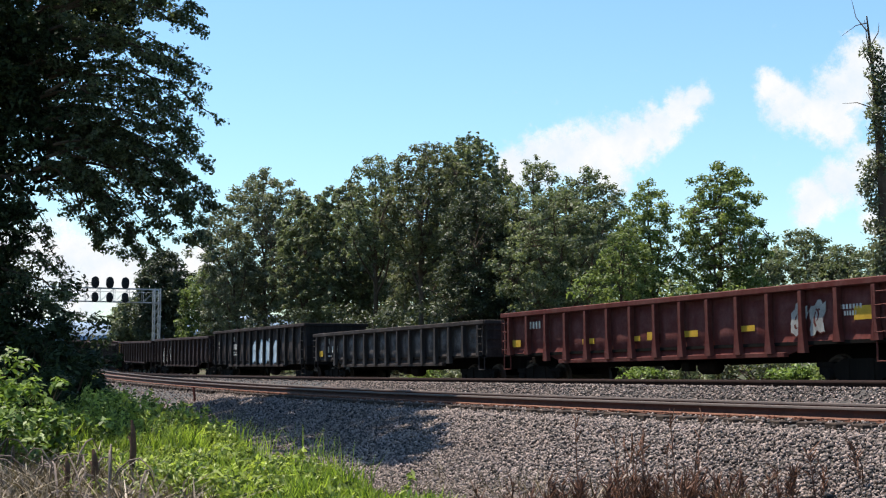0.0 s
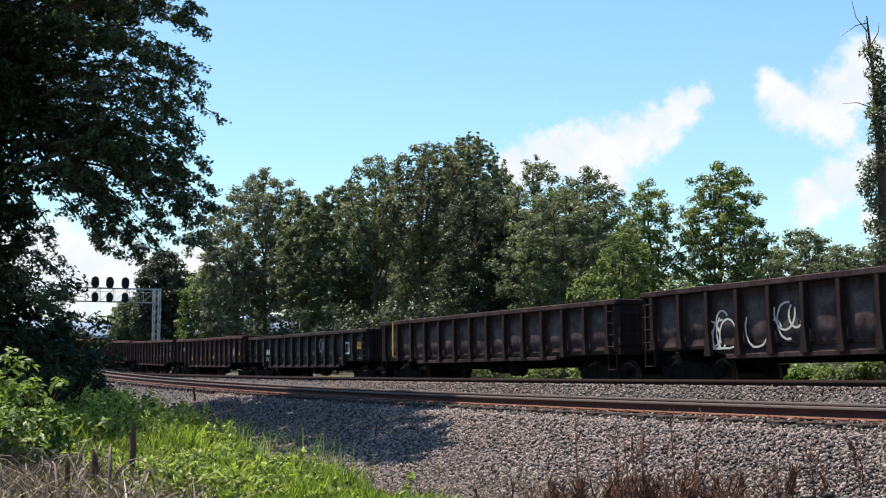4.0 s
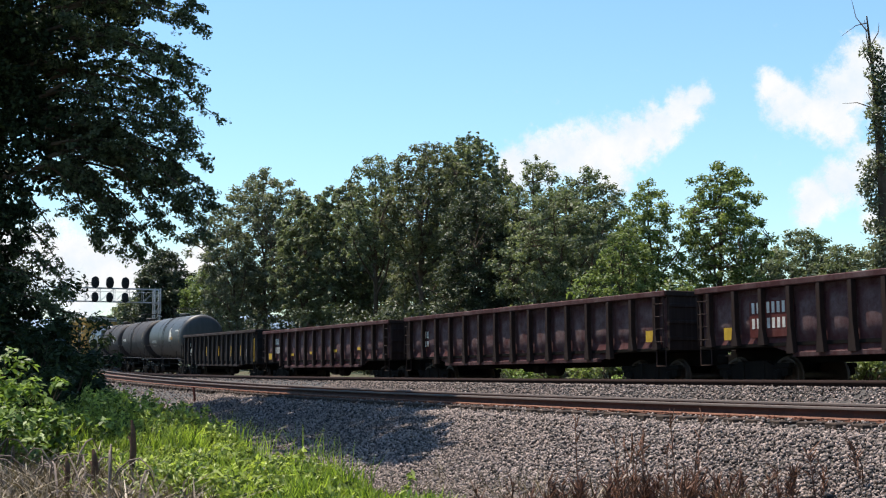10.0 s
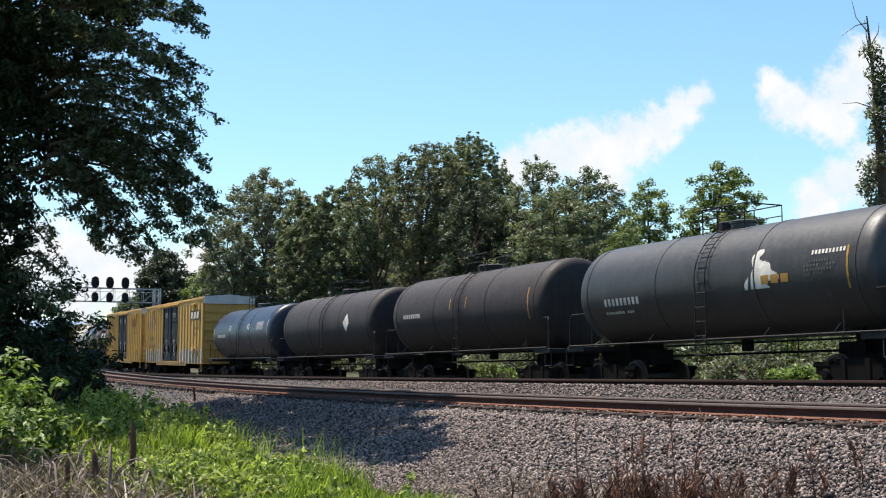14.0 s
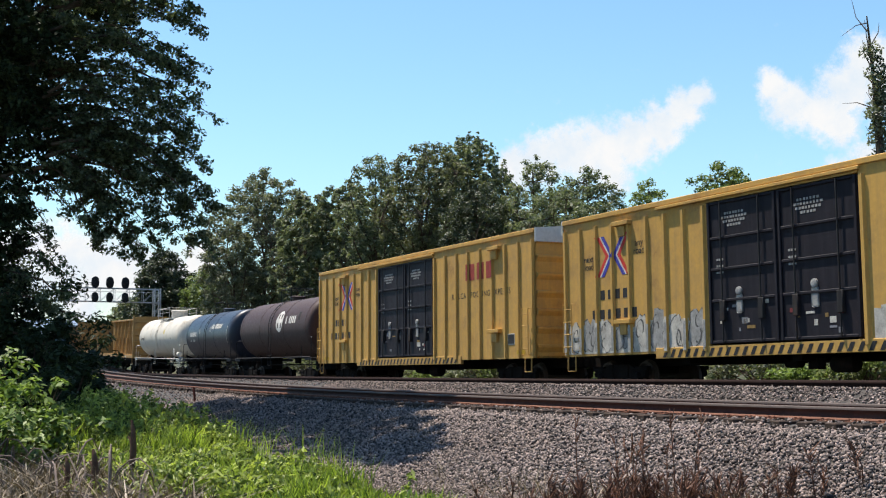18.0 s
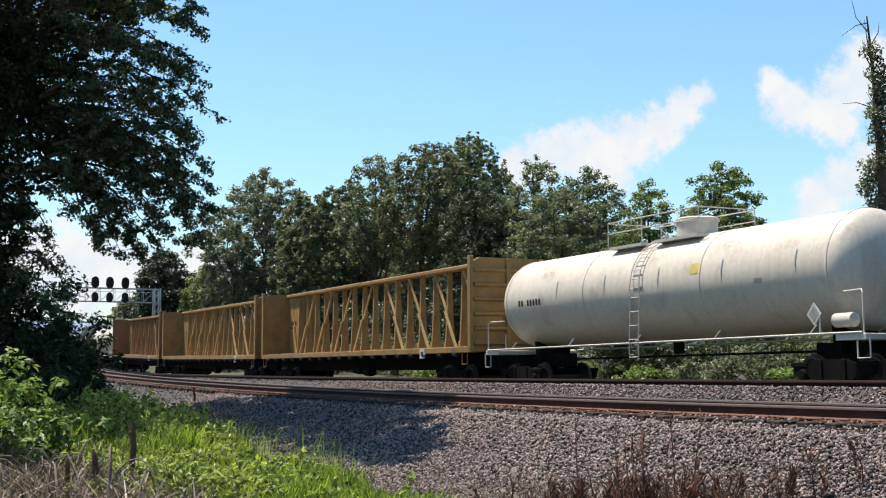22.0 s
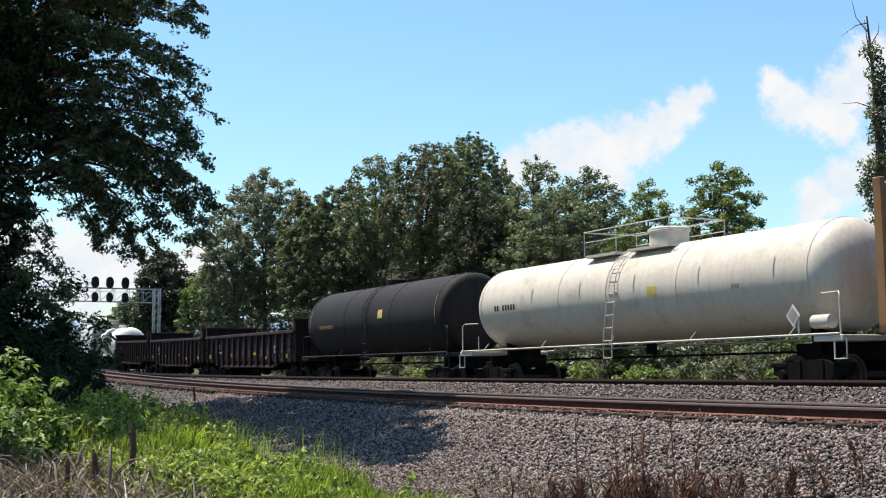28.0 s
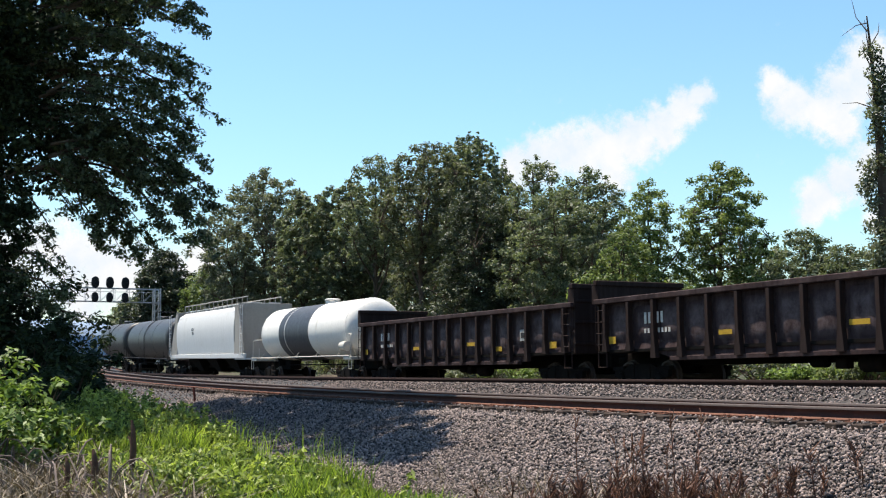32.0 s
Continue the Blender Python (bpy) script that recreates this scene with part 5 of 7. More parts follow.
    marks(car, "data_panel", [(5.9, 1.65, 0.5, 0.5)], -yw - 0.004, W)
    marks(car, "data_panel_centre", [(5.9, 1.65, 0.36, 0.36)], -yw - 0.012, DARK_MARK)
    scrawl(car, "graffiti", 2.1, 2.95, 1.4, 2.1, -yw - 0.002, PALE_TAG, 33, 12, 0.024)
    car, lb, yw = gondola("brown gondola with white lettering and yellow patches", 132.3, 148.65, 2.42, OLD_BROWN, 15, rib_mat=RIB_SHADED_END_BROWN, seed=7, yellow=[(-6.8, 1.4, 0.4, 0.2), (-3.9, 1.35, 0.4, 0.2), (-1.6, 1.35, 0.4, 0.2), (1.2, 1.4, 0.6, 0.16), (4.2, 1.45, 0.6, 0.16), (7.4, 1.6, 0.7, 0.2)])
    number_bars(car, -6.5, 2.05, -yw - 0.002, W, 0.8, ((0.24, 1.0),), 9, 4)
    blob_letters(car, 5.75, 6.6, 1.45, 2.1, -yw, PALE_TAG, RED_BROWN, 34, 1, "faded white painted emblem")
    car, lb, yw = gondola("brown gondola with pale striped panels", 114.45, 131.15, 2.45, OLD_BROWN, 14, rib_mat=RIB_SHADED_END_BROWN, seed=8, yellow=[(7.6, 1.5, 0.7, 0.3)])
    rects = []
    for x in (-3.55, -2.37, 1.18, 3.55, 4.73):
        rects += [(x + 0.03 * k, 1.52 + 0.19 * k, 0.62 + 0.05 * k, 0.05) for k in range(4)]
    marks(car, "stripe", rects, -yw - 0.002, PALE_TAG, "pale horizontal stripes")
    number_bars(car, 6.6, 2.2, -yw - 0.002, W, 0.9, ((0.3, 1.0), (0.3, 1.0)), 10, 3)
    car, lb, yw = gondola("brown gondola with a white ring emblem and red panels", 96.6, 113.6, 2.5, OLD_BROWN, 18, rib_mat=RIB_SHADED_END_BROWN, seed=9, yellow=[(-7.4, 1.45, 0.4, 0.3)])
    number_bars(car, -6.0, 2.15, -yw - 0.01, W, 1.2, ((0.26, 1.0), (0.24, 1.0)), 11, 7)
    marks(car, "panel", [(-5.9, 1.75, 1.5, 0.85)], -yw - 0.004, RED_BROWN, "faded red lettering panel")
    marks(car, "panel", [(5.53, 1.75, 0.80, 1.1), (4.61, 1.75, 0.80, 1.0)], -yw - 0.004, RED_BROWN, "red-brown panel behind the emblem")
    g = Geo()
    for k in range(20):
        a, b = 2 * math.pi * k / 20, 2 * math.pi * (k + 1) / 20
        g.add([(5.53 + r * math.cos(c) * 0.82, -yw - 0.014, 1.75 + r * math.sin(c)) for c, r in ((a, 0.42), (b, 0.42), (b, 0.24), (a, 0.24))], [(0, 1, 2, 3)])
    g.box(5.56, 5.90, -yw - 0.016, -yw - 0.01, 1.30, 1.40)
    part("emblem", g, W, car, "white ring-shaped emblem")
    marks(car, "lettering", [(5.53, 2.33, 0.6, 0.10), (5.53, 1.14, 0.6, 0.08)], -yw - 0.012, W)
    gondola("brown gondola, rusty and plain", 79.0, 95.3, 2.55, OLD_BROWN, 15, rib_mat=RIB_SHADED_END_BROWN, seed=10, yellow=[(7.4, 1.5, 0.5, 0.3)])
    number_bars(CARS[-1][0], -6.6, 2.1, -1.462, W, 0.7, ((0.24, 1.0), (0.2, 1.0)), 12, 4)
    car, lb, yw = gondola("reddish brown gondola with yellow marks and faded lettering", 61.2, 77.5, 2.54, OLD_BROWN, 14, rib_mat=RIB_SHADED_END_BROWN, seed=11, yellow=[(-7.2, 1.4, 0.5, 0.3), (-3.8, 1.45, 0.4, 0.12), (-1.0, 1.5, 0.6, 0.12), (1.9, 1.55, 0.6, 0.12), (4.9, 1.6, 0.6, 0.12)])
    number_bars(car, -5.9, 2.25, -yw - 0.002, W, 1.0, ((0.28, 0.5), (0.3, 1.0)), 13, 6)
    car, lb, yw = gondola("grey-black gondola with pale ribs and yellow stripes", 43.25, 59.85, 2.69, NS_BLACK, 16, low=0.97, seed=12, shape="flat", rib_mat=RIB_SHADED_END_BLACK)
    number_bars(car, -6.6, 2.3, -yw - 0.002, W, 1.0, ((0.24, 0.5), (0.24, 1.0), (0.08, 0.6)), 14, 6)
    marks(car, "stripe", [(x, 1.75, 0.09, 0.55) for x in (-2.0, 0.9, 3.6, 5.6)] + [(8.25, 1.75, 0.08, 1.2)], -yw - 0.135, Y, "yellow stripes on the ribs")
    marks(car, "data_panel", [(6.5, 1.6, 0.45, 0.4)], -yw - 0.004, W)
    marks(car, "data_panel_centre", [(6.5, 1.6, 0.33, 0.28)], -yw - 0.012, DARK_MARK)

    # four tank cars, two box cars
    R = 1.45
    c, lt, zc = tank_car("black tank car with a white sprayed figure, dusty shell", 29.2, 42.7, R, TANK_BLACK, 4.23, seed=1)
    tank_letters(c, -3.55, -11, R, zc, WHITE_MARK, 1.7, ((8, 1.0, 9), (3, 0.8, 12)), 1)
    tank_letters(c, 4.3, 16, R, zc, WHITE_MARK, 1.3, ((4, 1.0, 12),), 2)
    tank_letters(c, 4.15, 8, R, zc, GREY_TAG, 1.0, ((2.5, 0.8, 10), (2.5, 1.0, 10), (2.5, 0.9, 10), (2.5, 0.6, 8)), 2)
    on_tank(c, "graffiti", slices(26, -12, lambda u: 2.1 - 0.42 * u ** 0.7 - 0.10 * math.sin(9 * u), lambda u: 2.2 + 0.06 * math.sin(20 * u) + (0.95 * max(0.0, u - 0.3) ** 0.55 if u < 0.82 else 0.25)), R, zc, WHITE_MARK, "white sprayed figure", cells=1)
    on_tank(c, "graffiti_gap", slices(8, -12, lambda u: 1.83 - 0.1 * u, lambda u: 1.90 - 0.06 * u, 14), R, zc, TANK_BLACK, lift=0.012, cells=1)
    on_tank(c, "trade_mark", [(2.35 + 0.34 * k, -4, 0.26, 8) for k in range(3)], R, zc, ORANGE_TAPE, "dull gold blocks under the figure", lift=0.014)
    on_tank(c, "stripe", [(5.0, 0, 0.06, 38)], R, zc, ORANGE_TAPE)
    c, lt, zc = tank_car("black tank car with a pale stripe at its head", 15.7, 29.2, R, TANK_SOOT, 4.2, seed=2)
    on_tank(c, "stripe", [(4.9, 0, 0.06, 40), (0.6, 10, 0.05, 16), (-0.6, 10, 0.05, 16)], R, zc, ORANGE_TAPE)
    tank_letters(c, -3.8, -2, R, zc, WHITE_MARK, 1.5, ((6, 1.0, 9),), 4)
    c, lt, zc = tank_car("black tank car with a white diamond emblem", 2.2, 15.7, R, TANK_SOOT, 4.15, seed=3)
    on_tank(c, "emblem", slices(16, -14, lambda u: 2.98 - 0.34 * (1 - abs(2 * u - 1)) - 0.1 * u, lambda u: 3.0 + 0.34 * (1 - abs(2 * u - 1)) - 0.1 * u), R, zc, WHITE_MARK, "white diamond emblem", cells=1)
    c, lt, zc = tank_car("blue-black glossy tank car with small white lettering", -11.3, 2.2, R, TANK_BLUE, 4.12, seed=4)
    on_tank(c, "stripe", [(x, 13, 0.09, 13) for x in (-2.02, -1.80, 1.63, 1.89)] + [(-5.37, 2, 0.08, 26), (5.24, 8, 0.09, 36)], R, zc, WHITE_MARK, "short white upright bars")
    on_tank(c, "patch", [(3.9, 13, 1.25, 17)], R, zc, PALE_SMEAR, "grey repainted patch")
    tank_letters(c, 1.55, -14, R, zc, PALE_SMEAR, 0.8, ((3, 1.0, 10), (3, 1.0, 10), (3, 0.8, 8)), 5)
    tank_letters(c, -3.6, -3, R, zc, WHITE_MARK, 1.6, ((6, 1.0, 9),), 6)
    boxcar("yellow high-roof box car with black doors and white graffiti low down", -30.92, -11.96, True, 1)
    boxcar("yellow high-roof box car with black double doors, clean sides", -51.65, -32.59, False, 2)

    # brown, blue and white tank cars
    c, lt, zc = tank_car("brown tank car with a white oval emblem", -66.1, -52.45, R, TANK_BROWN, 4.23, seed=5)
    on_tank(c, "emblem", slices(34, -8, lambda u: 1.35 - 0.56 * math.sqrt(max(0.0, 1 - (2 * u - 1) ** 2)), lambda u: 1.35 + 0.56 * math.sqrt(max(0.0, 1 - (2 * u - 1) ** 2)) * (1 - 0.2 * u)), R, zc, WHITE_MARK, "white oval emblem", cells=1)
    on_tank(c, "emblem_petal", [(1.35 + 0.22 * a, 13.5 + 9 * b, 0.17, 10) for a in (-1, 1) for b in (-1, 1)], R, zc, TANK_BROWN, lift=0.012)
    tank_letters(c, 3.05, 14, R, zc, WHITE_MARK, 1.6, ((14, 1.0, 6),), 8)
    tank_letters(c, 4.6, 20, R, zc, PALE_RIB, 1.2, ((16, 1.0, 2),), 8)
    c, lt, zc = tank_car("dark blue tank car with white lettering", -79.2, -66.1, R, TANK_BLUE, 4.15, seed=6)
    tank_letters(c, 2.4, 20, R, zc, WHITE_MARK, 2.3, ((11, 1.0, 9),), 9)
    tank_letters(c, -3.3, 5, R, zc, WHITE_MARK, 1.6, ((10, 1.0, 8), (5, 0.8, 10)), 10)
    on_tank(c, "stripe", [(0.9, 15, 0.07, 14), (1.15, 15, 0.07, 14), (-1.9, 12, 0.07, 12), (-1.65, 12, 0.07, 12), (4.9, 0, 0.05, 40)], R, zc, WHITE_MARK)
    for a, b, sd, Rw, high in ((-97.0, -79.2, 7, 1.40, 4.23), (-189.6, -170.6, 8, 1.34, 4.10)):
        c, lt, zc = tank_car("long white tank car with a railed platform on top", a, b, Rw, TANK_WHITE, high, 0.75, True, RAIL_WHITE, "big", sd, frame_mat=UNDER)
        tank_letters(c, -lt * 0.72, -3, Rw, zc, DARK_MARK, 1.4, ((8, 1.0, 8),), 11)
        on_tank(c, "placard_yellow", [(lt * 0.22 if sd == 8 else lt * 0.32, -2 if sd == 8 else 14, 0.42, 11)], Rw, zc, PALE_YELLOW, "yellow square sticker")
        on_tank(c, "patch", [(lt * 0.62, -6, 0.30, 5)], Rw, zc, PALE_PATCH)
        on_tank(c, "weld_lug", [(x * lt, 12, 0.05, 18) for x in (-0.52, -0.2, 0.12, 0.45, 0.78)], Rw, zc, ROOF_METAL, lift=0.02)
        g = Geo().lathe([(lt - 0.55, 0.0005), (lt - 0.5, 0.16), (lt + 0.05, 0.16), (lt + 0.1, 0.0005)], "x", 16, (-0.1, -1.3, 1.62))
        part("air_tank", g, RAIL_WHITE, c, smooth=40)
        g = Geo().add([(lt - 1.05 + 0.22 * math.cos(k * math.pi / 2), -1.53, 1.78 + 0.26 * math.sin(k * math.pi / 2)) for k in range(4)] + [(lt - 1.05 + 0.22 * math.cos(k * math.pi / 2), -1.51, 1.78 + 0.26 * math.sin(k * math.pi / 2)) for k in range(4)],
                      [(0, 1, 2, 3), (7, 6, 5, 4), (0, 4, 5, 1), (1, 5, 6, 2), (2, 6, 7, 3), (3, 7, 4, 0)])
        part("placard", g, WHITE_MARK, c, "white diamond placard")
        part("placard_edge", Geo().add([(lt - 1.05 + 0.16 * math.cos(k * math.pi / 2), -1.534, 1.78 + 0.19 * math.sin(k * math.pi / 2)) for k in range(4)], [(0, 1, 2, 3)]), PALE_PATCH, c)
    centre_beam("yellow centre beam flat car, empty, with open truss", -121.6, -96.95, CB_YELLOW, 1)
    centre_beam("yellow centre beam flat car, empty, weathered", -146.3, -121.6, CB_YELLOW, 2)
    centre_beam("faded orange-brown centre beam flat car, empty", -170.6, -146.3, CB_WARM, 3)
    R9 = 1.47
    c, lt, zc = tank_car("matt black tank car with yellow lettering and sticker", -206.0, -189.6, R9, TANK_MATT, 4.25, seed=9)
    on_tank(c, "placard_yellow", [(1.5, 6, 0.45, 13)], R9, zc, PALE_YELLOW, "yellow square sticker")
    tank_letters(c, -4.6, -7, R9, zc, ORANGE_TAPE, 1.7, ((6, 1.0, 10),), 12)
    on_tank(c, "stripe", [(-lt + 0.6, 6, 0.10, 40), (lt - 0.6, 6, 0.10, 40)], R9, zc, ORANGE_TAPE)

    # gondolas with raised ends, the short white tank car, the hopper and the last tanks
    for k, (a, b, lab) in enumerate(((-223.3, -206.5, "dark brown gondola with raised shaded ends and yellow patches"), (-241.0, -224.4, "dark brown gondola with raised shaded ends and white lettering"), (-258.65, -242.25, "sooty brown gondola with raised shaded ends"))):
        car, lb, yw = gondola(lab, a, b, 2.5, DARK_BROWN, 15, seed=13 + k, end_top=3.05, yellow=[(7.0, 1.4, 0.4, 0.2), (-7.7, 1.45, 0.5, 0.2), (-2.8, 1.5, 0.5, 0.12), (1.6, 1.55, 0.6, 0.12), (3.6, 1.35, 0.4, 0.15)], rib_mat=RIB_SHADED_END_BROWN)
        number_bars(car, -5.4, 2.15, -yw - 0.002, W, 1.5, ((0.3, 0.6), (0.12, 0.8)), 15 + k, 5)
        marks(car, "data_panel", [(5.2, 1.75, 0.42, 0.36)], -yw - 0.004, PALE_TAG)
        marks(car, "data_panel_centre", [(5.2, 1.75, 0.26, 0.16)], -yw - 0.012, DARK_MARK)
    c, lt, zc = tank_car("short white tank car with a dark blue-grey band", -274.6, -259.2, 1.32, CLEAN_WHITE, 3.85, 0.7, False, RAIL_WHITE, "none", 10, band=(-3.2, 1.2, DARK_BAND))
    part("air_tank", Geo().lathe([(lt - 1.1, 0.0005), (lt - 1.05, 0.2), (lt - 0.45, 0.2), (lt - 0.4, 0.0005)], "x", 14, (0, -1.3, 1.75)), RAIL_WHITE, c, smooth=40)
    hopper("light grey covered hopper car with a roof walkway", -294.5, -274.6)
    tank_car("plain black tank car, dusty top", -313.6, -294.5, 1.5, TANK_BLACK, 4.2, seed=11)
    tank_car("plain black tank car, dusty top", -332.6, -313.6, 1.5, TANK_BLACK, 4.2, seed=12)


# ---------------------------------------------------------------- plants
def leaf_cloud(rng, centres, radii, count, size, flat=0.55, droop=0.0, wide=0.55, loose=0.7, tail=0.3, squash=0.8):
    """Leaves as small folded blades scattered in clumps round the given centres; returns vertices and faces."""
    centres, radii = np.asarray(centres, float), np.asarray(radii, float)
    w = radii ** 2
    pick = rng.choice(len(centres), count, p=w / w.sum())
    d = rng.normal(size=(count, 3))
    d /= np.linalg.norm(d, axis=1)[:, None]
    r = np.where(rng.uniform(0, 1, count) > tail, rng.uniform(0.2, 1.0, count) ** 0.6, np.abs(rng.normal(0, 0.48, count)))
    pos = centres[pick] + d * (radii[pick] * r)[:, None] * np.array([1, 1, squash])
    nrm = d * 0.5 + rng.normal(size=(count, 3)) * loose + np.array([0, 0, flat])
    nrm /= np.linalg.norm(nrm, axis=1)[:, None]
    t = rng.normal(size=(count, 3)) + np.array([0, 0, -droop])
    t -= nrm * (t * nrm).sum(1)[:, None]
    t /= np.linalg.norm(t, axis=1)[:, None]
    b = np.cross(nrm, t)
    ln = size * rng.uniform(0.6, 1.35, count)[:, None]
    wd = ln * wide
    v = np.stack([pos - t * ln * 0.5, pos + b * wd * 0.5 + nrm * ln * 0.08, pos + t * ln * 0.5, pos - b * wd * 0.5 + nrm * ln * 0.08], 1)
    f = np.arange(count * 4).reshape(-1, 4)
    return v.reshape(-1, 3), f


BARK = plain("bark", (0.085, 0.060, 0.042), 0.95, 0, 0.4, 5, 0.8, 0.03)
LEAF_DARK = leaf_mat("leaf_dark", (0.066, 0.078, 0.056), (0.205, 0.214, 0.160), 0.38)
LEAF_MID = leaf_mat("leaf_mid", (0.074, 0.090, 0.056), (0.218, 0.240, 0.160), 0.40)
LEAF_LIGHT = leaf_mat("leaf_light", (0.062, 0.090, 0.032), (0.235, 0.28, 0.115), 0.45)
LEAF_BROWN = leaf_mat("leaf_bronze", (0.056, 0.064, 0.038), (0.176, 0.184, 0.112), 0.36)
LEAF_BUSH = leaf_mat("leaf_bush", (0.040, 0.075, 0.014), (0.27, 0.36, 0.11), 0.4)
LEAF_BIG = leaf_mat("leaf_big_tree", (0.044, 0.060, 0.040), (0.200, 0.232, 0.156), 0.50, gloss=0.2)
# dark vine leaves; on undergrowth the darker colour stands in for shade
LEAF_VINE_SHADE = leaf_mat("leaf_vine_shade", (0.024, 0.034, 0.022), (0.092, 0.108, 0.068), 0.28)
# darker copy of the tree's leaves: shade put into the colour
LEAF_SHADE = leaf_mat("leaf_in_shade", (0.010, 0.018, 0.010), (0.050, 0.068, 0.036), 0.2, gloss=0.06)
LEAF_WEED = leaf_mat("leaf_weed", (0.034, 0.060, 0.013), (0.47, 0.54, 0.155), 0.42)
GRASS = leaf_mat("grass_blade", (0.050, 0.092, 0.012), (0.43, 0.53, 0.095), 0.46)


def along(path, t):
    """The point at the share t of a polyline."""
    i = min(len(path) - 2, int(t * (len(path) - 1)))
    return path[i] + (path[i + 1] - path[i]) * (t * (len(path) - 1) - i)


def tree(label, x, y, h, r, leaf, seed, size, low=0.25, lean=0.0, dense=1.0, spray=0.0, group="trees behind the railway"):
    """A trunk that forks into limbs; every limb carries twigs, and every twig a tuft of leaves with air between the tufts."""
    rng = np.random.default_rng(seed)
    z0 = earth_height(x, y) - 0.1
    tr = thing("tree", label, "tree", group)
    size *= 0.78
    tuft = size * (2.35 if spray == 0 else 1.7)
    way = np.array([rng.normal(), rng.normal(), 0.0])
    way = np.array([0.48, 0.88, 0.0]) * lean + 0.02 * way
    cs = []
    for _ in range(1700):
        t = rng.uniform(0, 1)
        a = rng.uniform(0, 2 * math.pi)
        wide = r * (1 - abs(2 * t - 1) ** 2.3) ** 0.62 * (0.8 + 0.2 * min(1.0, 2.0 * t))
        wide *= 0.94 + 0.55 * noise.noise((1.6 * math.cos(a) + seed, 1.6 * math.sin(a), 3.6 * t))
        q = wide * rng.uniform(0, 1) ** 0.42
        c = np.array([x + q * math.cos(a), y + q * math.sin(a), z0 + h * (low + (0.985 - low) * t) - tuft * 0.6]) + way * h * (low + (1 - low) * t)
        gap = tuft * (1.62 if spray == 0 else 1.8) / dense
        if not cs or ((np.array(cs) - c) ** 2).sum(1).min() > gap * gap:
            cs.append(c)
    cs = np.array(cs)
    # trunk and limbs
    r0 = 0.011 * h + 0.04
    trunk = [np.array([x, y, z0]) + (np.array([0, 0, h * 0.9]) + way * h * 0.9) * k / 6 + np.append(rng.normal(size=2) * 0.012 * h * (k > 0), 0) for k in range(7)]
    g = Geo().tube(trunk, [r0 * (1.3 if k == 0 else 1 - 0.14 * k) for k in range(7)], 8)
    picks = [int(np.argmax(cs[:, 2]))]
    for _ in range(8):
        d = np.min([((cs - cs[p]) ** 2).sum(1) for p in picks], axis=0)
        picks.append(int(np.argmax(d)))
    roads = [trunk]
    for p in picks:
        e = cs[p]
        u = clampf((e[2] - z0) / h * 0.55, 0.16, 0.8)
        a = along(trunk, u / 0.9)
        mid = a + (e - a) * 0.5 + np.append(rng.normal(size=2) * 0.1 * r, 0.10 * r)
        path = [a, a + (mid - a) * 0.5 + rng.normal(size=3) * 0.05 * r, mid, mid + (e - mid) * 0.5 + rng.normal(size=3) * 0.05 * r, e]
        ra = r0 * (1 - 0.75 * u) * 0.62
        g.tube(path, [ra, ra * 0.8, ra * 0.6, ra * 0.42, ra * 0.2], 6)
        roads.append(path)
    marks_at = np.array([along(p, t) for p in roads for t in np.linspace(0.25, 1.0, 9)])
    for c in cs:
        near = marks_at[np.argmin(((marks_at - c) ** 2).sum(1) + 1.5 * np.maximum(0, marks_at[:, 2] - c[2]) ** 2)]
        mid = 0.5 * (near + c) + rng.normal(size=3) * 0.06
        g.tube([near, mid, c], [r0 * 0.14, r0 * 0.10, r0 * 0.05], 4, caps=False)
    part("trunk", g, BARK, tr, smooth=40)
    rs = tuft * rng.uniform(0.62, 1.25, len(cs))
    if spray:
        more = np.concatenate([cs + np.array([0, 0, spray * k]) + rng.normal(size=(len(cs), 3)) * 0.06 for k in (0.0, 0.5, 1.0)])
        cs, rs = more, np.concatenate([rs, rs * 0.75, rs * 0.45])
    v, f = leaf_cloud(rng, cs, rs, int(len(cs) * (84 if not spray else 34)), size, flat=0.7, loose=0.55, tail=0.26, squash=0.75, wide=0.6)
    part("crown", raw_mesh("crown", v, f, leaf), None, tr)
    return tr


def shrub(label, x, y, h, r, leaf, seed, leaves=1500, size=0.12, group="bushes along the railway", base=None, name="bush", tufts=24):
    rng = np.random.default_rng(seed)
    z0 = (earth_height(x, y) if base is None else base) - 0.05
    b = thing(name, label, "bush", group)
    cs = np.stack([x + rng.normal(size=tufts) * r * 0.52, y + rng.normal(size=tufts) * r * 0.52, z0 + h * rng.uniform(0.12, 0.9, tufts)], 1)
    g = Geo()
    for c in cs[::2]:
        g.tube([(x + rng.normal() * 0.1, y + rng.normal() * 0.1, z0), (0.5 * (x + c[0]), 0.5 * (y + c[1]), 0.5 * (z0 + c[2]) + 0.1), tuple(c)], [0.03, 0.02, 0.008], 5)
    part("stem", g, BARK, b)
    v, f = leaf_cloud(rng, cs, np.full(tufts, 0.33 * r) * rng.uniform(0.6, 1.15, tufts), leaves, size, flat=0.7, loose=0.45, tail=0.15, wide=0.48)
    v[:, 2] = np.maximum(v[:, 2], z0 + 0.02)
    part("foliage", raw_mesh("foliage", v, f, leaf), None, b)
    return b


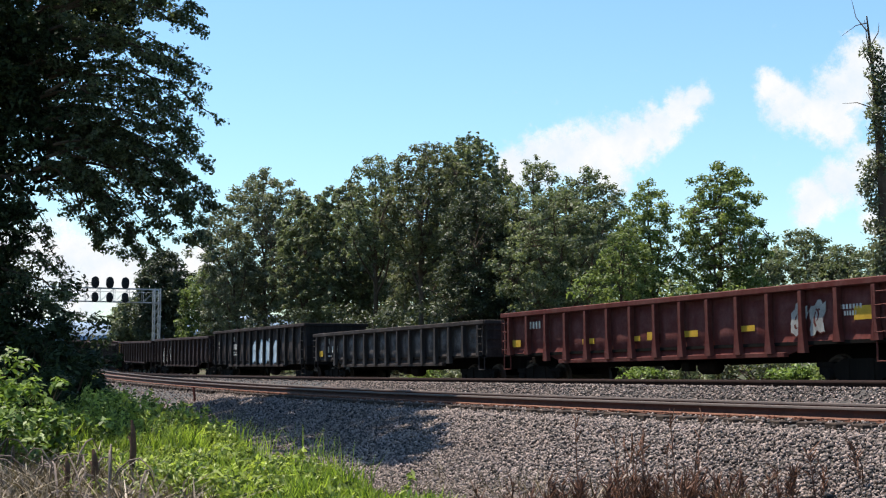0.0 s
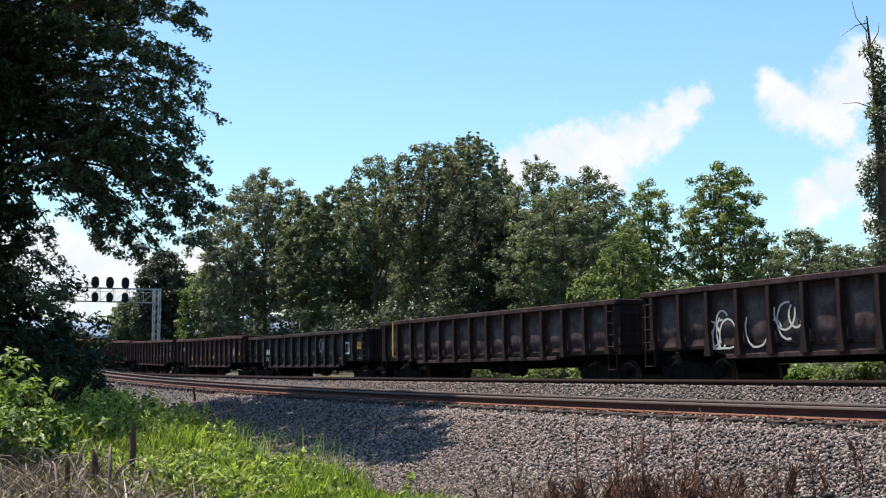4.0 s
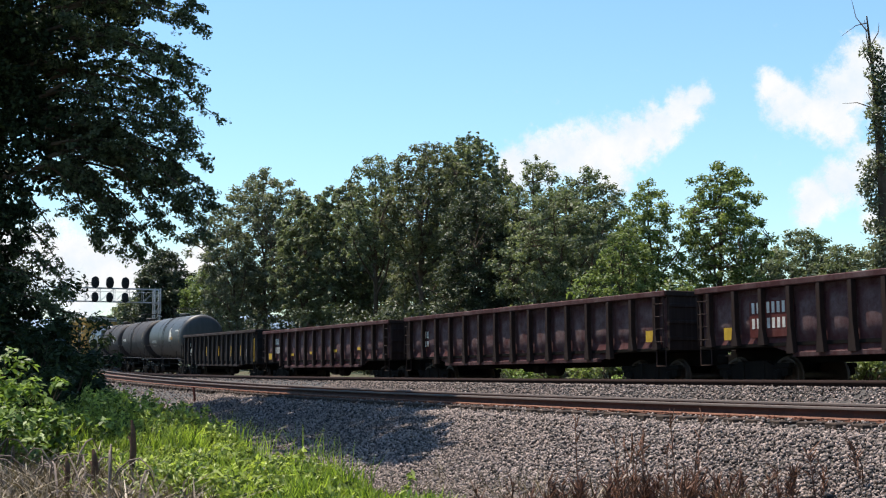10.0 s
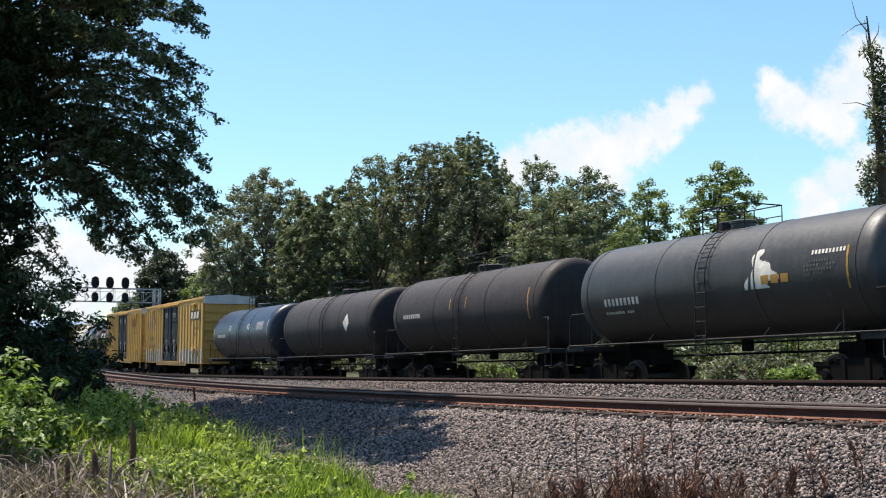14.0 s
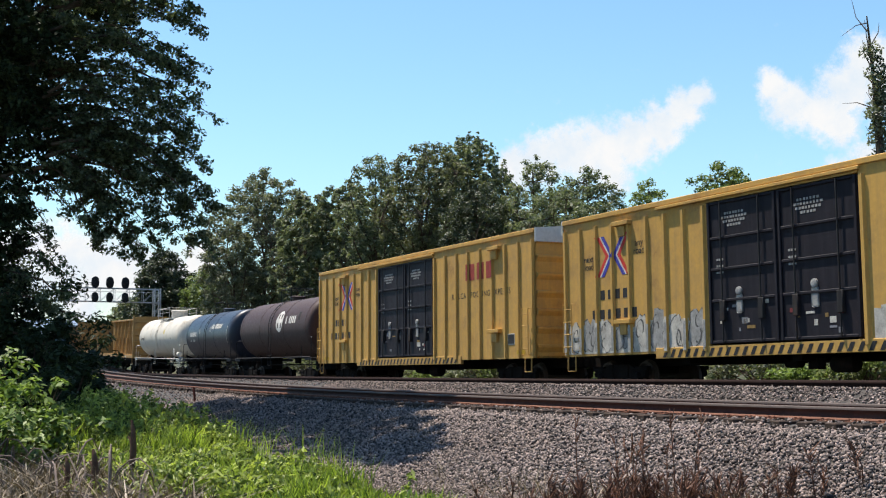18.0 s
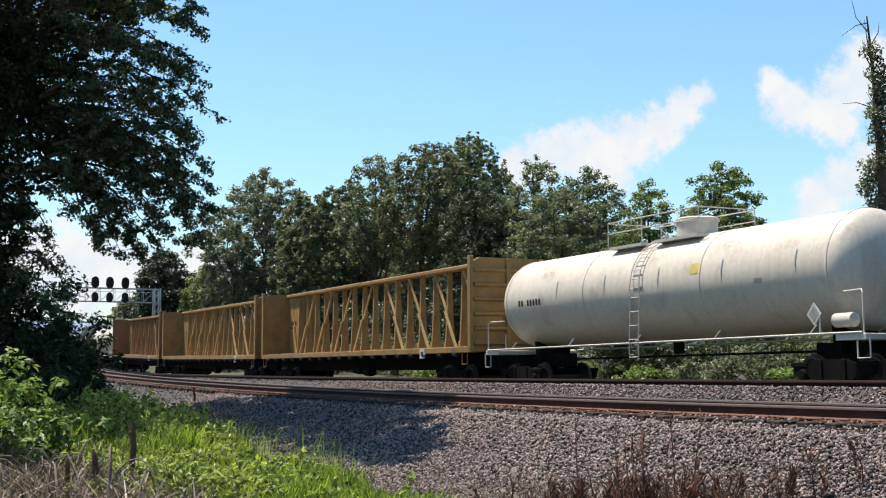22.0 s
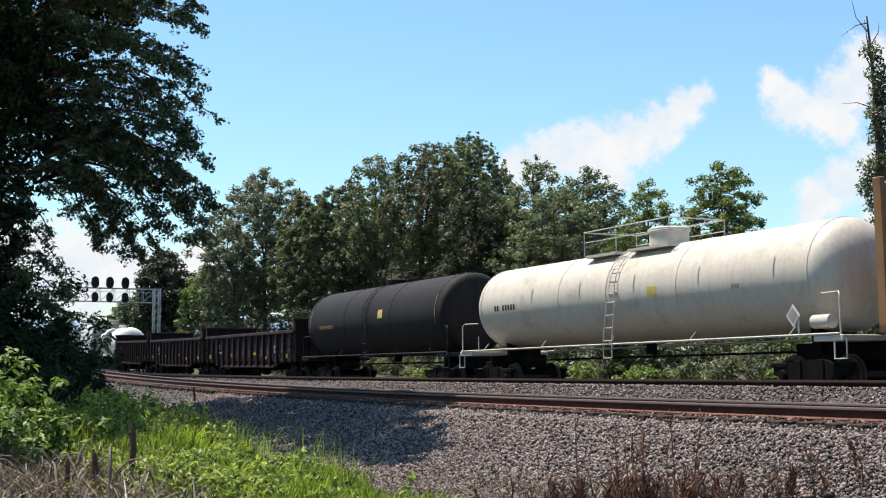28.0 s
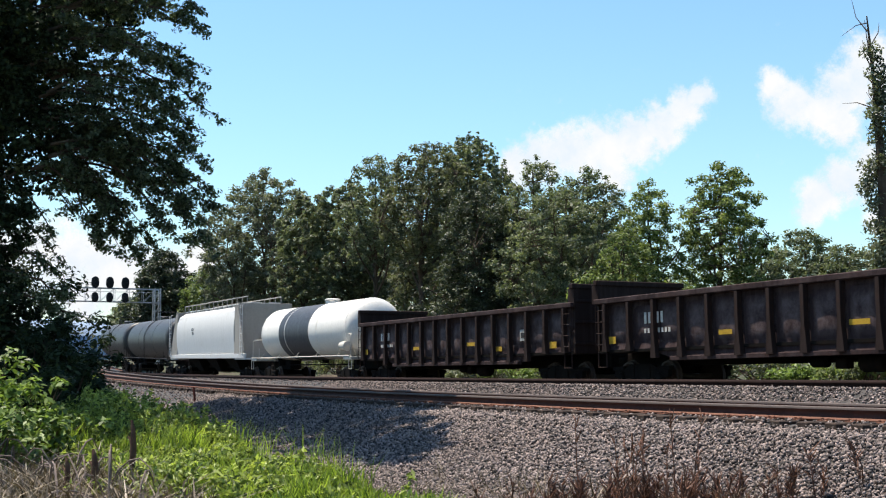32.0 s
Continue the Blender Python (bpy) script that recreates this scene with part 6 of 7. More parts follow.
def blades(rng, x, y, z, height, width, lean=0.35):
    """Grass blades bending over: three points along each."""
    n = len(x)
    a = rng.uniform(0, 6.283, n)
    dx, dy = np.cos(a), np.sin(a)
    h = height * rng.uniform(0.55, 1.2, n)
    out = lean * h * rng.uniform(0.2, 1.5, n)
    w = width * rng.uniform(0.6, 1.3, n)
    b = rng.uniform(0, 6.283, n)
    sx, sy = np.cos(b) * w / 2, np.sin(b) * w / 2
    p0 = np.stack([x, y, z], 1)
    p1 = p0 + np.stack([dx * out * 0.3, dy * out * 0.3, h * 0.6], 1)
    p2 = p0 + np.stack([dx * out, dy * out, h], 1)
    s = np.stack([sx, sy, np.zeros(n)], 1)
    v = np.stack([p0 - s, p0 + s, p1 + s * 0.9, p1 - s * 0.9, p2 + s * 0.1, p2 - s * 0.1], 1).reshape(-1, 3)
    k = 6 * np.arange(n)[:, None]
    f = np.concatenate([k + np.array([[0, 1, 2, 3]]), k + np.array([[3, 2, 4, 5]])])
    return v, f


def woods():
    """The wood behind the far track."""
    rows = (
        # label, x, y, height, crown radius, leaves, leaf size, low, lean, density, spray
        ("broad dark green tree with silvery leaves, sky between its limbs", -106.0, 39.5, 18.0, 4.5, LEAF_DARK, 0.34, 0.28, 0.0, 1.0, 0.0),
        ("lower spreading tree at the end of the wood", -103.4, 36.0, 13.0, 2.4, LEAF_DARK, 0.32, 0.20, 0.0, 1.0, 0.0),
        ("soft green feathery tree", -88.1, 38.9, 14.4, 3.4, LEAF_MID, 0.28, 0.25, 0.0, 1.05, 0.25),
        ("soft green feathery tree", -93.0, 38.3, 13.9, 2.6, LEAF_MID, 0.29, 0.25, 0.0, 1.0, 0.25),
        ("slender tree with a round head on a bare trunk", -74.2, 35.2, 14.4, 2.2, LEAF_MID, 0.25, 0.48, 0.0, 1.0, 0.0),
        ("tall bronze-green leaning tree with open limbs", -66.2, 34.4, 14.0, 2.5, LEAF_BROWN, 0.23, 0.44, 0.02, 1.05, 0.0),
        ("tall thin tree with upright feathery sprays", -69.5, 39.6, 15.1, 2.8, LEAF_MID, 0.22, 0.38, 0.0, 0.92, 0.5),
        ("dark dense tree hung with vines", -56.9, 33.4, 10.2, 2.3, LEAF_VINE_SHADE, 0.20, 0.04, 0.0, 1.25, 0.0),
        ("upright green tree with silvery leaves", -54.1, 34.5, 11.3, 1.7, LEAF_MID, 0.20, 0.22, 0.0, 1.05, 0.0),
        ("rounded green tree with silvery leaves", -51.2, 35.6, 10.4, 2.1, LEAF_MID, 0.20, 0.22, 0.0, 1.05, 0.0),
        ("rounded green tree with hanging limbs", -48.4, 32.4, 9.0, 2.1, LEAF_MID, 0.18, 0.15, 0.0, 1.0, 0.0),
        ("light green young tree by the line", -41.5, 32.5, 8.8, 1.15, LEAF_LIGHT, 0.16, 0.15, 0.0, 1.1, 0.0),
        ("light green spreading tree", -40.1, 35.1, 9.6, 1.65, LEAF_LIGHT, 0.165, 0.12, 0.0, 1.15, 0.0),
        ("yellow-green young tree by the line", -40.5, 30.1, 6.6, 1.2, LEAF_LIGHT, 0.15, 0.08, 0.0, 1.0, 0.0),
        ("hazy green tree further off", -51.4, 47.8, 7.7, 1.8, LEAF_MID, 0.21, 0.1, 0.0, 1.1, 0.0),
        ("hazy green tree further off", -51.7, 51.5, 8.7, 2.2, LEAF_MID, 0.21, 0.1, 0.0, 1.1, 0.0),
        ("hazy green tree further off", -49.2, 51.9, 7.6, 2.0, LEAF_MID, 0.21, 0.1, 0.0, 1.1, 0.0),
        ("dark green tree wrapped in vines", -147.8, 42.2, 14.6, 3.2, LEAF_VINE_SHADE, 0.42, 0.02, 0.0, 1.7, 0.0),
        ("yellow-green tree beyond the signal bridge", -135.6, 43.9, 11.9, 2.8, LEAF_LIGHT, 0.38, 0.04, 0.0, 1.6, 0.0),
        ("green bushy tree beyond the signal bridge", -158.5, 41.9, 9.9, 3.3, LEAF_MID, 0.44, 0.02, 0.0, 1.6, 0.0),
        # the second row, which closes the wood
        ("shaded tree deeper in the wood", -112.2, 44.8, 13.4, 3.6, LEAF_DARK, 0.36, 0.1, 0.0, 1.0, 0.0),
        ("shaded tree deeper in the wood", -95.5, 44.2, 11.9, 3.9, LEAF_DARK, 0.34, 0.02, 0.0, 1.15, 0.0),
        ("shaded tree deeper in the wood", -84.3, 43.8, 11.6, 3.7, LEAF_MID, 0.31, 0.02, 0.0, 1.15, 0.0),
        ("shaded tree deeper in the wood", -76.5, 41.0, 11.0, 3.2, LEAF_DARK, 0.29, 0.02, 0.0, 1.15, 0.0),
        ("shaded tree deeper in the wood", -69.9, 43.0, 11.2, 3.2, LEAF_DARK, 0.27, 0.02, 0.0, 1.15, 0.0),
        ("shaded tree deeper in the wood", -60.5, 39.5, 10.0, 2.8, LEAF_DARK, 0.24, 0.02, 0.0, 1.15, 0.0),
        ("shaded tree deeper in the wood", -60.0, 43.5, 9.4, 2.8, LEAF_DARK, 0.24, 0.02, 0.0, 1.1, 0.0),
        ("shaded tree deeper in the wood", -126.0, 45.0, 11.0, 3.6, LEAF_VINE_SHADE, 0.38, 0.02, 0.0, 1.1, 0.0),
    )
    for k, (lab, x, y, h, r, leaf, size, low, lean, dense, spray) in enumerate(rows):
        tree(lab, x, y, h * (1.035 if k < 11 else 1.0), r * (1.2 if k < 17 else 1.05), leaf, 100 + k, size, low, lean, dense, spray)
    rng = random.Random(12)
    s = -112.0
    k = 0
    while s < -18:
        v = rng.uniform(27.6, 30.0)
        h = rng.uniform(1.2, 2.6)
        shrub("leafy green bush behind the train", s, v + bend(s)[0], h, rng.uniform(1.0, 1.6), rng.choice((LEAF_VINE_SHADE, LEAF_MID, LEAF_DARK)), 300 + k, 1300, 0.13 + 0.0007 * -s)
        s += rng.uniform(1.7, 3.2)
        k += 1
    s = -52.0
    while s < -13.0:
        v = rng.uniform(24.9, 26.3)
        if noise.noise((s * 0.35, 1.0, 0.0)) > 0.02:
            shrub("low sunlit green bush beside the far track", s, v + bend(s)[0], rng.uniform(0.45, 0.95), rng.uniform(0.45, 0.8), rng.choice((LEAF_BUSH, LEAF_LIGHT, LEAF_MID)), 900 + k, 700, 0.13, base=bed_height(s, v))
        s += rng.uniform(0.7, 1.2)
        k += 1
    for s, v, h in ((-100, 33, 4.5), (-88, 33, 4.0), (-78, 32, 5), (-70, 32, 4), (-62, 31.2, 4.2), (-56, 31, 3.6), (-49, 31.5, 3.5), (-43.5, 32, 3.2), (-42, 32.5, 4.4), (-38.5, 32.5, 4.2), (-36, 33, 3.0), (-31, 34, 3.2), (-27, 33, 2.6), (-34, 38, 4.5), (-40, 40, 5), (-46, 42, 5), (-128, 35, 5), (-140, 35, 5), (-118, 36, 4.6), (-108, 36, 4.8), (-98, 37, 4.6), (-90, 37, 4.6), (-82, 37, 4.4), (-74, 36, 4.2), (-66, 36, 4.2), (-58, 36, 3.8)):
        # beyond station -44 the darker leaves paint the shade of the crowns
        shrub("dark undergrowth at the edge of the wood", s, v + bend(s)[0], h, 2.6, LEAF_VINE_SHADE if s < -44 else LEAF_LIGHT if s > -42.5 and v < 34 else LEAF_MID, 500 - int(s), 3200, 0.22, "undergrowth of the wood")


def vine_snag():
    """Bare trunk wrapped in vines, with dead twigs at its top."""
    rng = np.random.default_rng(77)
    x, y, h = -26.6, 29.6, 12.4
    sn = thing("dead_tree", "dead grey trunk wrapped in dark vines, bare twigs at the top", "tree")
    g = Geo().tube([(x, y, -0.2), (x + 0.1, y, 4.0), (x - 0.05, y, 8.0), (x - 0.25, y + 0.05, 10.3), (x - 0.42, y, h)], [0.22, 0.18, 0.13, 0.07, 0.02], 8)
    for k in range(18):
        z = 7.6 + 0.27 * k
        d = rng.normal(size=3) * 0.5 + np.array([0, 0, 0.45])
        p = np.array([x - 0.1 - 0.02 * k, y, z])
        g.tube([p, p + d * 0.6, p + d * 1.1 + rng.normal(size=3) * 0.15], [0.022, 0.014, 0.004], 5)
    part("trunk", g, BARK, sn, smooth=40)
    cs = [(x + rng.normal() * 0.16, y + rng.normal() * 0.2, z) for z in np.linspace(0.4, 11.2, 50)]
    rs = [0.72 - 0.42 * (c[2] / 11.2) + 0.12 * rng.uniform(-1, 1) for c in cs]
    v, f = leaf_cloud(rng, cs, np.maximum(rs, 0.16), 16000, 0.13, droop=0.6)
    part("vines", raw_mesh("vines", v, f, LEAF_DARK), None, sn, "dark green climbing vines")


SWAY = []


def near_tree():
    """The big tree at the edge of the ditch; its boughs stir in the wind."""
    rng = np.random.default_rng(42)
    tr = thing("tree", "large dark green tree with drooping boughs beside the track", "tree")
    base = (-34.4, 5.2, 0.0)
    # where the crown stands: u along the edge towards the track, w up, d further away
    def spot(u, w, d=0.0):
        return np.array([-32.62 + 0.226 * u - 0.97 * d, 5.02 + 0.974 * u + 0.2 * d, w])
    # the close crown round the trunk with boughs added out of view to shade the thicket, then high limbs out of view
    # that reach over the ballast and shadow it: centre, radius, fullness
    boughs = (
        ((-33.0, 5.3, 9.8), 1.8, 1.5), ((-33.2, 5.1, 8.8), 1.4, 1.5), ((-33.4, 5.4, 6.6), 1.25, 1.2), ((-32.9, 5.2, 7.9), 1.5, 1.2), ((-33.6, 6.6, 11.4), 1.5, 0.4), ((-33.8, 6.4, 9.0), 1.2, 0.6),
        ((-32.6, 5.0, 4.3), 1.0, 1.2), ((-32.8, 5.3, 3.0), 1.0, 1.2), ((-32.9, 5.3, 1.9), 1.1, 1.2), ((-35.0, 5.0, 11.5), 2.4, 0.6), ((-36.0, 4.3, 6.5), 2.0, 1.0), ((-32.5, 5.0, 5.4), 1.1, 1.2),
        ((-32.8, 3.2, 12.6), 2.3, 1.6), ((-30.6, 3.6, 13.4), 1.9, 1.6), ((-32.0, 2.4, 10.0), 2.0, 1.5), ((-34.6, 4.2, 14.4), 2.2, 1.2), ((-32.6, 6.0, 15.0), 1.8, 1.0),
        ((-40.5, 8.6, 14.0), 2.3, 2.6), ((-37.5, 9.2, 14.8), 2.4, 3.0), ((-34.5, 9.0, 15.2), 2.3, 3.0), ((-31.6, 8.8, 15.4), 2.0, 3.0), ((-29.0, 8.2, 15.5), 1.75, 3.0), ((-27.0, 7.8, 15.4), 1.4, 2.4), ((-25.4, 7.4, 15.2), 1.0, 1.8), ((-30.2, 10.3, 16.0), 1.3, 2.0),
        ((-38.5, 11.0, 16.0), 1.7, 2.6), ((-35.2, 11.0, 16.2), 1.7, 2.6), ((-32.6, 10.5, 16.2), 1.5, 2.6), ((-41.0, 7.0, 11.0), 2.6, 1.0),
    )
    g = Geo()
    trunk = [(base[0] + 0.05 * math.sin(k), base[1] - 0.3 + 0.05 * math.cos(2 * k), 2.1 * k - 0.2) for k in range(8)]
    g.tube(trunk, [0.46, 0.38, 0.36, 0.34, 0.30, 0.26, 0.20, 0.14], 10)
    for c, r, q in boughs:
        h = clampf(c[2] - 2.5, 1.5, 13.0)
        a = np.array([base[0], base[1] - 0.3, h])
        mid = a + (np.array(c) - a) * 0.5 + np.array([0, 0, 0.5])
        g.tube([a, (a + mid) / 2 + rng.normal(size=3) * 0.1, mid, c], [0.13, 0.10, 0.07, 0.02], 6)
    part("trunk", g, BARK, tr, smooth=40)
    for k, (c, r, q) in enumerate(boughs):
        n = int(26 + 22 * r * r)
        d = rng.normal(size=(n, 3))
        d /= np.linalg.norm(d, axis=1)[:, None]
        cs = d * r * (rng.uniform(0.15, 1.1, n) ** 0.7)[:, None] * np.array([1, 1, 0.8])
        cs[:, 2] -= 0.12 * (cs[:, 0] ** 2 + cs[:, 1] ** 2)
        v, f = leaf_cloud(rng, cs, rng.uniform(0.16, 0.36, n) * (0.75 + 0.25 * r), int((1250 * r * r + 360) * q), 0.15, droop=0.5)
        # inner crown takes the darker leaf copy to paint its own shade
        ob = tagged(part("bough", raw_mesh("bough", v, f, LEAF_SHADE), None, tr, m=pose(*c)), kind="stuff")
        SWAY.append((ob, c, k, 1.1 if r < 1.5 else 0.6))
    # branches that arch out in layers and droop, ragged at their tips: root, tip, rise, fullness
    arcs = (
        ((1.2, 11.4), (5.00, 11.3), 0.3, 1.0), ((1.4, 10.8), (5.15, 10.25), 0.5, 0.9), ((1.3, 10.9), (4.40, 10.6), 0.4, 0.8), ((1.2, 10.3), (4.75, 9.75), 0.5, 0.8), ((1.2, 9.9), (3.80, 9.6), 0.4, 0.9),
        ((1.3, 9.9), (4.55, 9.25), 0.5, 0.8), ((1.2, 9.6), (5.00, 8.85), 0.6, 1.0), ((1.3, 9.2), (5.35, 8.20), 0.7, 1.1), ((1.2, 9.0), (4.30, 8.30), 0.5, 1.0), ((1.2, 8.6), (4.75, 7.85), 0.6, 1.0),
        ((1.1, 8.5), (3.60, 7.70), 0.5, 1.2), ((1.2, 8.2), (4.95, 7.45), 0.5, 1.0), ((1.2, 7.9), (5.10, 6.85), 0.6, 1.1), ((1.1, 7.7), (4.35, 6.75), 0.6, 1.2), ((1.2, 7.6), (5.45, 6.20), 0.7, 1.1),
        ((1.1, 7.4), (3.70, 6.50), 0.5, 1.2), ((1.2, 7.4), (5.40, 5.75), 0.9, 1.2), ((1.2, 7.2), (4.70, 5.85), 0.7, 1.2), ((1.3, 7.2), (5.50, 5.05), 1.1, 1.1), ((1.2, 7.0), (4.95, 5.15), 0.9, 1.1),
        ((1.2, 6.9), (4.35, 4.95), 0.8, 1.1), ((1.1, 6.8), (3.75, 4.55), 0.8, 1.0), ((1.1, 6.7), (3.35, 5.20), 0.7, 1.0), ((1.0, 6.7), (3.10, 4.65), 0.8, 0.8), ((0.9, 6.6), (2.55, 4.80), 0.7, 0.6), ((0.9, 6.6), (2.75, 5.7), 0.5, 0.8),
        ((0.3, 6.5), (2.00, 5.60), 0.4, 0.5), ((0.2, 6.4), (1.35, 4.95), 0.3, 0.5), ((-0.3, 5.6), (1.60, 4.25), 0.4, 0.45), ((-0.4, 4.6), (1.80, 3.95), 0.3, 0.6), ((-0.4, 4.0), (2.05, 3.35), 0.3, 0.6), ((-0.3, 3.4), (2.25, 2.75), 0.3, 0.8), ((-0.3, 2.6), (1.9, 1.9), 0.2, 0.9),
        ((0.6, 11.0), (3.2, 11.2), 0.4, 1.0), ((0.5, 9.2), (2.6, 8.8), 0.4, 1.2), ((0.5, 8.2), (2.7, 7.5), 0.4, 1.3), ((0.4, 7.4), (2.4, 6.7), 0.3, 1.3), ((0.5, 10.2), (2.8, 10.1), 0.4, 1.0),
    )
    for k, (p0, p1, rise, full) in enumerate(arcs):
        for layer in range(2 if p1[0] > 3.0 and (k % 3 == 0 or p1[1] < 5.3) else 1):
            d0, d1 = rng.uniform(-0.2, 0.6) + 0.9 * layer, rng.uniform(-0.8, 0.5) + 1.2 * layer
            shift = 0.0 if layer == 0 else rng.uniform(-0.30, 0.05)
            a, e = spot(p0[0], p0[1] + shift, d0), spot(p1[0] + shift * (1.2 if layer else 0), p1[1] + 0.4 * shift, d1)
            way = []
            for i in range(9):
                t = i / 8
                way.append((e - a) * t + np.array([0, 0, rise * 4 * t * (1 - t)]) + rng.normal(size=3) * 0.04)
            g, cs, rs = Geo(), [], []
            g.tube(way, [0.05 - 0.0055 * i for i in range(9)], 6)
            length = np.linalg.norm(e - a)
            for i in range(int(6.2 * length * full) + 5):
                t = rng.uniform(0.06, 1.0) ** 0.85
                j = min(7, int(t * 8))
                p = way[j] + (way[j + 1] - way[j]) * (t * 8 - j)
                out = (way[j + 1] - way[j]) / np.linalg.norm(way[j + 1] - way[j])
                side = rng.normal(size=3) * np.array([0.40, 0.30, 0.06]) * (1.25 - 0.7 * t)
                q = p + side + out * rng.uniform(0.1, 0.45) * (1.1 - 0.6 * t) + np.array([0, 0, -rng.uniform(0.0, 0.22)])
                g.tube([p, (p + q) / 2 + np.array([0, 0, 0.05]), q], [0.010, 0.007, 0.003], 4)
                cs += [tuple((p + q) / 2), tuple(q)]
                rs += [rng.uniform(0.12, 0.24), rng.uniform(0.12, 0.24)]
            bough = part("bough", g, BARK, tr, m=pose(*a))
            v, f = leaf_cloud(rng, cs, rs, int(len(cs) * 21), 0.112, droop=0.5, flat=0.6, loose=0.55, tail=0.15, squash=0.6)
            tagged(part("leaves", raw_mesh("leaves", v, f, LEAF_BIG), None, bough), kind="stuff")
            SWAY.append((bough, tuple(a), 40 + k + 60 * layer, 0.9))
    # thicket at its foot in darker leaves that paint its shade, lit bush before it
    for k, (x, y, h, r) in enumerate(((-33.5, 6.3, 3.4, 1.5), (-33.0, 6.7, 1.7, 0.8), (-35.0, 4.8, 4.2, 2.0), (-36.5, 6.6, 4.4, 1.7), (-39.0, 8.2, 2.1, 1.2), (-43.0, 7.8, 2.0, 1.3), (-52.0, 8.4, 2.5, 1.8), (-47.0, 6.5, 5.5, 2.5), (-32.6, 7.1, 1.2, 0.6), (-30.6, 6.3, 2.2, 0.9), (-29.4, 6.2, 2.0, 0.9), (-28.4, 5.7, 1.7, 0.8), (-31.4, 6.7, 1.6, 0.6), (-27.2, 5.1, 1.5, 0.8), (-30.8, 5.6, 2.8, 1.2))):
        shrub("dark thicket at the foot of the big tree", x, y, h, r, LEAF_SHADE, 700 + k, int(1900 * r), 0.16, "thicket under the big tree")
    for k, (x, y, h, r) in enumerate(((-24.3, 3.7, 2.1, 0.95), (-23.9, 4.5, 1.65, 0.7), (-23.0, 3.5, 1.7, 0.8), (-24.6, 5.0, 1.1, 0.6), (-22.6, 4.3, 1.1, 0.6), (-21.8, 3.5, 1.2, 0.7))):
        shrub("sunlit bush with broad green leaves", x, y, h, r, LEAF_BUSH, 720 + k, 1000, 0.16, "sunlit bushes by the ditch", tufts=34)


DRY = leaf_mat("dry_stalk", (0.035, 0.024, 0.017), (0.27, 0.205, 0.15), 0.1)
RED_DRY = leaf_mat("dry_dock", (0.055, 0.024, 0.017), (0.22, 0.105, 0.068), 0.1)


STAKE = plain("stake_paint", (0.10, 0.028, 0.02), 0.9, 0, 0.4, 12, 0.4)
CANE = plain("grey_cane", (0.20, 0.150, 0.125), 0.9, 0, 0.4, 14, 0.5)
STUMP = plain("broken_stem", (0.10, 0.055, 0.036), 0.95, 0, 0.4, 12, 0.6)


def edge_of_grass(x):
    """How far the green reaches towards the ballast."""
    return min(9.05, 7.85 - 0.17 * (x + 18.0)) + 0.15 * math.sin(x * 0.9) + 0.12 * math.sin(x * 2.7)


def dry_corner(x, y):
    """The patch of dead stalks in front of the ditch."""
    return x > -25.5 and y < 4.40 + 0.075 * (x + 26.0) + 0.25 * noise.noise((x * 1.1, y * 1.1, 5.0))


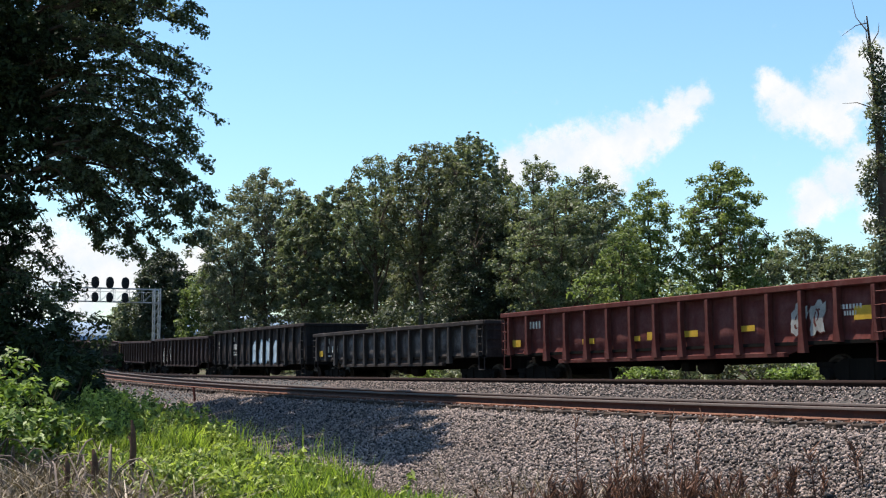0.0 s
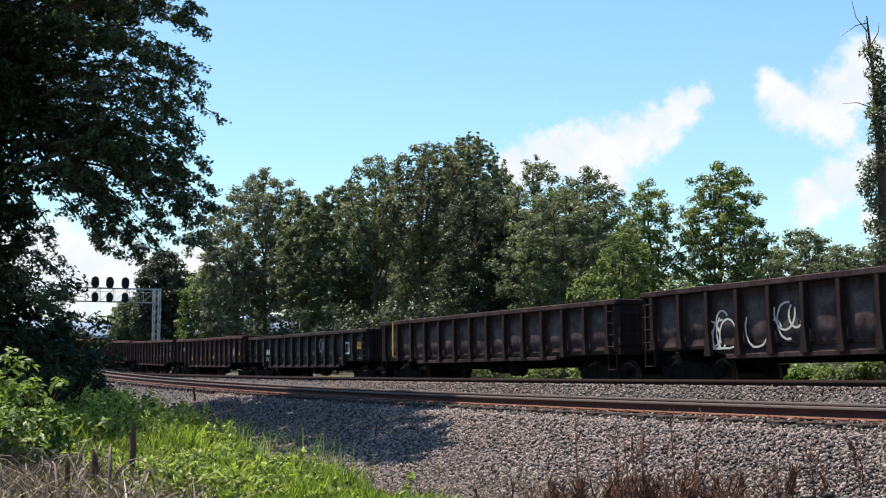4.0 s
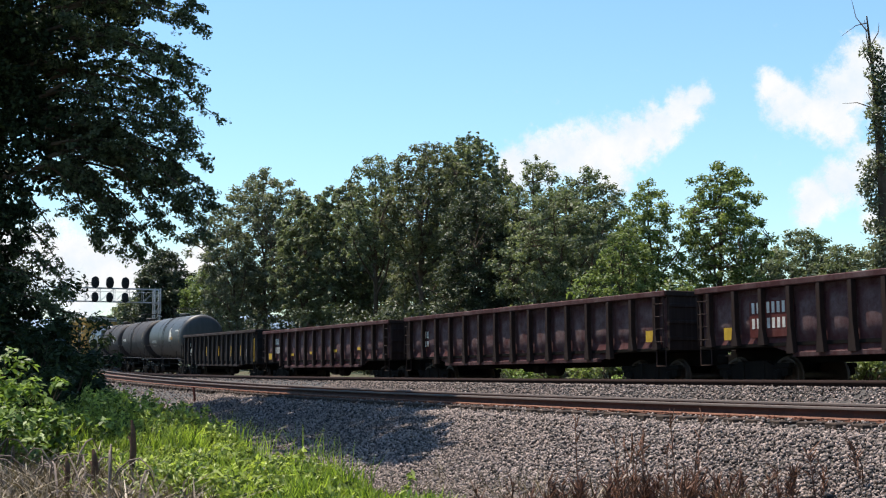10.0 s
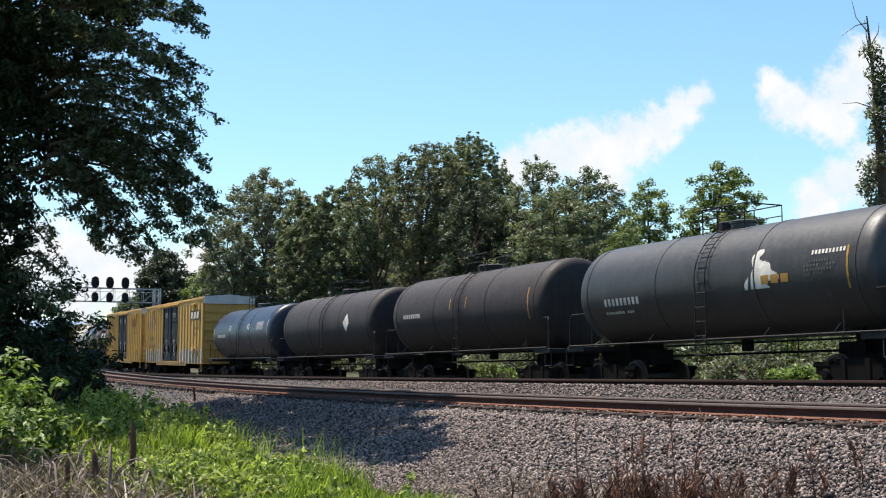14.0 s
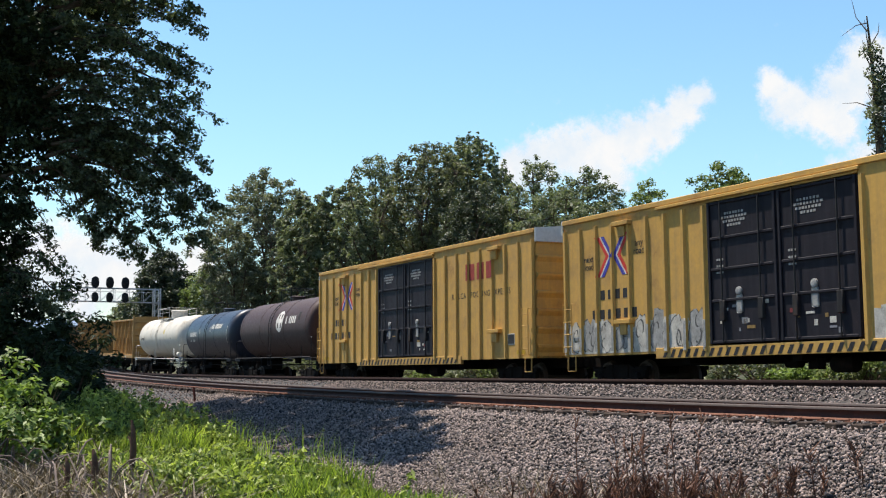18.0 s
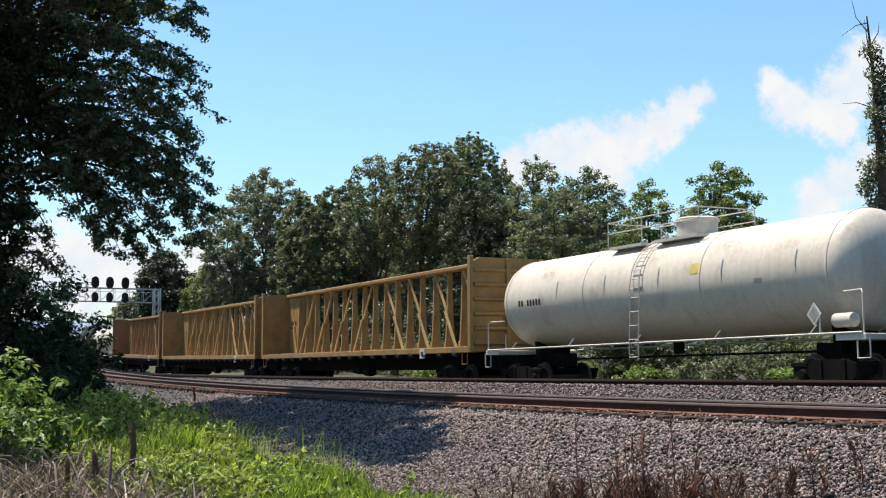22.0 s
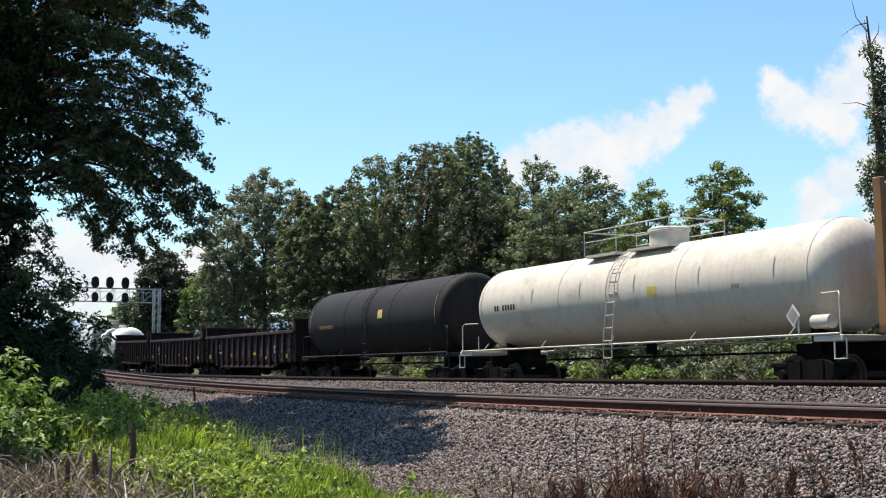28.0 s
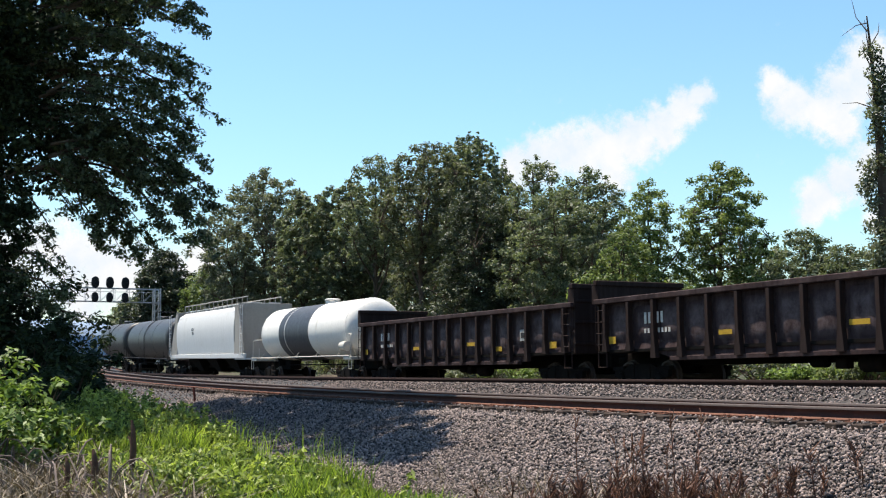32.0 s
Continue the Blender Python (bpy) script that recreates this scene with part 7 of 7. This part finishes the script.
def verge():
    rng = np.random.default_rng(9)
    # tall bright grass between the ditch and the dry brush
    n = 30000
    x = rng.uniform(-34, -12.0, n)
    far_edge = np.array([edge_of_grass(a) for a in x])
    near_edge = 4.6
    y = near_edge + (far_edge - near_edge) * rng.uniform(0, 1, n) ** 0.8
    dry = np.array([dry_corner(a, b) for a, b in zip(x, y)])
    keep = (y < far_edge) & (y > 0.208 * -x) & ~(dry & (rng.uniform(0, 1, n) < 0.93))
    x, y = x[keep], y[keep]
    z = np.array([earth_height(a, b) for a, b in zip(x, y)])
    tall = 0.40 + 0.16 * np.sin(x * 1.7 + y) * np.cos(y * 1.3) + 0.16 * np.sin(x * 4.1 + 1.3 * np.sin(y * 2.1)) * np.sin(y * 3.7 + x)
    tall = tall * np.where(x > -23.0, 0.72, 1.0)
    v, f = blades(rng, x, y, z - 0.03, tall, 0.028, 0.40)
    tagged(new("grass", raw_mesh("grass", v, f, GRASS)), "tall bright green grass in the ditch", "grass", kind="stuff")
    # leafy weeds standing in it, each with leaves up its stem
    cs, rs = [], []
    for k in range(5600):
        a, b = rng.uniform(-37, -13.5), rng.uniform(3.4, 9.0)
        if b > edge_of_grass(a) or b < 0.208 * -a or (a > -17 and rng.random() < 0.2 * (a + 17)) or (dry_corner(a, b) and rng.random() < 0.93):
            continue
        patch = noise.noise((a * 0.9, b * 0.9, 2.0))
        if patch < -0.28:
            continue
        h = rng.uniform(0.45, 0.95) if a < -26 else rng.uniform(0.26, 0.62) if a < -24 else rng.uniform(0.12, 0.36)
        z = earth_height(a, b)
        h *= 1.0 + 0.7 * patch
        dx, dy = rng.normal(0, 0.06, 2)
        for u in (0.35, 0.55, 0.75, 0.9, 1.0):
            cs.append((a + dx * u, b + dy * u, z + h * u))
            rs.append(0.13 * (1.15 - 0.6 * u))
    v, f = leaf_cloud(rng, cs, rs, 84000, 0.125, flat=0.45, droop=0.25, wide=0.34, loose=0.6, tail=0.2)
    tagged(new("weeds", raw_mesh("weeds", v, f, LEAF_WEED)), "leafy green weeds among the grass", "weeds", kind="stuff")
    # seed heads above the grass edge
    sx = rng.uniform(-27, -15, 220)
    v, f = blades(rng, sx, np.array([edge_of_grass(q) for q in sx]) - rng.uniform(0.0, 0.5, 220), np.full(220, -0.05), 0.72, 0.012)
    tagged(new("tall_grass", raw_mesh("tall_grass", v, f, GRASS)), "taller grass stalks at the edge of the ballast", "grass", kind="stuff")
    # dry brush in the near corner and along the foot of the ballast
    vs, fs, off = [], [], 0
    for (x0, x1, y0, y1, n, h, w) in ((-24.0, -12.5, 1.6, 5.2, 8000, 0.24, 0.016), (-22.5, -14.0, 1.8, 4.9, 900, 0.50, 0.024), (-17.5, -7.5, 7.4, 9.3, 5200, 0.42, 0.012), (-13.2, -10.2, 8.0, 9.4, 900, 0.60, 0.013)):
        a, b = rng.uniform(x0, x1, n), rng.uniform(y0, y1, n)
        z = np.array([max(earth_height(p, q), bed_height(p, q - bend(p)[0]) if q > 9.2 else -1) for p, q in zip(a, b)])
        v, f = blades(rng, a, b, z - 0.02, h, w, 1.3)
        vs.append(v)
        fs.append(f + off)
        off += len(v)
    tagged(new("dry_brush", raw_mesh("dry_brush", np.concatenate(vs), np.concatenate(fs), DRY)), "tangle of dry grey-brown stalks", "dry grass", kind="stuff")
    # reddish dead weeds on the ballast foot
    r = random.Random(4)
    rest = Geo()
    for k in range(110):
        u = r.gauss(0.1, 0.55) if k < 75 else r.uniform(-1.9, 2.2)
        x, y = -11.35 + 0.48 * u + r.uniform(-0.35, 0.25), 8.65 + 0.85 * u + r.uniform(-0.2, 0.3)
        h = r.uniform(0.25, 0.60) if k > 9 else r.uniform(0.85, 1.35)
        z0 = max(bed_height(x, y), 0.0) - 0.05
        top = (x + r.uniform(-0.2, 0.2), y + r.uniform(-0.1, 0.1), z0 + h)
        stem = Geo() if k < 16 else rest
        stem.tube([(x, y, z0), ((x + top[0]) / 2 + r.uniform(-0.05, 0.05), y, z0 + h * 0.55), top], [0.010, 0.008, 0.004], 5)
        if k < 16:
            wd = thing("dead_weed", "reddish brown dead weed stalk on the gravel", "weed", "dead weeds on the ballast")
            part("stalk", stem, RED_DRY, wd)
        for j in range(14 if k < 16 else 22):
            u = r.uniform(0.25, 1.0)
            p = (x + (top[0] - x) * u, y + (top[1] - y) * u, z0 + h * u)
            q = (p[0] + r.uniform(-0.12, 0.12), p[1] + r.uniform(-0.1, 0.1), p[2] + r.uniform(0.03, 0.17))
            twig = Geo() if k < 16 else rest
            twig.tube([p, q], [0.009, 0.003], 4)
            if k < 16:
                part("twig", twig, RED_DRY, wd)
    tagged(new("dead_weeds", rest.mesh("dead_weeds", RED_DRY)), "low tangle of reddish brown dead weeds", "weeds", kind="stuff")
    # broken stumps and canes in the dry corner
    for x, y, h, rad in ((-17.6, 4.1, 0.62, 0.045), (-19.4, 5.1, 0.92, 0.042), (-17.9, 3.8, 0.5, 0.035)):
        st = thing("stump", "thin broken grey-brown sapling stump", "stump", "stumps in the dry brush")
        path = [(x, y, -0.05), (x + 0.03, y + 0.02, h * 0.25), (x - 0.02, y + 0.05, h * 0.5), (x + 0.03, y + 0.03, h * 0.8), (x - 0.03, y + 0.02, h)]
        part("stem", Geo().tube(path, [rad * 1.5, rad * 1.1, rad * 1.25, rad * 0.9, rad * 0.45], 8), STUMP, st, smooth=50)
        part("snapped_shoot", Geo().tube([path[2], (x - 0.12, y + 0.02, h * 0.68), (x - 0.16, y, h * 0.74)], [rad * 0.6, rad * 0.4, rad * 0.2], 6), STUMP, st, smooth=50)
    # dead canes that arch over the dry corner
    r = random.Random(21)
    for k in range(34):
        x, y = r.uniform(-21.5, -15.5), r.uniform(1.9, 4.6)
        if y < 0.215 * -x - 0.9:
            continue
        a, reach, h = r.uniform(0, 6.28), r.uniform(0.5, 1.3), r.uniform(0.25, 0.75)
        z0 = earth_height(x, y) - 0.03
        pts = [(x + reach * t * math.cos(a), y + reach * t * math.sin(a), z0 + h * 4 * t * (1.05 - t) * (0.9 + 0.1 * r.random())) for t in (0.0, 0.2, 0.4, 0.6, 0.8, 1.0)]
        cane = thing("dead_cane", "bare grey-brown bramble cane arching over dry stalks", "cane", "dead canes in the dry brush")
        part("stem", Geo().tube(pts, [0.016, 0.015, 0.013, 0.011, 0.009, 0.005], 6), CANE, cane, smooth=40)
    # marker stake by the track
    g = Geo().box(-0.035, 0.035, -0.03, 0.03, -0.2, 0.52, 0.006, pose(-38.6, 12.15, bed_height(-38.6, 11.35), 0, -16, 0))
    st = thing("marker_stake", "short leaning rusty red stake in the ballast", "stake")
    part("post", g, STAKE, st)


# ---------------------------------------------------------------- signal bridge, hills, clouds
SIGNAL_GREY = plain("aluminium_paint", (0.33, 0.34, 0.35), 0.55, 0.2, 0.2, 3)
SIGNAL_BLACK = plain("signal_black", (0.018, 0.018, 0.020), 0.6, 0, 0.2, 3)


def signal_bridge():
    sb = thing("signal_bridge", "grey steel cantilever signal bridge with black signal heads", "signal")
    x, y1, y0, zt, zb = -131.0, 36.9, 25.0, 9.25, 7.85
    z0 = earth_height(x, y1)
    g = Geo()
    for dx in (-0.35, 0.35):
        for dy in (-0.3, 0.3):
            g.box(x + dx - 0.07, x + dx + 0.07, y1 + dy - 0.05, y1 + dy + 0.05, z0 - 0.1, zt + 0.1)
    k = z0
    while k < zt - 0.8:
        for dy in (-0.3, 0.3):
            g.tube([(x - 0.35, y1 + dy, k), (x + 0.35, y1 + dy, k + 0.8)], 0.03, 4)
        for dx in (-0.35, 0.35):
            g.tube([(x + dx, y1 - 0.3, k), (x + dx, y1 + 0.3, k + 0.8)], 0.03, 4)
        k += 0.8
    part("mast", g, SIGNAL_GREY, sb)
    g = Geo()
    for dx in (-0.35, 0.35):
        for z in (zt, zb):
            g.box(x + dx - 0.05, x + dx + 0.05, y0, y1 + 0.3, z - 0.055, z + 0.055)
        k = y1
        while k > y0 + 1.5:
            g.tube([(x + dx, k, zt), (x + dx, k - 1.5, zb)], 0.022, 4)
            g.tube([(x + dx, k - 1.5, zt), (x + dx, k - 1.5, zb)], 0.03, 4)
            k -= 1.5
    part("truss", g, SIGNAL_GREY, sb)
    part("walkway", Geo().box(x + 0.4, x + 0.95, y0, y1, zb - 0.06, zb).tube([(x + 0.95, y0, zb + 1.0), (x + 0.95, y1, zb + 1.0)], 0.025, 5), SIGNAL_GREY, sb)
    prof = [(-0.62, 0.0), (-0.55, 0.28), (-0.40, 0.46), (0.0, 0.54), (0.40, 0.46), (0.55, 0.28), (0.62, 0.0)]
    for y in (33.25, 31.65, 30.15):
        for z, s in ((9.78, 0.74), (8.25, 0.64)):
            pts = [(q * s, p * 1.32 * s) for p, q in prof] + [(-q * s, p * 1.32 * s) for p, q in reversed(prof[1:-1])]
            g = Geo().sweep([(y + a, z + b) for a, b in pts], x + 1.05, x + 1.22)
            g.box(x + 0.85, x + 1.05, y - 0.08, y + 0.08, z - 0.75 * s, z + 0.2)
            head = part("signal_head", g, SIGNAL_BLACK, sb, "black oval signal head")
            for a, b in ((0, 0), (0, 0.36), (0, -0.36), (0.3, 0), (-0.3, 0), (0.21, 0.25), (-0.21, -0.25)):
                part("lamp_hood", Geo().lathe([(x + 1.22, 0.095), (x + 1.42, 0.095)], "x", 10, (0, y + a * s, z + b * s)), SIGNAL_BLACK, head)


def hills():
    mt, nt, bs = nodes_of("distant_hill")
    # the blue of distant haze is painted into the ridge's own colour
    c = ramp(nt, noise_node(nt, 0.02, 6, 0.6), 0.3, 0.7, (0.17, 0.23, 0.31), (0.21, 0.27, 0.35))
    nt.links.new(c, bs.inputs["Base Color"])
    bs.inputs["Roughness"].default_value = 1.0
    xs = np.linspace(0, 1, 90)
    verts, faces = [], []
    for i, u in enumerate(xs):
        a = radians(60 + 70 * u)      # bearing from the track's perpendicular towards the far left
        d = 2100.0
        px, py = -d * math.sin(a), d * math.cos(a)
        h = 74 + 18 * noise.noise((u * 6, 0, 0)) + 14 * noise.noise((u * 22, 5, 0)) + 25 * u
        verts += [(px, py, -5.0), (px * 1.0, py * 1.0, h * 0.6), (px * 1.08, py * 1.08, h)]
    for i in range(len(xs) - 1):
        for k in (0, 1):
            faces.append((3 * i + k, 3 * i + 3 + k, 3 * i + 4 + k, 3 * i + 1 + k))
    me = raw_mesh("backdrop", verts, faces, mt)
    tagged(new("backdrop", me), "hazy blue wooded ridge far away", "hill", kind="structure")


CLOUDS = []


def cloud(centre, blobs, seed):
    """A far cloud on a sheet: blobs are (right, up, radius) in metres round its centre."""
    mt = bpy.data.materials.new("cloud")
    mt.use_nodes = True
    nt = mt.node_tree
    nt.nodes.remove(nt.nodes["Principled BSDF"])
    tc = nt.nodes.new("ShaderNodeTexCoord")
    best = None
    for bx, by, br in blobs:
        dn = nt.nodes.new("ShaderNodeVectorMath")
        dn.operation = "DISTANCE"
        nt.links.new(tc.outputs["Object"], dn.inputs[0])
        dn.inputs[1].default_value = (bx, by, 0)
        mr = nt.nodes.new("ShaderNodeMapRange")
        mr.inputs["From Min"].default_value, mr.inputs["From Max"].default_value = 0.0, br * 1.6
        mr.inputs["To Min"].default_value, mr.inputs["To Max"].default_value = 1.0, 0.0
        nt.links.new(dn.outputs["Value"], mr.inputs["Value"])
        if best is None:
            best = mr.outputs[0]
        else:
            mx = nt.nodes.new("ShaderNodeMath")
            mx.operation = "SMOOTH_MAX"
            mx.inputs[2].default_value = 0.15
            nt.links.new(best, mx.inputs[0])
            nt.links.new(mr.outputs[0], mx.inputs[1])
            best = mx.outputs[0]
    nz = noise_node(nt, 0.020, 10, 0.70)
    ad = nt.nodes.new("ShaderNodeMath")
    ad.operation = "MULTIPLY_ADD"
    ad.inputs[1].default_value = 1.3
    nt.links.new(nz, ad.inputs[0])
    nt.links.new(best, ad.inputs[2])
    mp = nt.nodes.new("ShaderNodeMapRange")
    mp.interpolation_type = "SMOOTHSTEP"
    mp.inputs["From Min"].default_value, mp.inputs["From Max"].default_value = 0.84, 1.34
    mp.inputs["To Max"].default_value = 1.0
    nt.links.new(ad.outputs[0], mp.inputs["Value"])
    alpha = mp.outputs[0]
    # the sheet glows by itself; its bluish shading is painted from noise
    em = nt.nodes.new("ShaderNodeEmission")
    shade = ramp(nt, noise_node(nt, 0.008, 7, 0.6), 0.35, 0.62, (0.80, 0.90, 1.0), (1.0, 1.0, 1.0))
    nt.links.new(shade, em.inputs[0])
    em.inputs[1].default_value = 0.545
    tp = nt.nodes.new("ShaderNodeBsdfTransparent")
    ms = nt.nodes.new("ShaderNodeMixShader")
    nt.links.new(alpha, ms.inputs[0])
    nt.links.new(tp.outputs[0], ms.inputs[1])
    nt.links.new(em.outputs[0], ms.inputs[2])
    nt.links.new(ms.outputs[0], nt.nodes["Material Output"].inputs[0])
    x0, x1 = min(b[0] - 2 * b[2] for b in blobs), max(b[0] + 2 * b[2] for b in blobs)
    y0, y1 = min(b[1] - 2 * b[2] for b in blobs), max(b[1] + 2 * b[2] for b in blobs)
    me = bpy.data.meshes.new("cloud")
    me.from_pydata([(x0, y0, 0), (x1, y0, 0), (x1, y1, 0), (x0, y1, 0)], [], [(0, 1, 2, 3)])
    me.materials.append(mt)
    ob = tagged(new("cloud", me), "white fair-weather cloud in a blue sky", "cloud", "clouds", "structure")
    ob.visible_shadow = False
    m = Matrix.Translation(centre) @ (Vector((0, 0, EYE_Z)) - Vector(centre)).to_track_quat("Z", "Y").to_matrix().to_4x4()
    ob.matrix_basis = m
    CLOUDS.append((ob, m))


def clouds():
    k = 1.36
    def blobs(cx, cy, rows):
        return [((a - cx) * k, (cy - b) * k, r * k) for a, b, r in rows]
    cloud((-2427, 1764, 538), blobs(1070, 240, [(915, 292, 40), (960, 276, 48), (1010, 268, 52), (1065, 272, 62), (1120, 250, 50), (1165, 230, 42), (1205, 198, 36), (1235, 175, 24), (1080, 305, 40)]), 1)
    cloud((-2111, 2131, 600), blobs(1440, 180, [(1372, 148, 28), (1400, 185, 42), (1450, 200, 48), (1500, 160, 55), (1530, 110, 42), (1560, 150, 60), (1480, 225, 36)]), 2)
    cloud((-2089, 2154, 374), blobs(1470, 350, [(1450, 350, 40), (1490, 322, 42), (1530, 300, 40), (1435, 375, 28), (1545, 390, 25)]), 3)
    cloud((-2913, 716, 233), blobs(200, 460, [(60, 470, 80), (120, 465, 70), (180, 480, 70), (240, 490, 60), (300, 480, 45), (345, 460, 36), (150, 530, 45)]), 4)


# ---------------------------------------------------------------- build
ground()
track_bed()
hills()
clouds()
train()
signal_bridge()
woods()
vine_snag()
near_tree()
verge()
loose_stones()
railway("double-railed main line with rusty rails on grey ballast", NEAR_V, near_z, -90, 8)
railway("middle track with dark rusty rails between the main lines", MID_V, mid_z, -45, 2, False)
railway("main line under the passing train", FAR_V, far_z, -120, 4)


def on_line(s):
    return Vector((s, bend(s)[0] + FAR_V, far_z(s)))


def car_pose(s):
    a, b = on_line(s - 6.0), on_line(s + 6.0)
    d = (b - a).normalized()
    side = Vector((0, 0, 1)).cross(d).normalized()
    m = Matrix((d, side, d.cross(side))).transposed().to_4x4()
    m.translation = (a + b) / 2
    return m


def travel(t):
    return SPEED * (t - 18.0) + SLOWING * (t - 18.0) ** 2 / 2


def motions():
    """The train rolls by, its wheels turn, boughs stir, clouds drift."""
    for car, s in CARS:
        walk(car, [(k * 0.5, car_pose(s + travel(k * 0.5))) for k in range(65)])
    first = WHEELSETS[0]
    walk(first, [(k / 30.0, pose(0, 0, 0, 0, math.degrees(travel(k / 30.0) / 0.43) % 360.0, 0)) for k in range(961)])
    data = first.animation_data
    for ws in WHEELSETS[1:]:
        ws.rotation_mode = "QUATERNION"
        ws.animation_data_create()
        ws.animation_data.action = data.action
        ws.animation_data.action_slot = data.action_slot
    for ob, c, k, amp in SWAY:
        walk(ob, [(0.8 * i, pose(c[0], c[1] + 0.05 * amp * math.sin(0.9 * i + k), c[2], amp * 1.1 * math.sin(1.1 * i + 1.7 * k), 0, amp * 0.9 * math.sin(0.8 * i + k))) for i in range(41)])
    for ob, m in CLOUDS:
        walk(ob, [(0.0, Matrix.Translation(m.to_3x3() @ Vector((-4.0, -1.5, 0))) @ m), (32.0, Matrix.Translation(m.to_3x3() @ Vector((4.0, 1.5, 0))) @ m)])


motions()
